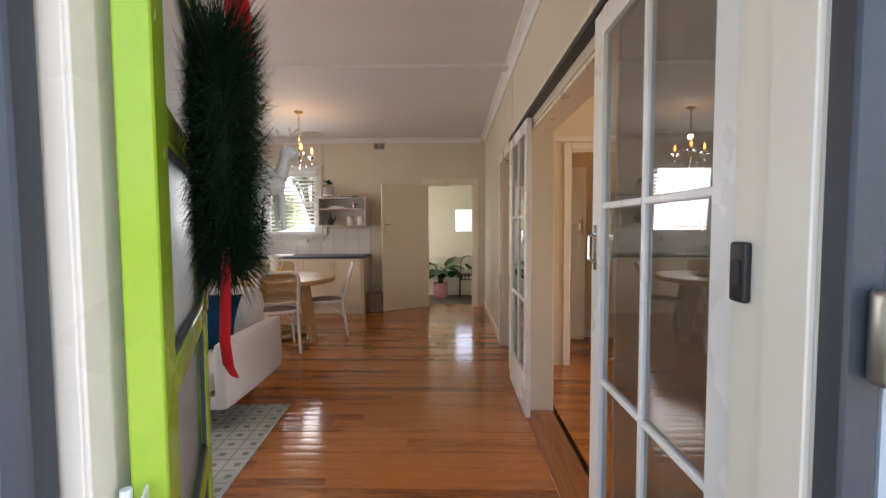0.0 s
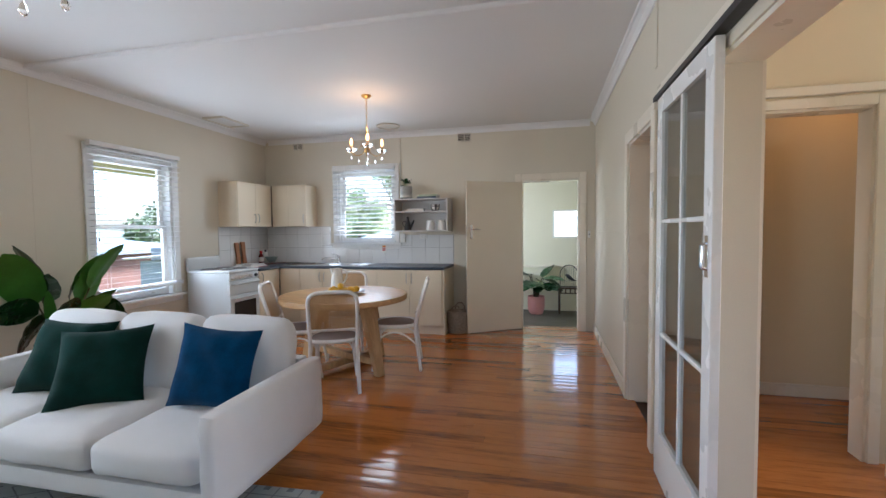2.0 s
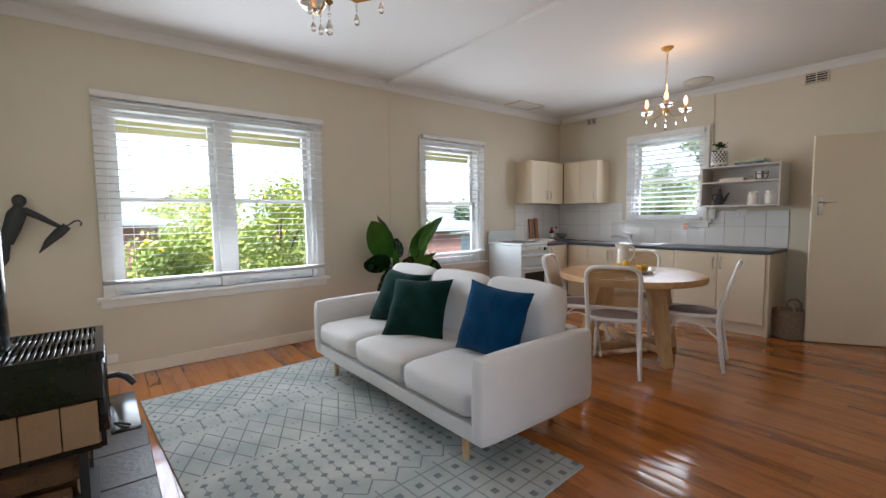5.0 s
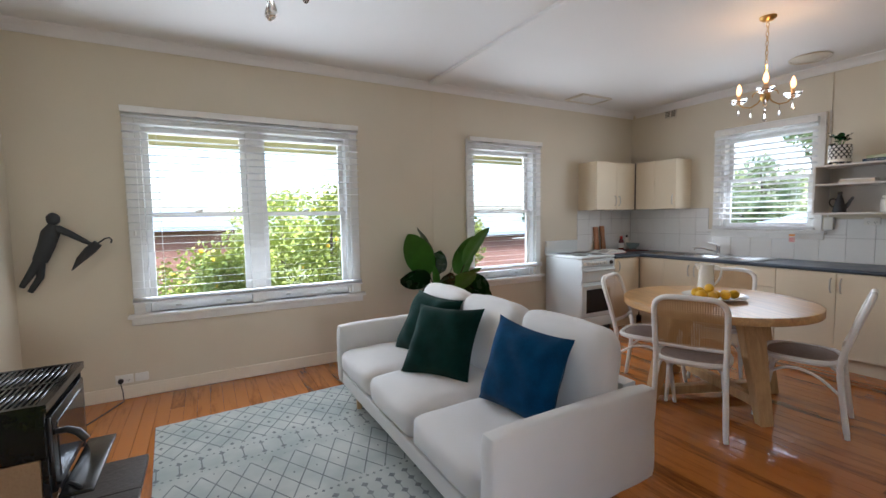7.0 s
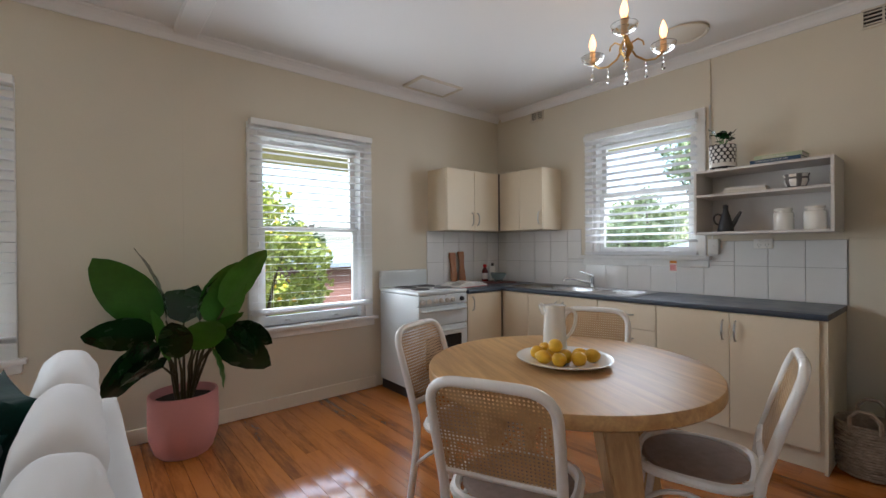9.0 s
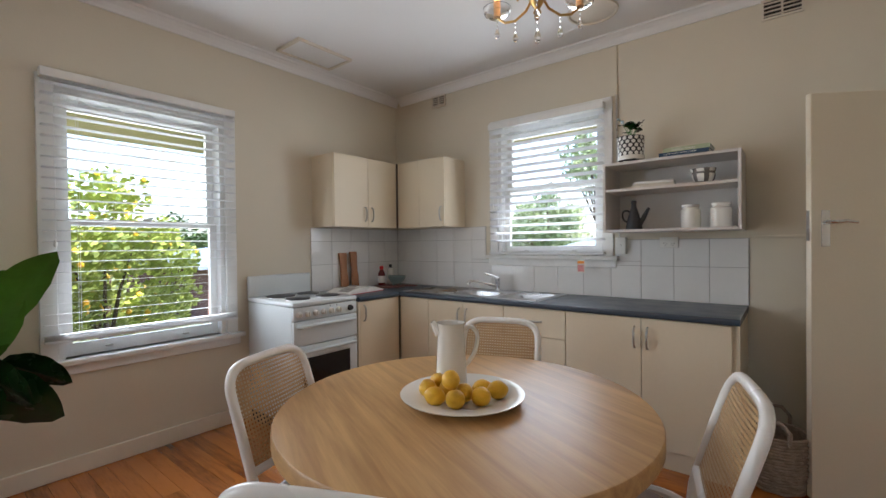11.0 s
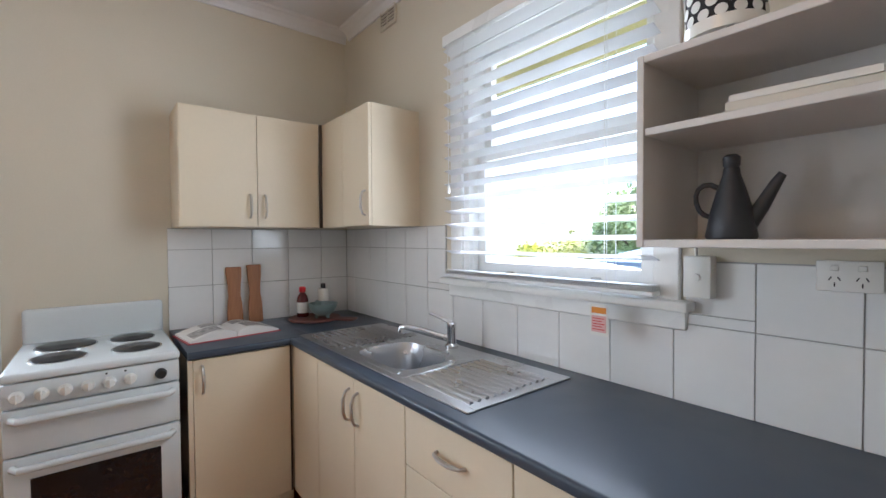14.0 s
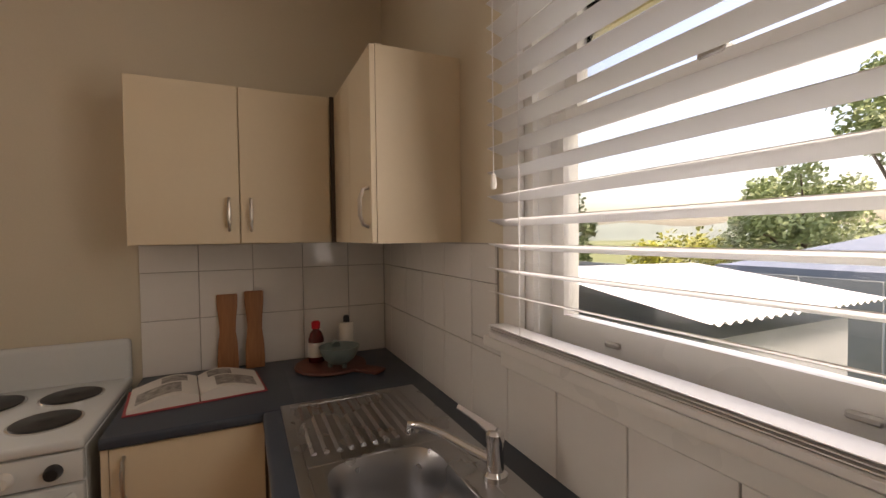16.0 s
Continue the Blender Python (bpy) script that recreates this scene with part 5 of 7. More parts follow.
# ---- chandeliers ----
def chandelier(at, label, drop):
    c = thing("chandelier", label, "chandelier", at)
    part("canopy", lathe([(0, 0), (0.055, 0), (0.05, -0.012), (0.03, -0.028), (0.008, -0.035), (0, -0.035)], 24), BRASS, c)
    n = max(3, int((drop - 0.25) / 0.032))
    for i in range(n):
        z = -0.035 - i * (drop - 0.25) / n
        ring = [(0.009 * math.cos(a), 0, z - 0.016 + 0.019 * math.sin(a)) for a in (2 * math.pi * k / 10 for k in range(10))]
        if i % 2:
            ring = [(y, x, zz) for x, y, zz in ring]
        part("chain_link", tube(ring, 0.0025, 5, True), BRASS, c)
    z0 = -drop
    part("centre_stem", lathe([(0.006, 0.26), (0.012, 0.24), (0.022, 0.22), (0.012, 0.2), (0.008, 0.16), (0.014, 0.13), (0.03, 0.10), (0.034, 0.08), (0.02, 0.055), (0.010, 0.04), (0.016, 0.025), (0, 0.012)], 16, cz=z0), BRASS, c)
    def prism(name, parent, x, y, z, s=1.0):
        for q in (1, 2):
            part("crystal_bead", lathe([(0, 0), (0.006 * s, -0.008 * s), (0, -0.016 * s)], 6, x, y, z - (q - 1) * 0.018 * s), CRYSTAL, parent, smooth=False)
        part(name, lathe([(0, 0), (0.007 * s, -0.012 * s), (0.013 * s, -0.034 * s), (0.008 * s, -0.047 * s), (0, -0.052 * s)], 6, x, y, z - 0.038 * s), CRYSTAL, parent, smooth=False)
    for k in range(3):
        a = math.radians(120 * k + 55)
        d = Vector((math.cos(a), math.sin(a), 0))
        z1 = Vector((0, 0, z0))
        pts = [d * r + z1 + Vector((0, 0, h)) for r, h in ((0.03, 0.115), (0.06, 0.135), (0.085, 0.125), (0.09, 0.105))]
        arm = part("arm", joined(tube([d * r + z1 + Vector((0, 0, h)) for r, h in ((0.02, 0.09), (0.05, 0.05), (0.10, 0.03), (0.15, 0.04), (0.19, 0.075))], 0.005, 8), tube(pts, 0.004, 7)), BRASS, c)
        e = d * 0.19
        part("drip_cup", lathe([(0.004, 0.07), (0.03, 0.075), (0.052, 0.09), (0.058, 0.112), (0.054, 0.112), (0.045, 0.094), (0.01, 0.082)], 20, e.x, e.y, z0), CRYSTAL, arm, "clear fluted glass cup")
        part("candle_sleeve", lathe([(0, 0.08), (0.013, 0.08), (0.014, 0.14), (0, 0.142)], 14, e.x, e.y, z0), CANDLE, arm)
        part("bulb", lathe([(0, 0.14), (0.010, 0.145), (0.018, 0.17), (0.015, 0.195), (0.006, 0.22), (0, 0.232)], 14, e.x, e.y, z0), BULB, arm, "lit flame-shaped bulb")
        prism("crystal_drop", arm, e.x, e.y, z0 + 0.068, 0.9)
        f = d * 0.10
        prism("crystal_drop", arm, f.x, f.y, z0 + 0.024, 0.9)
    prism("crystal_drop", c, 0, 0, z0 + 0.014, 1.2)
    return c


CH1, CH2 = (-1.70, 6.15, CEIL), (-1.33, 2.67, CEIL)
chandelier(CH1, "small brass chandelier with crystal drops and lit bulbs", 0.655)
chandelier(CH2, "small brass chandelier with crystal drops over the rug", 0.765)

# ---- kitchen: base cabinets, bench, sink ----
BF, BZ = 7.275, 0.90            # front of the cabinet doors on the back run, bench height
LF = -3.555                     # front of the doors on the side run
BX1 = -1.135                    # free end of the bench


def bow_handle(p, at, along, out, length=0.125):
    a, al, o = Vector(at), Vector(along), Vector(out)
    pts = [a - al * length / 2, a - al * length * 0.44 + o * 0.018, a - al * length * 0.2 + o * 0.028, a + al * length * 0.2 + o * 0.028, a + al * length * 0.44 + o * 0.018, a + al * length / 2]
    return part("handle", tube(pts, [0.0055, 0.0055, 0.007, 0.007, 0.0055, 0.0055], 8), NICKEL, p, "satin nickel bow handle")


def base_unit(label, x0, x1, doors, plinth=0.12, well=0.0):
    """A base cabinet on the back run, with doors (a, b, handle side) or, for None, three drawers."""
    u = thing("base_cabinet", label, "cabinet", group="kitchen base cabinets")
    top = BZ - 0.036
    part("body", bx(x0 + 0.001, BF + 0.019, plinth, x1 - 0.001, YB - 0.003, top - well), CARCASS, u)
    if well:
        part("top_rail", bx(x0 + 0.001, BF + 0.019, top - well, x1 - 0.001, BF + 0.037, top), CARCASS, u)
    part("plinth", bx(x0 + 0.001, BF + 0.05, 0.0, x1 - 0.001, BF + 0.066, plinth), CARCASS, u)
    if doors is None:
        cuts = [plinth + 0.004, 0.35, 0.505, 0.672, top - 0.004]
        for za, zb in zip(cuts, cuts[1:]):
            d = part("drawer_front", bx(x0 + 0.002, BF, za + 0.0015, x1 - 0.002, BF + 0.018, zb - 0.0015, 0.0015), LAMINATE, u)
            bow_handle(d, ((x0 + x1) / 2, BF, (za + zb) / 2 + 0.01), (1, 0, 0), (0, -1, 0))
    else:
        for a, b, side in doors:
            d = part("door", bx(a + 0.0015, BF, plinth + 0.004, b - 0.0015, BF + 0.018, top - 0.004, 0.0015), LAMINATE, u)
            if side:
                bow_handle(d, ((a + 0.035) if side < 0 else (b - 0.035), BF, top - 0.115), (0, 0, 1), (0, -1, 0))
    return u


base_unit("cream laminate sink cabinet with a blank corner panel", -3.553, -2.53, [(-3.548, -3.235, 0), (-3.235, -2.885, 1), (-2.885, -2.532, -1)], well=0.16)
base_unit("cream laminate cabinet with a stack of four drawers", -2.53, -2.07, None)
base_unit("cream laminate cabinet with two doors at the bench end", -2.07, BX1 - 0.02, [(-2.068, -1.612, 1), (-1.612, BX1 - 0.036, -1)])
endp = solo("cabinet_end_panel", bx(BX1 - 0.019, BF + 0.01, 0, BX1 - 0.003, YB - 0.003, BZ - 0.036), LAMINATE, "cream laminate end panel closing the bench", "cabinet panel")
side = thing("base_cabinet", "cream laminate corner cabinet beside the stove", "cabinet", group="kitchen base cabinets")
part("body", bx(XL + 0.003, 6.83, 0.12, LF - 0.019, 7.29, BZ - 0.036), CARCASS, side)
part("plinth", bx(LF - 0.066, 6.83, 0, LF - 0.05, 7.29, 0.12), CARCASS, side)
part("filler_strip", bx(LF - 0.018, 6.815, 0.0, LF, 6.834, BZ - 0.036), CARCASS, side)
sd = part("door", bx(LF - 0.018, 6.836, 0.124, LF, 7.262, BZ - 0.04, 0.0015), LAMINATE, side)
bow_handle(sd, (LF, 6.872, BZ - 0.13), (0, 0, 1), (1, 0, 0))
# Dark strip painting the shade of the corner gap.
part("gap_shade_strip", bx(LF - 0.018, 7.263, 0.12, LF - 0.004, 7.272, BZ - 0.04), SHADOWGAP, side)

# the sink cut-out shapes the bench: blocks round it, with a rolled front edge
SX0, SX1, SY0, SY1 = -3.56, -2.275, 7.315, 7.80
QX0, QX1, QY0, QY1 = -3.10, -2.70, 7.375, 7.675
bench = thing("kitchen_bench", "slate blue laminate L-shaped bench top with a rolled edge", "bench")


def rolled(x0, y0, x1, y1, edge):
    b = bx(x0, y0, BZ - 0.035, x1, y1, BZ)
    pick = [e for e in b.edges if all((abs(v.co.y - y0) < 1e-5 if edge == "y" else abs(v.co.x - x1) < 1e-5) for v in e.verts) and abs(e.verts[0].co.z - e.verts[1].co.z) < 1e-5]
    bmesh.ops.bevel(b, geom=pick, offset=0.012, segments=4, affect="EDGES", profile=0.5)
    return b


EDGE = 7.258
part("back_run", joined(rolled(LF + 0.017, EDGE, QX0, 7.365, "y"), rolled(QX0, EDGE, BX1, 7.365, "y"),
                        bx(XL + 0.003, 7.365, BZ - 0.035, QX0, YB - 0.003, BZ), bx(QX1, 7.365, BZ - 0.035, BX1, YB - 0.003, BZ), bx(QX0, 7.685, BZ - 0.035, QX1, YB - 0.003, BZ)), BENCH, bench)
part("side_run", rolled(XL + 0.003, 6.815, LF + 0.017, 7.365, "x"), BENCH, bench)

sink = thing("kitchen_sink", "stainless steel sink with one bowl and two ribbed drainers", "sink")
rim = 0.006
part("rim", joined(*[bx(a, b, BZ + 0.0005, c2, d, BZ + rim, 0.002) for a, b, c2, d in ((SX0, SY0, SX1, SY0 + 0.03), (SX0, SY1 - 0.07, SX1, SY1), (SX0, SY0 + 0.03, SX0 + 0.03, SY1 - 0.07), (SX1 - 0.03, SY0 + 0.03, SX1, SY1 - 0.07), (QX0 - 0.05, SY0 + 0.03, QX0, SY1 - 0.07), (QX1, SY0 + 0.03, QX1 + 0.05, SY1 - 0.07), (QX0, SY0 + 0.03, QX1, QY0 + 0.004), (QX0, QY1 - 0.004, QX1, SY1 - 0.07))]), STEEL, sink)
for a, b in ((SX0 + 0.03, QX0 - 0.05), (QX1 + 0.05, SX1 - 0.03)):
    part("drainer", bx(a, SY0 + 0.03, BZ + 0.0005, b, SY1 - 0.07, BZ + 0.003), STEEL, sink)
    n = 11
    for i in range(n):
        y = SY0 + 0.055 + i * (SY1 - 0.07 - SY0 - 0.08) / (n - 1)
        part("drainer_rib", tube([(a + 0.02, y, BZ + 0.003), (b - 0.015, y, BZ + 0.003)], 0.0095, 8, flat=0.65), STEEL, sink)
# the bowl: a lofted well with rounded corners
bm, rings = bmesh.new(), []
for inset, z, round_ in ((-0.004, BZ + 0.0052, 0.08), (0.002, BZ + 0.0050, 0.45), (0.012, BZ - 0.03, 0.55), (0.02, BZ - 0.13, 0.55), (0.05, BZ - 0.155, 0.6), (0.12, BZ - 0.16, 0.7)):
    cx, cy, hx, hy = (QX0 + QX1) / 2, (QY0 + QY1) / 2, (QX1 - QX0) / 2 - inset, (QY1 - QY0) / 2 - inset
    rings.append([bm.verts.new((cx + hx * math.copysign(abs(math.cos(a)) ** round_, math.cos(a)), cy + hy * math.copysign(abs(math.sin(a)) ** round_, math.sin(a)), z)) for a in (2 * math.pi * k / 40 for k in range(40))])
for a, b in zip(rings, rings[1:]):
    for k in range(40):
        bm.faces.new((a[k], a[(k + 1) % 40], b[(k + 1) % 40], b[k]))
bm.faces.new(rings[-1])
part("bowl", bm, STEEL, sink)
part("waste", lathe([(0, 0), (0.04, 0.0), (0.04, 0.003), (0.02, 0.002), (0, -0.002)], 20, (QX0 + QX1) / 2, (QY0 + QY1) / 2, BZ - 0.159), CHROME, sink)
TAPX, TAPY = -2.86, 7.745
tap = thing("kitchen_tap", "chrome mixer tap behind the sink bowl", "tap", (TAPX, TAPY, BZ + rim))
part("body", lathe([(0, 0), (0.03, 0), (0.03, 0.012), (0.021, 0.02), (0.02, 0.085), (0.022, 0.09), (0.022, 0.108), (0.016, 0.115), (0, 0.117)], 20), CHROME, tap)
part("spout", tube([(0, 0, 0.04), (-0.055, -0.04, 0.055), (-0.11, -0.08, 0.074), (-0.17, -0.12, 0.083), (-0.2, -0.14, 0.077), (-0.203, -0.142, 0.056)], [0.014, 0.012, 0.011, 0.011, 0.011, 0.012], 10), CHROME, tap)
part("lever", tube([(0, 0, 0.11), (-0.04, -0.02, 0.128), (-0.095, -0.05, 0.148)], [0.014, 0.009, 0.007], 8, flat=0.6), CHROME, tap)

# ---- upright electric stove ----
SY_0, SY_1, SXF = 6.235, 6.785, -3.53
st = thing("electric_stove", "white enamel upright electric stove with four coil plates", "stove", (0, 0, 0.02))
part("body", bx(XL + 0.03, SY_0 + 0.004, 0.06, SXF - 0.03, SY_1 - 0.004, 0.865, 0.004), ENAMEL, st)
part("kick_panel", bx(XL + 0.05, SY_0 + 0.01, -0.02, SXF - 0.06, SY_1 - 0.01, 0.058), BLACKSAT, st)
part("hob", bx(XL + 0.025, SY_0, 0.866, SXF, SY_1, 0.90, 0.012, 3), ENAMEL, st)
part("splashback", joined(bx(XL + 0.006, SY_0 + 0.002, 0.88, XL + 0.05, SY_1 - 0.002, 1.058, 0.018, 3)), ENAMEL, st)
for y, x, r in ((6.385, -3.71, 0.086), (6.40, -3.955, 0.104), (6.645, -3.71, 0.086), (6.64, -3.955, 0.086)):
    pl = part("hot_plate", lathe([(0, 0.012), (r * 0.25, 0.012), (r * 0.3, 0.010), (r * 0.9, 0.011), (r, 0.008), (r, 0), (0, 0)], 36, x, y, 0.90), BLACKSAT, st, "black solid hot plate")
    part("plate_ring", lathe([(r, 0.0), (r + 0.007, 0.0), (r + 0.007, 0.004), (r, 0.005)], 36, x, y, 0.90), CHROME, pl)
part("control_panel", bx(SXF - 0.032, SY_0 + 0.004, 0.775, SXF - 0.004, SY_1 - 0.004, 0.862, 0.005, 2), ENAMEL, st)
for k in range(7):
    y = SY_0 + 0.045 + k * 0.066
    last = k == 6
    kn = part("knob", moved(lathe([(0, 0), (0.022, 0), (0.02, 0.014), (0.016, 0.024), (0, 0.025)], 20), Matrix.Translation((SXF - 0.004, SY_1 - 0.07 if last else y, 0.815)) @ Euler((0, radians(90), 0)).to_matrix().to_4x4()), BLACKSAT if last else PLASTIC, st, "black timer knob" if last else "")
    if not last:
        part("grip", bx(SXF + 0.018, y - 0.003, 0.798, SXF + 0.03, y + 0.003, 0.832, 0.002), PLASTIC, kn)
for y in (SY_1 - 0.19, SY_1 - 0.25):
    part("indicator", moved(lathe([(0, 0), (0.004, 0), (0, 0.004)], 8), Matrix.Translation((SXF - 0.004, y, 0.85)) @ Euler((0, radians(90), 0)).to_matrix().to_4x4()), BLACKSAT, st)


def oven_handle(p, z):
    part("handle", joined(tube([(SXF + 0.0, SY_0 + 0.03, z), (SXF + 0.03, SY_0 + 0.045, z), (SXF + 0.034, (SY_0 + SY_1) / 2, z + 0.002), (SXF + 0.03, SY_1 - 0.045, z), (SXF + 0.0, SY_1 - 0.03, z)], 0.014, 10)), ENAMEL, p)


gd1 = part("grill_door", bx(SXF - 0.03, SY_0 + 0.004, 0.60, SXF - 0.002, SY_1 - 0.004, 0.768, 0.006, 2), ENAMEL, st)
oven_handle(gd1, 0.735)
gd2 = part("oven_door", bx(SXF - 0.03, SY_0 + 0.004, 0.185, SXF - 0.002, SY_1 - 0.004, 0.593, 0.006, 2), ENAMEL, st)
oven_handle(gd2, 0.56)
part("oven_window", bx(SXF - 0.004, SY_0 + 0.075, 0.235, SXF + 0.001, SY_1 - 0.075, 0.51, 0.002), BLACKGLASS, gd2, "black oven glass")
part("storage_drawer", bx(SXF - 0.03, SY_0 + 0.004, 0.062, SXF - 0.002, SY_1 - 0.004, 0.178, 0.005, 2), ENAMEL, st)

# ---- wall cabinets ----
UZ0, UZ1 = 1.462, 2.075
ul = thing("wall_cabinet", "cream laminate wall cabinet with two doors", "cabinet", group="kitchen wall cabinets")
part("body", bx(XL + 0.002, 6.835, UZ0, -3.88, 7.56, UZ1), CARCASS, ul)
for y0, y1, hy in ((6.837, 7.203, 7.166), (7.206, 7.553, 7.244)):
    d = part("door", bx(-3.879, y0, UZ0 + 0.002, -3.861, y1, UZ1 - 0.002, 0.0015), LAMINATE, ul)
    bow_handle(d, (-3.861, hy, UZ0 + 0.115), (0, 0, 1), (1, 0, 0))
part("screw_cap", moved(lathe([(0, 0), (0.005, 0), (0.004, 0.002), (0, 0.003)], 10), Matrix.Translation((-4.06, 6.835, UZ1 - 0.06)) @ Euler((radians(90), 0, 0)).to_matrix().to_4x4()), NICKEL, ul)
ur = thing("wall_cabinet", "cream laminate corner wall cabinet with one door", "cabinet", group="kitchen wall cabinets")
part("body", bx(-3.858, 7.592, UZ0, -3.29, YB - 0.002, UZ1), CARCASS, ur)
part("blank_panel", bx(-3.858, 7.574, UZ0 + 0.002, -3.585, 7.591, UZ1 - 0.002, 0.001), LAMINATE, ur)
# The strip in the corner joint is shade drawn as a solid.
part("gap_shade_strip", bx(-3.86, 7.556, UZ0, -3.853, 7.573, UZ1), SHADOWGAP, ur)
d = part("door", bx(-3.582, 7.574, UZ0 + 0.002, -3.292, 7.591, UZ1 - 0.002, 0.0015), LAMINATE, ur)
bow_handle(d, (-3.325, 7.574, UZ0 + 0.115), (0, 0, 1), (0, -1, 0))

# ---- open wall shelf and what stands on it ----
SH0, SH1, SHZ0, SHZ1, SHY = -1.915, -1.145, 1.368, 1.828, 7.55
sh = thing("wall_shelf", "pale grey painted open wall shelf with two compartments", "shelf")
part("side", bx(SH0, SHY, SHZ0, SH0 + 0.018, YB - 0.012, SHZ1, 0.002), SHELFP, sh)
part("side", bx(SH1 - 0.018, SHY, SHZ0, SH1, YB - 0.012, SHZ1, 0.002), SHELFP, sh)
for z in (SHZ0, SHZ0 + 0.268, SHZ1 - 0.018):
    part("shelf_board", bx(SH0 + 0.018, SHY + (0.004 if z == SHZ0 + 0.268 else 0), z, SH1 - 0.018, YB - 0.012, z + 0.018, 0.002), SHELFP, sh)
part("back_panel", bx(SH0 + 0.018, YB - 0.016, SHZ0 + 0.018, SH1 - 0.018, YB - 0.012, SHZ1 - 0.018), SHELFP, sh)
part("mounting_cleat", bx(SH0 + 0.15, YB - 0.012, SHZ1 - 0.09, SH1 - 0.15, YB, SHZ1 - 0.05), SHELFP, sh)
Z1, Z2, Z3 = SHZ0 + 0.018, SHZ0 + 0.286, SHZ1

jr = [(0, 0), (0.062, 0), (0.067, 0.006), (0.067, 0.105), (0.064, 0.116), (0.054, 0.121), (0.0525, 0.132)]
lid = [(0.0525, 0.132), (0.0585, 0.134), (0.0595, 0.143), (0.054, 0.148), (0, 0.149)]
for x, s, h, lab in ((-1.415, 0.82, 0.98, "white ceramic storage jar with a flat lid"), (-1.255, 0.86, 1.0, "large white ceramic storage jar with a flat lid")):
    j = thing("storage_jar", lab, "jar", (x, 7.67, Z1), group="jars on the shelf")
    part("body", lathe([(r * s, z * h) for r, z in jr], 32), CERAMIC, j)
    part("lid", lathe([(r * s, z * h) for r, z in lid], 32), CERAMIC, j)
tp = thing("oil_pot", "charcoal stoneware pouring pot with a long spout", "pot", (-1.745, 7.655, Z1), 15)
tp.scale = (0.94, 0.94, 1.05)
part("body", lathe([(0, 0), (0.052, 0), (0.055, 0.006), (0.045, 0.06), (0.03, 0.11), (0.019, 0.14), (0.017, 0.155), (0, 0.155)], 28), DARKPOT, tp)
part("stopper", lathe([(0.014, 0.155), (0.018, 0.16), (0.019, 0.178), (0.012, 0.184), (0, 0.185)], 16), DARKPOT, tp)
part("spout", tube([(0.035, 0, 0.035), (0.06, 0, 0.07), (0.085, 0, 0.115), (0.098, 0, 0.135)], [0.020, 0.016, 0.012, 0.009], 10), DARKPOT, tp)
part("handle", tube([(-0.026, 0, 0.112), (-0.042, 0, 0.121), (-0.058, 0, 0.121), (-0.070, 0, 0.112), (-0.075, 0, 0.098), (-0.074, 0, 0.082), (-0.068, 0, 0.066), (-0.058, 0, 0.055), (-0.046, 0, 0.05)], 0.006, 8), DARKPOT, tp)


def book(name, label, at, rz, w, d, t, cover, spine_text=None, text_mat=None, size=0.02):
    """Lies flat; the spine is the long side at -y."""
    b = thing(name, label, "book", at, rz)
    part("cover", joined(bx(-w / 2, -d / 2, 0, w / 2, d / 2, 0.003), bx(-w / 2, -d / 2, t - 0.003, w / 2, d / 2, t), bx(-w / 2, -d / 2, 0.003, w / 2, -d / 2 + 0.003, t - 0.003)), cover, b)
    part("page_block", bx(-w / 2 + 0.004, -d / 2 + 0.0032, 0.0032, w / 2 - 0.004, d / 2 - 0.004, t - 0.0032), PAPER, b)
    if spine_text:
        cu = bpy.data.curves.new("lettering", "FONT")
        cu.body, cu.size, cu.align_x, cu.align_y, cu.extrude = spine_text, size, "CENTER", "CENTER", 0.0003
        cu.materials.append(text_mat)
        tob = new("lettering", cu)
        tob.parent = b
        tob.matrix_basis = pose(-w * 0.06, -d / 2 - 0.0004, t / 2, 90, 0, 0)
    return b


book("book", "dark blue hardback lying under another book", (-1.43, 7.645, Z3), -3, 0.27, 0.2, 0.023, BOOKBLUE, "KAFFE FASSETT IN THE STUDIO", WHITEINK, 0.0125)
book("book", "pale green cookery book lying on a blue book", (-1.42, 7.655, Z3 + 0.0235), -1, 0.25, 0.2, 0.027, BOOKGREEN, "healthy family", WHITEINK, 0.023)
book("book", "thick cream book lying on the shelf", (-1.62, 7.665, Z2), 6, 0.24, 0.17, 0.022, BOOKCREAM)
book("book", "thin cream book lying on another book", (-1.615, 7.66, Z2 + 0.0225), 4, 0.23, 0.165, 0.014, PAPER)

gb = thing("patterned_bowl", "grey bowl painted with large white patches", "bowl", (-1.345, 7.66, Z2))
gb.scale = (0.88, 0.88, 0.95)
part("body", lathe([(0, 0), (0.045, 0), (0.062, 0.02), (0.072, 0.05), (0.07, 0.075), (0.078, 0.095), (0.074, 0.095), (0.066, 0.072), (0.05, 0.012), (0, 0.008)], 36), GREYGLAZE, gb)
for k in range(6):
    a0 = 2 * math.pi * (k + 0.1) / 6
    a1 = a0 + 2 * math.pi * 0.58 / 6
    for prof in (((0.0575, 0.012), (0.0655, 0.024), (0.0715, 0.038), (0.0737, 0.05), (0.0727, 0.06)), ((0.0722, 0.074), (0.0755, 0.083), (0.079, 0.0925))):
        bm = bmesh.new()
        g = [[bm.verts.new((r * math.cos(a0 + (a1 - a0) * i / 6), r * math.sin(a0 + (a1 - a0) * i / 6), z)) for r, z in prof] for i in range(7)]
        for i in range(6):
            for q in range(len(prof) - 1):
                bm.faces.new((g[i][q], g[i + 1][q], g[i + 1][q + 1], g[i][q + 1]))
        part("white_patch", bm, CERAMIC, gb)
pp = thing("small_plant", "small leafy plant in a black pot with white dots", "plant", (-1.765, 7.67, Z3))
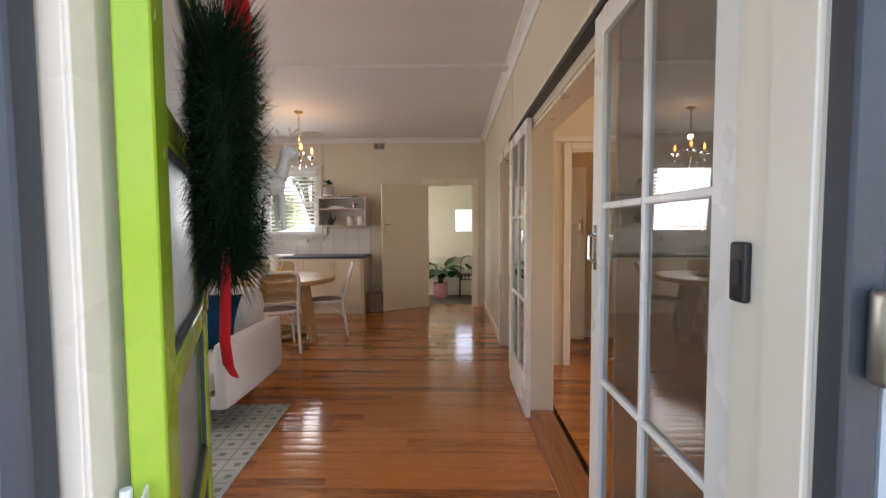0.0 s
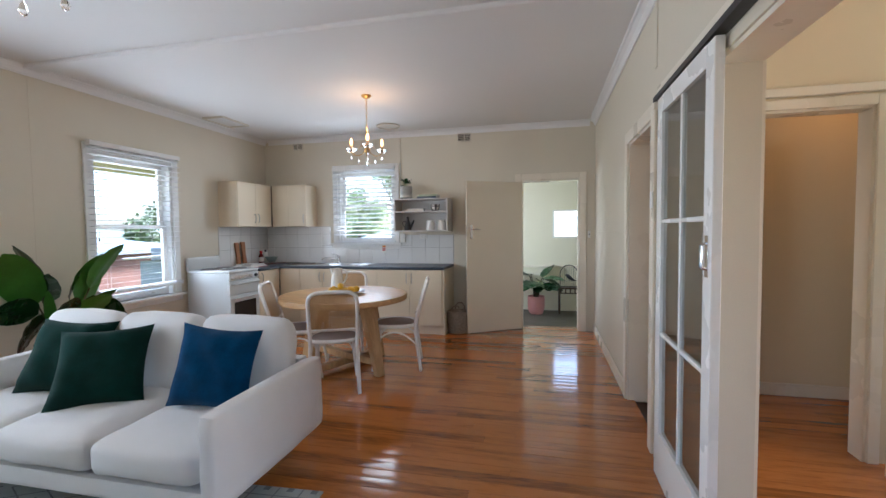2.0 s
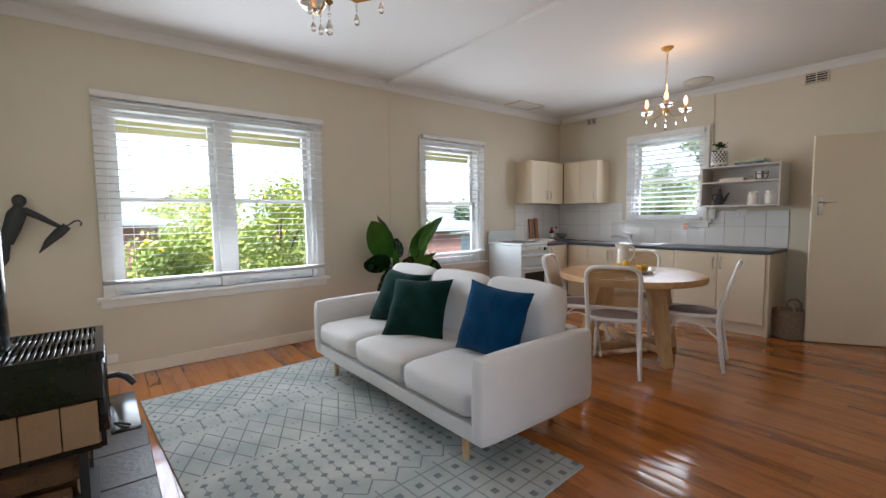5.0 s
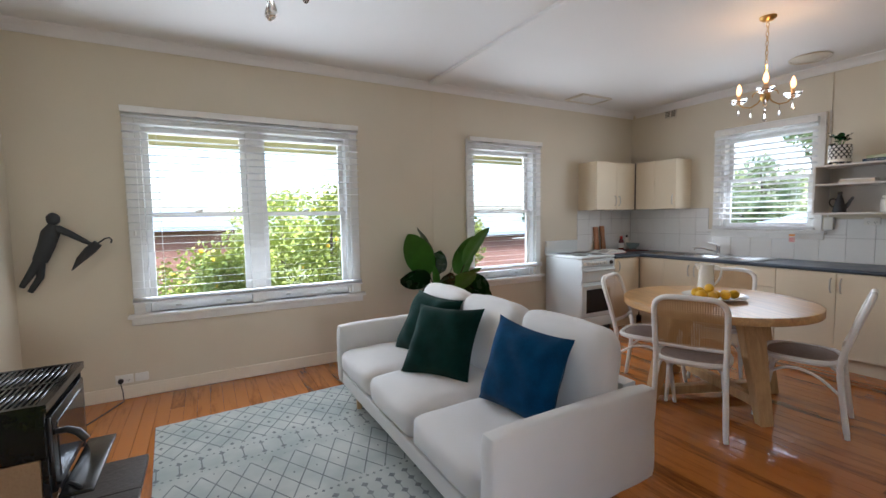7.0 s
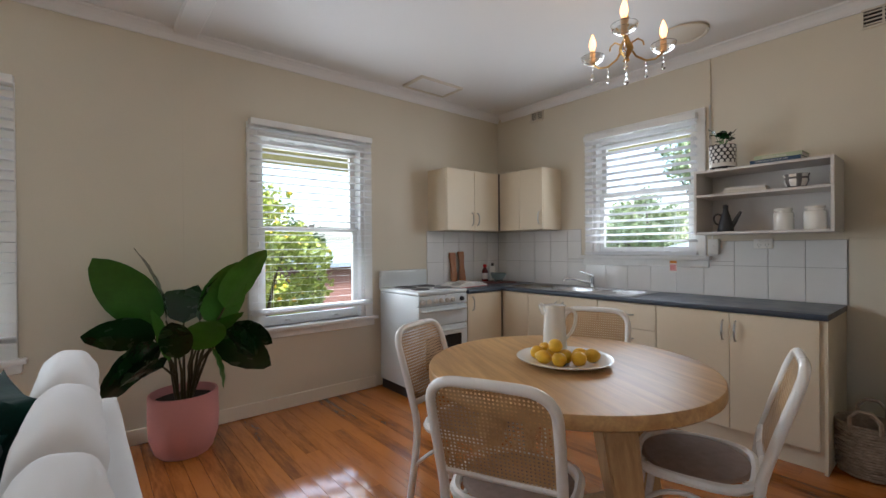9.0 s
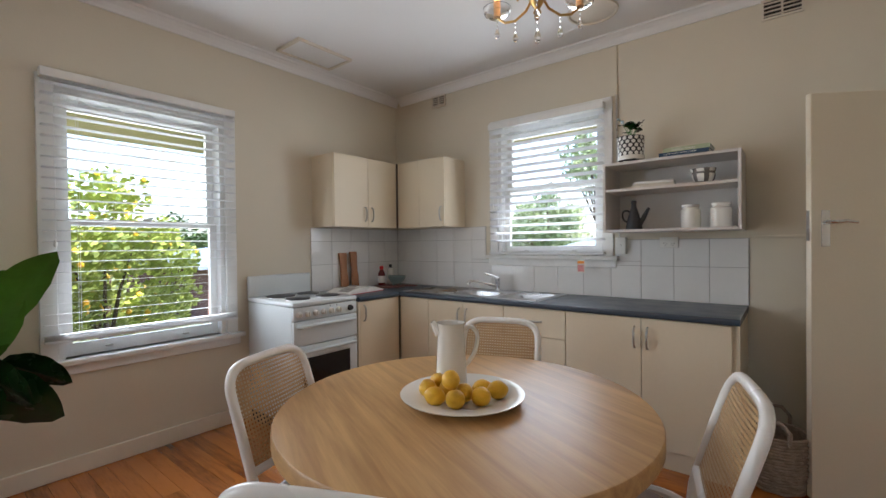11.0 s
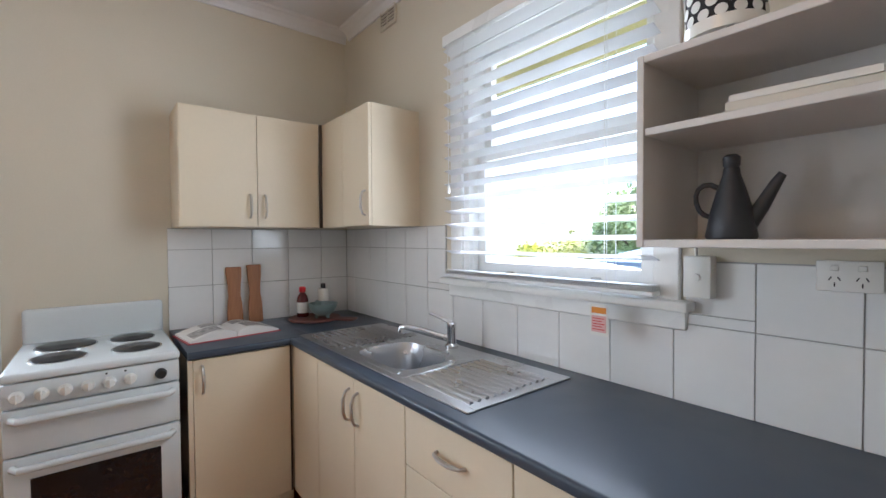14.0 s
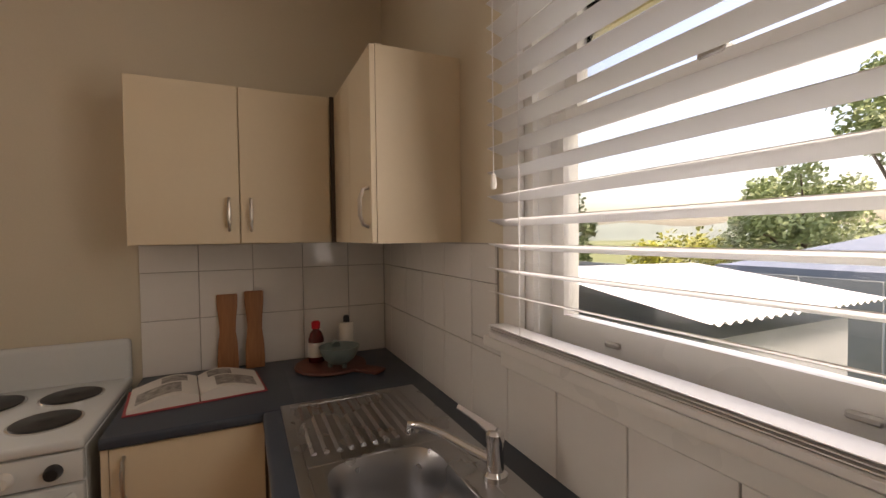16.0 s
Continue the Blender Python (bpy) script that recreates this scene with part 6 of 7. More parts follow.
pp.scale = (1.15, 1.15, 1.12)
part("pot", lathe([(0, 0.03), (0.062, 0.03), (0.068, 0.034), (0.072, 0.158), (0.066, 0.158), (0.062, 0.14), (0, 0.138)], 36), INK, pp)
part("stand_ring", lathe([(0.055, 0.02), (0.073, 0.02), (0.073, 0.045), (0.068, 0.045)], 36), CERAMIC, pp, "white ring of the pot stand")
for k in range(4):
    a = math.radians(90 * k + 30)
    part("foot", tube([(0.055 * math.cos(a), 0.055 * math.sin(a), 0.022), (0.058 * math.cos(a), 0.058 * math.sin(a), 0.0)], 0.013, 10), INK, pp)
for row in range(5):
    for k in range(14):
        a = 2 * math.pi * (k + 0.5 * (row % 2)) / 14
        z = 0.055 + row * 0.0225
        r = 0.0695 + (z - 0.034) * 0.032
        part("white_dot", moved(lathe([(0.0115, 0), (0.0112, 0.001), (0, 0.0012)], 12), Matrix.Translation((r * math.cos(a), r * math.sin(a), z)) @ Euler((0, 0, a)).to_matrix().to_4x4() @ Euler((0, radians(88), 0)).to_matrix().to_4x4()), WHITEINK, pp)
rng = random.Random(12)
for k in range(11):
    a, o, h = k * 2.4, rng.uniform(0.02, 0.06), rng.uniform(0.165, 0.235)
    p1 = Vector((o * math.cos(a), o * math.sin(a), h))
    part("stem", tube([(0, 0, 0.138), p1], 0.0018, 5), LEAFL, pp)
    lf = part("leaf", leaf(0.052, 0.05, 0.3, n=6), LEAFD, pp)
    lf.matrix_basis = Matrix.Translation(p1) @ Euler((0, 0, a)).to_matrix().to_4x4() @ pose(0, 0, 0, rng.uniform(-30, 30), rng.uniform(-70, -20), 0)

# ---- on the bench ----
for x, y, h, w, lab in ((-4.115, 7.14, 0.335, 0.085, "red-brown timber serving board leaning on the tiles"), (-4.10, 7.25, 0.345, 0.08, "red-brown timber board with a narrow neck leaning on tiles")):
    b = bx(-0.012, -w / 2, 0, 0.012, w / 2, h, 0.006, 2)
    bmesh.ops.subdivide_edges(b, edges=[e for e in b.edges if abs(e.verts[0].co.z - e.verts[1].co.z) > h * 0.6], cuts=5)
    for v in b.verts:
        u = v.co.z / h
        v.co.y *= 1 - 0.25 * math.exp(-((u - 0.55) / 0.18) ** 2)
    ob = link("chopping_board", b, BOARDW)
    ob.matrix_basis = pose(x, y, BZ + 0.0015, 0, -6, 0)
    tagged(ob, lab, "chopping board", "boards leaning on the tiles")
ck = thing("open_cookbook", "open cookery book with a red cover on the bench", "book", (-3.86, 7.045, BZ + 0.0005), 97)
part("cover", bx(-0.225, -0.135, 0, 0.225, 0.135, 0.005, 0.001), BOOKRED, ck)
for s in (-1, 1):
    bm = bmesh.new()
    top, bot = [], []
    for i in range(9):
        u = i / 8
        x, z = s * (0.002 + 0.212 * u), 0.012 + 0.045 * math.sin(math.pi * min(1, u * 0.85 + 0.12)) * (1 - 0.55 * u)
        top.append([bm.verts.new((x, y, z)) for y in (-0.128, 0.128)])
        bot.append([bm.verts.new((x, y, 0.0052)) for y in (-0.128, 0.128)])
    for i in range(8):
        bm.faces.new((top[i][0], top[i + 1][0], top[i + 1][1], top[i][1]))
        bm.faces.new((bot[i][0], bot[i][1], bot[i + 1][1], bot[i + 1][0]))
        for q in (0, 1):
            bm.faces.new((top[i][q], bot[i][q], bot[i + 1][q], top[i + 1][q]))
    bm.faces.new((top[8][0], bot[8][0], bot[8][1], top[8][1]))
    pg = part("page_block", bm, PAPER, ck)
    for y0, y1, u0, u1 in ((-0.10, 0.02, 0.25, 0.9), (0.035, 0.11, 0.15, 0.55)):
        bm = bmesh.new()
        row = []
        for i in range(7):
            u = u0 + (u1 - u0) * i / 6
            x, z = s * (0.002 + 0.212 * u), 0.0126 + 0.045 * math.sin(math.pi * min(1, u * 0.85 + 0.12)) * (1 - 0.55 * u)
            row.append([bm.verts.new((x, y, z)) for y in (y0, y1)])
        for a, b in zip(row, row[1:]):
            bm.faces.new((a[0], b[0], b[1], a[1]))
        part("printed_photo", bm, PHOTO, pg)
solo("serving_board", joined(lathe([(0, 0), (0.125, 0), (0.132, 0.006), (0.128, 0.014), (0, 0.015)], 36), soft(0.10, -0.035, 0.0, 0.22, 0.035, 0.015, 0.007, 0, 3)), TRAYW, "dark red timber paddle board lying on the bench", "serving board", (-3.965, 7.56, BZ + 0.0006), 42).scale = (1.2, 1.2, 1.0)
BT = BZ + 0.0162
bt = thing("sauce_bottle", "dark red bottle with a pale label and red cap", "bottle", (-4.02, 7.505, BT))
bt.scale = (1.2, 1.2, 1.25)
part("body", lathe([(0, 0), (0.027, 0), (0.029, 0.004), (0.029, 0.085), (0.022, 0.105), (0.012, 0.118), (0.011, 0.135), (0, 0.135)], 24), mat("dark_red_glass", (0.10, 0.012, 0.012), 0.12), bt)
part("label", lathe([(0.0293, 0.02), (0.0297, 0.022), (0.0297, 0.07), (0.0293, 0.072)], 24), PAPER, bt, "pale paper label")
part("cap", lathe([(0.0112, 0.12), (0.016, 0.122), (0.017, 0.142), (0.012, 0.148), (0, 0.149)], 18), RED, bt, "red cap")
cn = thing("oil_tin", "white round tin with a black cap", "tin", (-4.045, 7.65, BT))
cn.scale = (1.25, 1.25, 1.3)
part("body", lathe([(0, 0), (0.027, 0), (0.028, 0.003), (0.028, 0.118), (0.024, 0.125), (0, 0.126)], 24), CERAMIC, cn)
part("cap", lathe([(0.012, 0.126), (0.012, 0.145), (0.009, 0.15), (0, 0.15)], 16), INK, cn, "black cap")
bwl = thing("stoneware_bowl", "grey-green stoneware bowl with a pouring lip and feet", "bowl", (-3.895, 7.585, BT))
bwl.scale = (1.15, 1.15, 1.2)
part("body", lathe([(0, 0.012), (0.03, 0.012), (0.055, 0.03), (0.072, 0.058), (0.076, 0.075), (0.072, 0.075), (0.066, 0.058), (0.05, 0.034), (0, 0.02)], 32), TEALBOWL, bwl)
part("lip", tube([(-0.062, 0, 0.062), (-0.08, 0, 0.068), (-0.094, 0, 0.072)], [0.018, 0.014, 0.008], 8), TEALBOWL, bwl)
for k in range(3):
    a = math.radians(120 * k + 20)
    part("foot", tube([(0.032 * math.cos(a), 0.032 * math.sin(a), 0.018), (0.036 * math.cos(a), 0.036 * math.sin(a), 0.0)], [0.012, 0.008], 8), TEALBOWL, bwl)

# ---- electrical fittings ----
def power_point(label, m):
    p = thing("power_point", label, "power socket")
    p.matrix_basis = m
    part("plate", bx(-0.058, -0.009, -0.036, 0.058, 0, 0.036, 0.003, 2), PLASTIC, p)
    for s in (-1, 1):
        part("switch", bx(s * 0.024 - 0.008, -0.014, 0.012, s * 0.024 + 0.008, -0.009, 0.026, 0.002), PLASTIC, p)
        for ax, az, r in ((-0.008, -0.006, 30), (0.008, -0.006, -30), (0, -0.020, 0)):
            part("pin_slot", moved(bx(-0.0013, -0.0096, -0.005, 0.0013, -0.0089, 0.005), pose(s * 0.024 + ax, 0, az, 0, r, 0)), INK, p)
    return p


power_point("white double power socket on the tiles", pose(-1.576, YB - 0.0085, 1.298))
pw = power_point("white double power socket above the skirting", pose(XL, 1.86, 0.16, 0, 0, 90))
part("power_board", bx(0.07, -0.02, -0.03, 0.16, 0, 0.035, 0.004, 2), PLASTIC, pw)
part("plug", moved(lathe([(0, 0), (0.02, 0), (0.017, 0.02), (0, 0.026)], 16), pose(-0.024, -0.0095, -0.012, 90)), INK, pw, "black plug")
part("cord", tube([(-0.024, -0.034, -0.014), (-0.01, -0.05, -0.08), (0.0, -0.09, -0.148), (-0.08, -0.25, -0.154), (-0.2, -0.5, -0.154), (-0.22, -0.9, -0.154)], 0.004, 6), INK, pw, "black cord trailing on the floor")
sb = thing("isolator_switch", "white surface switch box beside the kitchen window", "switch", (-1.885, YB - 0.0085, 1.278))
part("box", bx(-0.036, -0.045, -0.058, 0.036, 0, 0.06, 0.004, 2), PLASTIC, sb)
part("switch", moved(lathe([(0, 0), (0.011, 0), (0.01, 0.006), (0, 0.007)], 14), pose(0, -0.045, 0, 90)), PLASTIC, sb)
part("cable", tube([(-0.01, -0.02, 0.06), (-0.015, -0.015, 0.10), (-0.014, -0.004, 0.14)], 0.005, 6), PLASTIC, sb)
cd = thing("wall_conduit", "thin painted conduit running down the wall beside the window", "conduit", (-1.915, YB, 0))
part("upper_tube", tube([(0, -0.006, 2.745), (0.0, -0.006, 2.38)], 0.006, 8), WALL, cd)
part("lower_tube", tube([(0.0, -0.009, 2.38), (0.0, -0.009, 1.84)], 0.009, 8), NICKEL, cd)
lsw = thing("light_switch", "small white light switch on the door frame", "switch", (0.72, YB - 0.0205, 1.31))
part("plate", bx(-0.016, -0.008, -0.045, 0.016, 0, 0.045, 0.002, 2), PLASTIC, lsw)
part("toggle", bx(-0.005, -0.014, -0.008, 0.005, -0.008, 0.008, 0.002), INK, lsw)
lsw2 = thing("light_switch", "small white light switch beside the sliding door", "switch", (XR - 0.0205, 4.66, 1.56))
part("plate", bx(-0.008, -0.03, -0.05, 0, 0.03, 0.05, 0.002, 2), PLASTIC, lsw2)
part("toggle", bx(-0.014, -0.006, -0.01, -0.008, 0.006, 0.01, 0.002), PLASTIC, lsw2)


def wall_vent(x, z, w, h, rows):
    v = thing("wall_vent", "cream louvred plaster vent high on the wall", "vent", (x, YB, z), group="wall vents")
    part("frame", joined(bx(-w / 2, -0.014, -h / 2, w / 2, -0.001, -h / 2 + 0.012), bx(-w / 2, -0.014, h / 2 - 0.012, w / 2, -0.001, h / 2), bx(-w / 2, -0.014, -h / 2 + 0.012, -w / 2 + 0.012, -0.001, h / 2 - 0.012), bx(w / 2 - 0.012, -0.014, -h / 2 + 0.012, w / 2, -0.001, h / 2 - 0.012), bx(-0.005, -0.013, -h / 2 + 0.012, 0.005, -0.001, h / 2 - 0.012)), VENTM, v)
    # Dark sheet paints the shade of the hollow behind the slats.
    part("void_shade_sheet", bx(-w / 2 + 0.012, -0.003, -h / 2 + 0.012, w / 2 - 0.012, -0.0012, h / 2 - 0.012), DARKHOLE, v)
    for i in range(rows):
        z2 = -h / 2 + 0.012 + (i + 0.5) * (h - 0.024) / rows
        for a, b in ((-w / 2 + 0.012, -0.005), (0.005, w / 2 - 0.012)):
            part("slat", bx(a, -0.012, z2 - 0.004, b, -0.003, z2 + 0.003), VENTM, v)


wall_vent(-0.965, 2.69, 0.20, 0.12, 4)
wall_vent(-3.585, 2.70, 0.17, 0.12, 5)
ht = thing("ceiling_hatch", "grey framed access hatch in the kitchen ceiling", "ceiling hatch", (-3.86, 6.67, CEIL))
part("panel", bx(-0.135, -0.225, -0.008, 0.135, 0.225, -0.0005), CEILM, ht)
part("frame", joined(bx(-0.15, -0.245, -0.02, 0.15, -0.225, -0.0005), bx(-0.15, 0.225, -0.02, 0.15, 0.245, -0.0005), bx(-0.15, -0.225, -0.02, -0.135, 0.225, -0.0005), bx(0.135, -0.225, -0.02, 0.15, 0.225, -0.0005)), VENTM, ht)
ex = thing("ceiling_exhaust", "round grey exhaust cover in the kitchen ceiling", "exhaust", (-1.94, 7.45, CEIL))
part("ring", lathe([(0.15, 0), (0.16, -0.006), (0.157, -0.016), (0.145, -0.018), (0.138, -0.008)], 40), VENTM, ex)
part("cover", lathe([(0, -0.012), (0.11, -0.012), (0.138, -0.006)], 40), VENTM, ex)

# ---- wicker basket beside the bench ----
bk = thing("wicker_basket", "grey-brown round wicker basket with two loop handles", "basket", (-1.0, 7.50, 0))
bk.scale = (1.12, 1.12, 1.08)
part("liner", lathe([(0, 0.008), (0.105, 0.008), (0.122, 0.12), (0.125, 0.27), (0.12, 0.27), (0.116, 0.12), (0, 0.02)], 28), WICKER, bk)
for i in range(19):
    z = 0.012 + i * 0.0142
    r = 0.112 + 0.015 * min(1, z / 0.12)
    part("woven_strand", tube([((r + 0.004 * math.sin(9 * a + math.pi * (i % 2))) * math.cos(a), (r + 0.004 * math.sin(9 * a + math.pi * (i % 2))) * math.sin(a), z) for a in (2 * math.pi * k / 54 for k in range(54))], 0.0062, 6, True), WICKER, bk)
for s in (-1, 1):
    part("loop_handle", tube([(-0.055, s * 0.122, 0.25), (-0.055, s * 0.13, 0.31), (-0.025, s * 0.13, 0.35), (0.025, s * 0.13, 0.35), (0.055, s * 0.13, 0.31), (0.055, s * 0.122, 0.25)], 0.009, 7), WICKER, bk)

# ---- wood heater on its hearth ----
he = thing("hearth_slab", "dark slate hearth slab under the wood heater", "hearth", (-2.28, 1.70, 0))
for i in range(4):
    for j in range(3):
        part("slate_tile", bx(-0.75 + i * 0.375, -0.43 + j * 0.285, 0.001, -0.75 + i * 0.375 + 0.370, -0.43 + j * 0.285 + 0.280, 0.03, 0.004), SLATE, he)
wh = thing("wood_heater", "black steel wood heater with a slatted top and flue", "wood heater", (-2.275, 1.68, 0.0305))
hw, hd = 0.265, 0.26
part("firebox", bx(-hw + 0.02, -hd + 0.02, 0.36, hw - 0.02, hd - 0.03, 0.69, 0.006, 2), IRON, wh)
part("side_panel", bx(hw - 0.018, -hd, 0.53, hw, hd, 0.70, 0.004), IRON, wh)
part("side_panel", bx(-hw, -hd, 0.33, -hw + 0.018, hd, 0.70, 0.004), IRON, wh)
for k in range(4):
    y0 = -hd + 0.02 + k * (2 * hd - 0.04) / 4
    part("fire_brick", bx(hw - 0.014, y0 + 0.002, 0.345, hw - 0.002, y0 + (2 * hd - 0.04) / 4 - 0.002, 0.525, 0.003), FIREBRICK, wh, "tan brick panel in the side")
part("side_frame", joined(bx(hw - 0.018, -hd, 0.33, hw + 0.002, -hd + 0.018, 0.53), bx(hw - 0.018, hd - 0.018, 0.33, hw + 0.002, hd, 0.53), bx(hw - 0.018, -hd + 0.018, 0.325, hw + 0.002, hd - 0.018, 0.343)), IRON, wh)
part("top_frame", joined(bx(-hw - 0.01, -hd, 0.70, hw + 0.01, -hd + 0.02, 0.73), bx(-hw - 0.01, hd - 0.02, 0.70, hw + 0.01, hd + 0.01, 0.73), bx(-hw - 0.01, -hd + 0.02, 0.70, -hw + 0.01, hd - 0.02, 0.73), bx(hw - 0.01, -hd + 0.02, 0.70, hw + 0.01, hd - 0.02, 0.73)), IRON, wh)
part("top_plate", bx(-hw + 0.01, -hd + 0.02, 0.694, hw - 0.01, hd - 0.02, 0.70), BLACKSAT, wh)
for k in range(24):
    y = -hd + 0.03 + k * (2 * hd - 0.06) / 23
    for xa, xb in ((-hw + 0.012, -0.008), (0.008, hw - 0.012)):
        part("top_slat", bx(xa, y - 0.0055, 0.705, xb, y + 0.0055, 0.729, 0.002), IRON, wh)
part("centre_bar", bx(-0.008, -hd + 0.02, 0.703, 0.008, hd - 0.02, 0.730, 0.002), IRON, wh)
dr = part("fire_door", bx(-hw + 0.03, hd - 0.03, 0.38, hw - 0.03, hd + 0.012, 0.67, 0.006, 2), IRON, wh)
part("door_glass", bx(-hw + 0.08, hd + 0.0125, 0.42, hw - 0.08, hd + 0.016, 0.63), BLACKGLASS, dr, "black fire glass")
part("door_handle", tube([(hw - 0.06, hd + 0.01, 0.60), (hw - 0.05, hd + 0.05, 0.605), (hw - 0.045, hd + 0.08, 0.59), (hw - 0.04, hd + 0.105, 0.555)], [0.010, 0.012, 0.014, 0.013], 10), BLACKSAT, dr, "curved black handle")
part("ash_lip", bx(-hw + 0.03, hd + 0.013, 0.355, hw - 0.02, hd + 0.12, 0.372, 0.005, 2), IRON, wh, "glossy black ash shelf")
part("air_lever", tube([(hw - 0.10, hd + 0.03, 0.376), (hw - 0.06, hd + 0.055, 0.385), (hw - 0.03, hd + 0.08, 0.38)], 0.006, 8), BLACKSAT, wh)
for x in (-hw + 0.03, hw - 0.03):
    for y in (-hd + 0.05, hd - 0.08):
        part("stand_post", bx(x - 0.016, y - 0.016, 0.0, x + 0.016, y + 0.016, 0.325, 0.003), BLACKSAT, wh)
part("wood_tray", bx(-hw + 0.05, -hd + 0.03, 0.02, hw - 0.05, hd - 0.04, 0.035), BLACKSAT, wh)
fl = part("flue", tube([(-0.05, -0.12, 0.70), (-0.05, -0.12, 1.62)], 0.082, 28), IRON, wh, "glossy black flue pipe")
part("flue_collar", lathe([(0.083, 0), (0.10, 0.004), (0.098, 0.03), (0.083, 0.034)], 28, -0.05, -0.12, 0.702), IRON, fl)
part("upper_flue", tube([(-0.05, -0.12, 1.60), (-0.05, -0.12, CEIL - 0.031)], 0.0795, 28), IRON, fl)
part("flue_joint", lathe([(0.082, 0), (0.0855, 0.003), (0.0855, 0.02), (0.0795, 0.024)], 28, -0.05, -0.12, 1.60), BLACKSAT, fl)
rng = random.Random(4)
for k in range(5):
    x, y, z = (-2.42, -2.28, -2.14, -2.35, -2.2)[k], 1.66 + rng.uniform(-0.03, 0.05), 0.118 + (0.1 if k > 2 else 0)
    bm = tube([(0, -0.16, 0), (0.004, -0.05, 0.004), (-0.004, 0.06, 0), (0, 0.17, 0)], 0.05, 9)
    for v in bm.verts:
        v.co += Vector((noise.noise(v.co * 18 + Vector((k, 0, 0))), 0, noise.noise(v.co * 18 + Vector((0, k, 3))))) * 0.014
    solo("firewood_log", bm, LOGW, "split firewood log stacked under the heater", "log", (x, y, z), rng.uniform(-8, 8), "logs under the heater")
pan = solo("iron_pan", joined(lathe([(0, 0), (0.09, 0), (0.105, 0.012), (0.11, 0.02), (0.104, 0.02), (0.09, 0.006), (0, 0.005)], 28), tube([(-0.05, 0, 0.0), (-0.05, 0, -0.002)], 0.01, 6)), BLACKSAT, "black cast iron plate lying on the heater top", "pan", (-2.42, 1.52, 0.762))

# ---- flying figure with an umbrella on the wall: one plain shape ----
fig = joined(moved(soft(-0.035, -0.035, -0.045, 0.035, 0.035, 0.045, 0.033, 0.004, 5), pose(0, 0, 0.10)),
             tube([(0, 0, 0.06), (0, -0.02, 0.0), (0, -0.05, -0.10), (0, -0.09, -0.20)], [0.03, 0.055, 0.05, 0.045], 12),
             tube([(0, -0.10, -0.20), (0.01, -0.15, -0.30), (0.0, -0.2, -0.38)], [0.03, 0.025, 0.018], 9), tube([(-0.01, -0.09, -0.20), (-0.01, -0.10, -0.32), (-0.01, -0.16, -0.42)], [0.03, 0.024, 0.018], 9),
             tube([(0.0, 0.02, 0.03), (0.01, 0.09, -0.01), (0.015, 0.17, -0.065), (0.015, 0.225, -0.10)], [0.028, 0.024, 0.018, 0.012], 9),
             tube([(0.015, 0.085, -0.28), (0.015, 0.14, -0.20), (0.015, 0.20, -0.135), (0.015, 0.25, -0.085)], [0.003, 0.026, 0.036, 0.03], 9),
             tube([(0.015, 0.25, -0.085), (0.015, 0.295, -0.05), (0.015, 0.32, -0.045), (0.015, 0.335, -0.062), (0.015, 0.328, -0.088)], 0.006, 7))
solo("wall_sculpture", fig, FIGURE, "dark cast flying figure holding an umbrella on the wall", "sculpture", (XL + 0.06, 1.52, 1.335))

# ---- sunroom: bench with a bird-cage ornament ----
sbn = thing("sunroom_bench", "dark timber bench with a slatted shelf front", "bench", (0.80, 10.60, ZB))
DARKT = wood("dark_stained_timber", (0.03, 0.014, 0.008), (0.09, 0.045, 0.025), 0.4, 0, width=20)
part("top", bx(-0.40, -0.14, 0.49, 0.40, 0.14, 0.52, 0.004), DARKT, sbn)
part("rail", bx(-0.38, -0.13, 0.40, 0.38, -0.11, 0.42), DARKT, sbn)
for k in range(9):
    part("slat", bx(-0.36 + k * 0.088, -0.13, 0.42, -0.335 + k * 0.088, -0.115, 0.49), DARKT, sbn)
for x in (-0.375, 0.375):
    for y in (-0.115, 0.115):
        part("leg", bx(x - 0.018, y - 0.018, 0, x + 0.018, y + 0.018, 0.49, 0.003), DARKT, sbn)
cg = thing("bird_cage_ornament", "flat wire bird-cage ornament with a black bird", "ornament", (0.61, 10.60, ZB + 0.521))
arch = [(-0.17, 0, 0), (-0.17, 0, 0.25)] + [(0.17 * math.cos(a), 0, 0.25 + 0.18 * math.sin(a)) for a in (math.pi - math.pi * k / 12 for k in range(1, 12))] + [(0.17, 0, 0.25), (0.17, 0, 0)]
part("frame", tube(arch, 0.009, 7), BLACKSAT, cg)
part("base_rail", bx(-0.18, -0.03, 0, 0.18, 0.03, 0.012), BLACKSAT, cg)
for k in range(7):
    x = -0.127 + k * 0.0425
    part("wire", tube([(x, 0, 0.012), (x, 0, 0.25 + math.sqrt(max(0, 1 - (x / 0.17) ** 2)) * 0.175)], 0.0025, 5), BLACKSAT, cg)
part("perch", tube([(-0.165, 0, 0.115), (0.165, 0, 0.125)], 0.005, 6), BLACKSAT, cg)
part("bird", joined(tube([(-0.07, -0.01, 0.24), (-0.04, -0.01, 0.235), (0.0, -0.01, 0.19), (0.05, -0.01, 0.155), (0.12, -0.01, 0.125)], [0.012, 0.028, 0.038, 0.028, 0.008], 10), tube([(0.0, -0.01, 0.17), (0.0, -0.01, 0.12)], 0.004, 5)), INK, cg, "plain black bird shape")

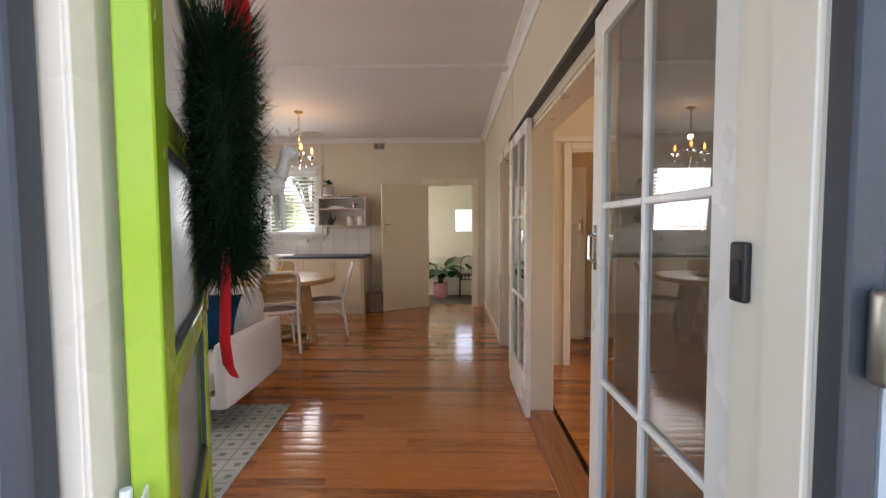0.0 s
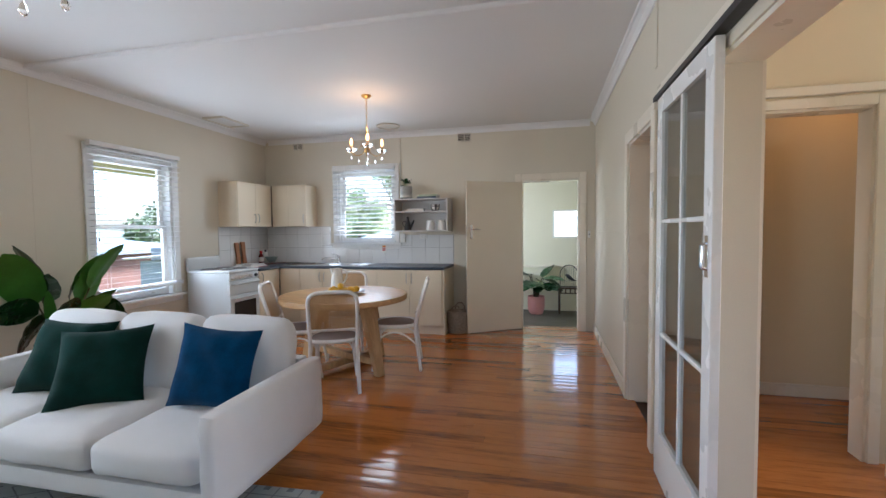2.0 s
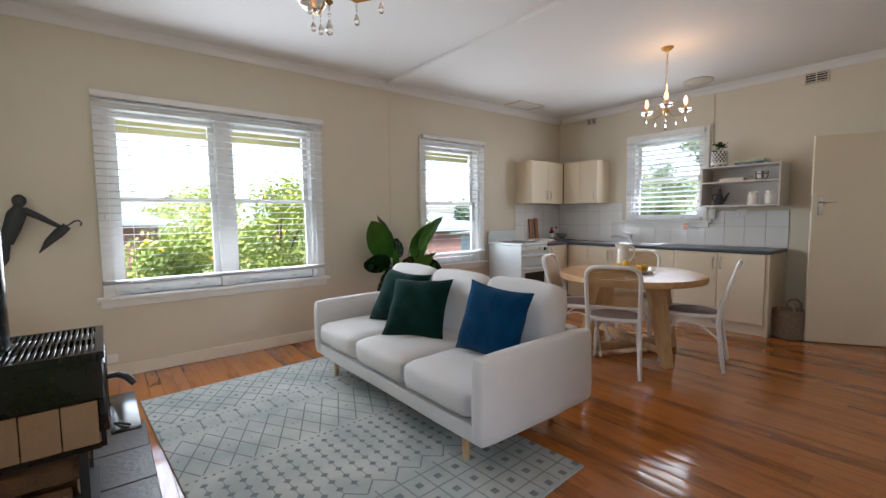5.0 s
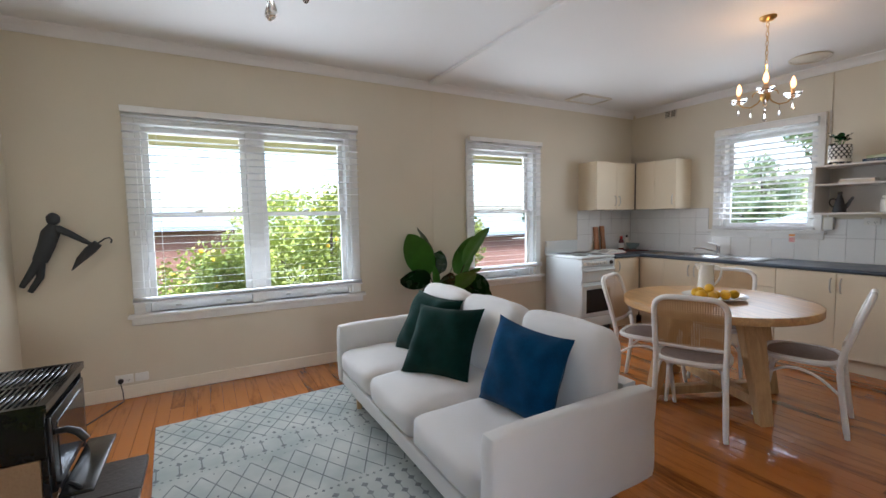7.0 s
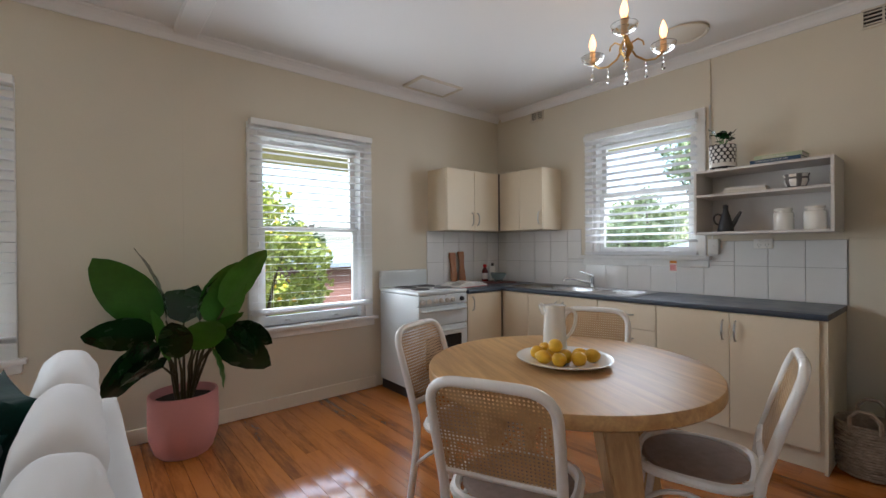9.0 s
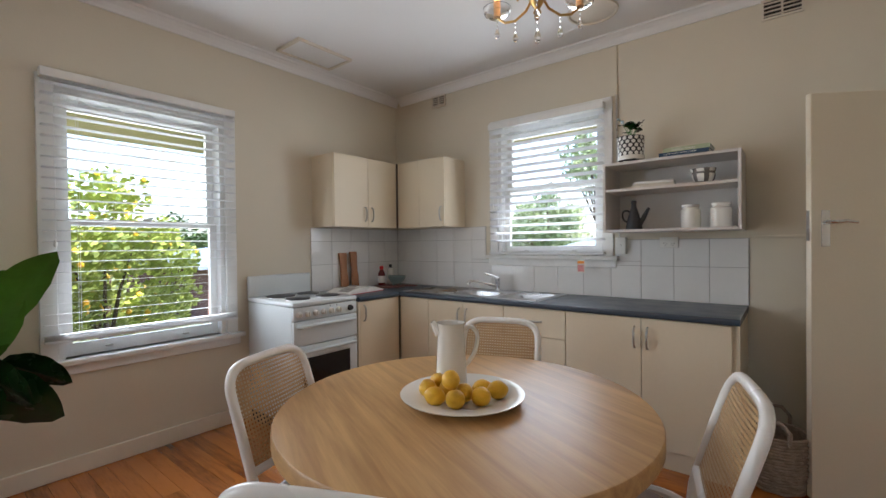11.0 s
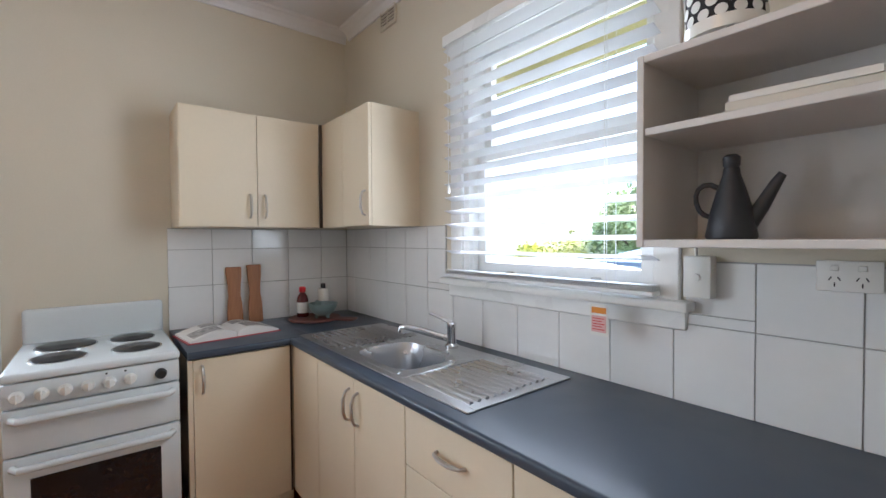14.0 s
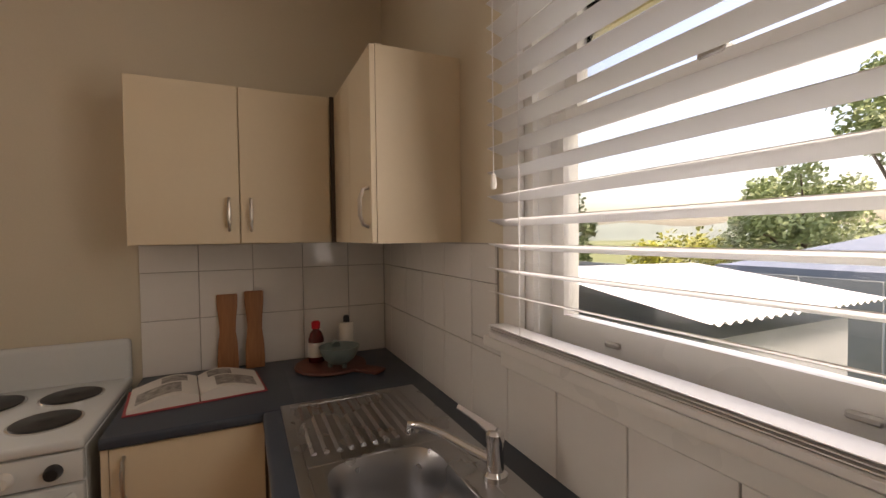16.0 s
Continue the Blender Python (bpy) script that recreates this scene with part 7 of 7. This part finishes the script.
# ---- outdoors ----
GZ = -0.9
structure("ground", bx(-260, -120, GZ - 0.3, 260, 420, GZ), GRASS, "green lawn and open ground round the house", "ground")
structure("eave_west", joined(bx(XL - 0.80, YF - 1.0, 2.33, XL - 0.16, YB + 0.8, 2.36), bx(XL - 0.83, YF - 1.0, 2.13, XL - 0.80, YB + 0.8, 2.40)), EAVEM, "yellow-cream painted eave lining and fascia", "eave")
structure("eave_north", joined(bx(XL - 0.8, YB + 0.16, 2.46, -1.6, YB + 0.72, 2.49), bx(XL - 0.8, YB + 0.72, 2.34, -1.6, YB + 0.75, 2.52)), EAVEM, "yellow-cream painted eave lining and fascia", "eave")
structure("roof", bx(XL - 0.84, YF - 1.0, CEIL + 0.2, 4.5, YB + 0.76, CEIL + 0.3), ROOFGREY, "grey sheet roof over the house", "roof")
# Unseen slab made oversize so its grey bounces neutral light into the entrance.
structure("porch_bounce_slab", bx(-6.5, -7.5, -0.15, 5.4, 1.05, -0.06), mat("grey_concrete", (0.30, 0.28, 0.255), 0.8, vary=0.12, bump=0.3), "grey concrete porch slab widened out of view to bounce light", "porch")


def tree(label, at, height, radius, leaf_mat, count, size, seed, trunk=0.07, flat=0.8, clumps=26, name="tree"):
    t = thing(name, label, "tree", at)
    rng = random.Random(seed)
    fork = height * 0.35
    part("trunk", tube([(0, 0, 0), (0.03, 0.02, fork * 0.5), (0.0, 0.03, fork), (0.05, 0, height * 0.72)], [trunk, trunk * 0.8, trunk * 0.6, trunk * 0.2], 9), BARK, t)
    cents = []
    for k in range(clumps):
        while True:
            p = Vector((rng.uniform(-1, 1), rng.uniform(-1, 1), rng.uniform(-0.9, 1)))
            if 0.25 < p.length < 1:
                break
        p = Vector((p.x * radius, p.y * radius, height - radius * flat + p.z * radius * flat))
        cents.append((p, radius * rng.uniform(0.2, 0.42)))
    for k in range(min(7, clumps)):
        p = cents[k][0]
        part("limb", tube([(0, 0.02, fork * rng.uniform(0.8, 1.2)), p * 0.55 + Vector((0, 0, fork * 0.5)), p], [trunk * 0.45, trunk * 0.28, trunk * 0.08], 6), BARK, t)
    verts, faces = [], []
    for i in range(count):
        c0, r = cents[rng.randrange(len(cents))]
        d = Vector((rng.gauss(0, 1), rng.gauss(0, 1), rng.gauss(0, 0.8))).normalized() * r * rng.random() ** 0.4
        p = c0 + d
        a = Vector((rng.gauss(0, 1), rng.gauss(0, 1), rng.gauss(0, 0.6))).normalized() * size * rng.uniform(0.6, 1.2)
        b = a.orthogonal().normalized() * size * 0.33
        k = len(verts)
        verts += [p - a * 0.5, p + b, p + a * 0.5, p - b]
        faces.append((k, k + 1, k + 2, k + 3))
    me = bpy.data.meshes.new("crown")
    me.from_pydata(verts, [], faces)
    me.materials.append(leaf_mat)
    cr = new("crown", me)
    cr.parent = t
    return t, cents


def fruit(t, cents, n, seed, r=0.035):
    rng = random.Random(seed)
    bms = []
    for k in range(n):
        c0, cr = cents[rng.randrange(len(cents))]
        p = c0 + Vector((rng.gauss(0, 1), rng.gauss(0, 1), rng.gauss(0, 1))).normalized() * cr * 0.98
        bm = bmesh.new()
        bmesh.ops.create_icosphere(bm, subdivisions=1, radius=r)
        bms.append(moved(bm, Matrix.Translation(p)))
    o = part("fruit", joined(*bms), FRUIT, t, "ripe yellow fruit among the leaves")
    o["kind"] = "stuff"


t, cs = tree("leafy citrus tree close outside the windows", (-7.4, 4.35, GZ), 2.85, 1.25, FOLIAGE, 10000, 0.085, 1)
fruit(t, cs, 40, 1)
t, cs = tree("citrus tree full of yellow fruit outside the window", (-7.1, 6.05, GZ), 2.95, 1.1, FOLIAGE, 9000, 0.085, 2)
fruit(t, cs, 110, 2)
t, cs = tree("low bushy shrub outside the window", (-7.2, 2.75, GZ), 2.15, 1.05, FOLIAGE, 8000, 0.08, 3)
fruit(t, cs, 20, 3)
tree("dense dark green tree behind the sheds", (-8.7, 21.6, GZ), 4.2, 1.7, FOLIAGEM, 9000, 0.15, 4, 0.16)
tree("tall thin tree behind the sheds", (-6.5, 21.5, GZ), 6.6, 1.4, FOLIAGEM, 4500, 0.17, 5, 0.16)
tree("yellow-green garden bush beyond the shed", (-11.6, 20.3, GZ), 2.45, 1.6, FOLIAGEY, 4000, 0.16, 6, 0.1)
tree("dark round tree beyond the shed", (-10.4, 22.5, GZ), 2.5, 1.5, FOLIAGEM, 4500, 0.15, 7, 0.12)
tree("tree in the far garden", (-22, 24, GZ), 4.2, 2.6, FOLIAGE2, 3500, 0.3, 8, 0.15)
tree("tree in the far garden", (-30, 14, GZ), 4.6, 2.8, FOLIAGE2, 3500, 0.32, 9, 0.15)
tree("tree seen through the sunroom window", (2.6, 19.0, GZ), 2.1, 1.0, FOLIAGE, 1800, 0.2, 10, 0.12)
tree("tree in the neighbouring garden", (-24, 6.0, GZ), 3.6, 2.2, FOLIAGE, 3000, 0.25, 11, 0.12)


def house(label, x0, y0, x1, y1, eave, ridge, wall_mat, roof_mat, along="x", windows=()):
    h = thing("house", label, "house", ((x0 + x1) / 2, (y0 + y1) / 2, GZ))
    w, d, e, r = (x1 - x0) / 2, (y1 - y0) / 2, eave - GZ, ridge - GZ
    part("wall", bx(-w, -d, 0, w, d, e), wall_mat, h)
    bm = bmesh.new()
    o = 0.35
    base = [bm.verts.new(p) for p in ((-w - o, -d - o, e + 0.01), (w + o, -d - o, e + 0.01), (w + o, d + o, e + 0.01), (-w - o, d + o, e + 0.01))]
    if along == "x":
        top = [bm.verts.new((-w * 0.55, 0, r)), bm.verts.new((w * 0.55, 0, r))]
        fs = ((base[0], base[1], top[1], top[0]), (base[2], base[3], top[0], top[1]), (base[1], base[2], top[1]), (base[3], base[0], top[0]))
    else:
        top = [bm.verts.new((0, -d * 0.55, r)), bm.verts.new((0, d * 0.55, r))]
        fs = ((base[1], base[2], top[1], top[0]), (base[3], base[0], top[0], top[1]), (base[0], base[1], top[0]), (base[2], base[3], top[1]))
    for f in fs:
        bm.faces.new(f)
    bm.faces.new(list(reversed(base)))
    rf = part("roof", bm, roof_mat, h, smooth=False)
    part("gutter", joined(bx(-w - o - 0.06, -d - o - 0.06, e - 0.1, w + o + 0.06, -d - o, e + 0.03), bx(-w - o - 0.06, d + o, e - 0.1, w + o + 0.06, d + o + 0.06, e + 0.03), bx(w + o, -d - o, e - 0.1, w + o + 0.06, d + o, e + 0.03), bx(-w - o - 0.06, -d - o, e - 0.1, -w - o, d + o, e + 0.03)), roof_mat, h)
    for fx, a, b, za, zb in windows:
        wn_ = part("window", bx(w, a, za, w + 0.05, b, zb), WHITE, h)
        part("pane", bx(w + 0.05, a + 0.06, za + 0.06, w + 0.06, b - 0.06, zb - 0.06), BLACKGLASS, wn_)
    return h


house("red-brown clad neighbouring house with a blue-grey roof", -22, -4, -15, 3.3, 1.22, 1.85, REDBRICK, ROOFGREY, "y")
house("red-brown neighbouring house with a blue-grey roof", -22, 10.3, -14.5, 17, 0.75, 1.3, REDBRICK, ROOFGREY, "y")
house("grey-roofed house beyond the shed", -7.5, 16.8, -1.2, 21.5, 0.78, 1.45, BLUEGREY, ROOFGREY, "x")
sd = thing("garden_shed", "low shed with a white corrugated roof", "shed", (0, 0, GZ))
part("wall", bx(-9.2, 10.1, 0, -3.95, 12.1, 1.62), FENCEM, sd)
bm = bmesh.new()
rows, n = [], 84
for i in range(n + 1):
    y = 9.9 + 2.4 * i / n
    z = 0.016 * math.sin(i * math.pi / 2 + 0.4)
    rows.append([bm.verts.new((-9.5, y, 1.68 + z)), bm.verts.new((-5.5, y, 2.0 + z)), bm.verts.new((-3.75, y, 1.79 + z))])
for a, b in zip(rows, rows[1:]):
    for q in (0, 1):
        bm.faces.new((a[q], b[q], b[q + 1], a[q + 1]))
part("roof", bm, ROOFWHITE, sd, "white corrugated roof sheets")
fc = thing("garden_fence", "grey sheet fence along the garden", "fence", (0, 0, GZ))
for k in range(14):
    part("panel", bx(-13.5 + k * 0.9, 14.35, 0, -13.5 + k * 0.9 + 0.88, 14.38, 1.75, 0.004), FENCEM, fc)
bm = bmesh.new()
rows = []
for i in range(61):
    a = math.radians(-100 + 160 * i / 60)
    rr = 170
    h = 5 + 5 * noise.noise(Vector((i * 0.13, 2.2, 0))) + 3 * noise.noise(Vector((i * 0.55, 7.7, 0)))
    p = Vector((-math.sin(-a) * rr, math.cos(a) * rr, GZ))
    rows.append([bm.verts.new(p), bm.verts.new(p * 1.12 + Vector((0, 0, max(h, 3)))), bm.verts.new(p * 1.4 + Vector((0, 0, -1)))])
for a, b in zip(rows, rows[1:]):
    for q in (0, 1):
        bm.faces.new((a[q], b[q], b[q + 1], a[q + 1]))
structure("backdrop_hills", bm, HILL, "low wooded hills on the horizon", "hills", smooth=True)

# ---- wall tiles round the bench ----
TW, TWW, ZR = 0.208, 0.219, (0.9005, 1.137, 1.343, 1.46)
tile_wall_w = structure("tile_bed_west", bx(XL, 6.815, 0.9, XL + 0.003, YB, 1.461), GROUT, "white glazed tiles on the wall beside the stove", "tiles")
tile_wall_n = structure("tile_bed_north", joined(bx(XL + 0.003, YB - 0.003, 0.9, -3.06, YB, 1.461), bx(-3.06, YB - 0.003, 0.9, -1.93, YB, 1.168), bx(-1.93, YB - 0.003, 0.9, -1.127, YB, 1.322)), GROUT, "white glazed tiles behind the kitchen bench", "tiles")
shapes = {}


def tile(parent, m, w, h):
    key = (round(w, 3), round(h, 3))
    if key not in shapes:
        me = bpy.data.meshes.new("tile")
        b = bx(0, -0.008, 0, w - 0.003, 0, h - 0.003, 0.0012)
        b.to_mesh(me)
        b.free()
        me.materials.append(TILE)
        shapes[key] = me
    ob = new("tile", shapes[key])
    ob.parent = parent
    ob.matrix_basis = m


for za, zb in zip(ZR, ZR[1:]):
    for k in range(5):
        a, b = 6.814 + k * TWW, min(6.814 + (k + 1) * TWW, YB - 0.009)
        tile(tile_wall_w, pose(XL + 0.0015, a, za, 0, 0, 90), b - a, zb - za)
for k in range(15):
    b = -1.131 - k * TW
    a = max(b - TW, XL + 0.0115)
    if a < -1.93 < b:
        tile(tile_wall_n, pose(-1.93, YB - 0.0015, 1.168), b + 1.93, 1.322 - 1.168)
    if a < -3.06 < b:
        for za, zb in zip((1.168, ZR[2]), (ZR[2], ZR[3])):
            tile(tile_wall_n, pose(a, YB - 0.0015, za), -3.06 - a, zb - za)
    if b - a < 0.03:
        continue
    for za, zb in zip(ZR, ZR[1:]):
        lim = 1.461 if b < -3.05 else (1.168 if a < -1.94 and b > -3.2 else 1.322)
        if a < -3.06 < b:
            lim = 1.168
        top = min(zb, lim)
        if top - za > 0.02:
            tile(tile_wall_n, pose(a, YB - 0.0015, za), b - a, top - za)

# ---- floor boards, laid across the room ----
BW = 0.088
rng = random.Random(21)
boards = {}


def board(parent, x0, x1, y):
    key = round((x1 - x0) / 0.05)
    if key not in boards:
        me = bpy.data.meshes.new("floor_board")
        ln = key * 0.05
        b = bmesh.new()
        half, prof = ln / 2 - 0.0004, [(0.0007, -0.018), (0.0007, -0.0012)]
        prof += [(0.0012 + (BW - 0.0024) * q / 6, -0.0005 * (q / 3 - 1) ** 2) for q in range(7)] + [(BW - 0.0007, -0.0012), (BW - 0.0007, -0.018)]
        ends = [[b.verts.new((x, y, z)) for y, z in prof] for x in (-half, half)]
        for q in range(len(prof) - 1):
            b.faces.new((ends[0][q], ends[1][q], ends[1][q + 1], ends[0][q + 1]))
        b.faces.new(list(reversed(ends[1])))
        b.faces.new(ends[0])
        bmesh.ops.recalc_face_normals(b, faces=b.faces[:])
        b.to_mesh(me)
        b.free()
        me.materials.append(FLOORM)
        me.shade_smooth()
        me.set_sharp_from_angle(angle=radians(20))
        boards[key] = me
    ob = new("floor_board", boards[key])
    ob.parent = parent
    ob.matrix_basis = pose((x0 + x1) / 2, y, 0, rng.uniform(-0.4, 0.4), rng.uniform(-0.02, 0.02))


def lay(parent, xa, xb, ya, yb, lengths):
    y = ya
    while y < yb - 0.01:
        x = xa
        first = True
        while x < xb - 0.01:
            ln = round(rng.uniform(*lengths) * (rng.uniform(0.4, 1) if first else 1) / 0.05) * 0.05
            if xb - x - ln < 0.6:
                ln = xb - x
            board(parent, x, x + ln, y)
            x += ln
            first = False
        y += BW


lay(floor, -4.20, 0.85, 1.13, 7.93, (0.8, 2.4))
lay(hall_floor, 1.0, 4.2, 1.23, 5.9, (2.0, 3.6))
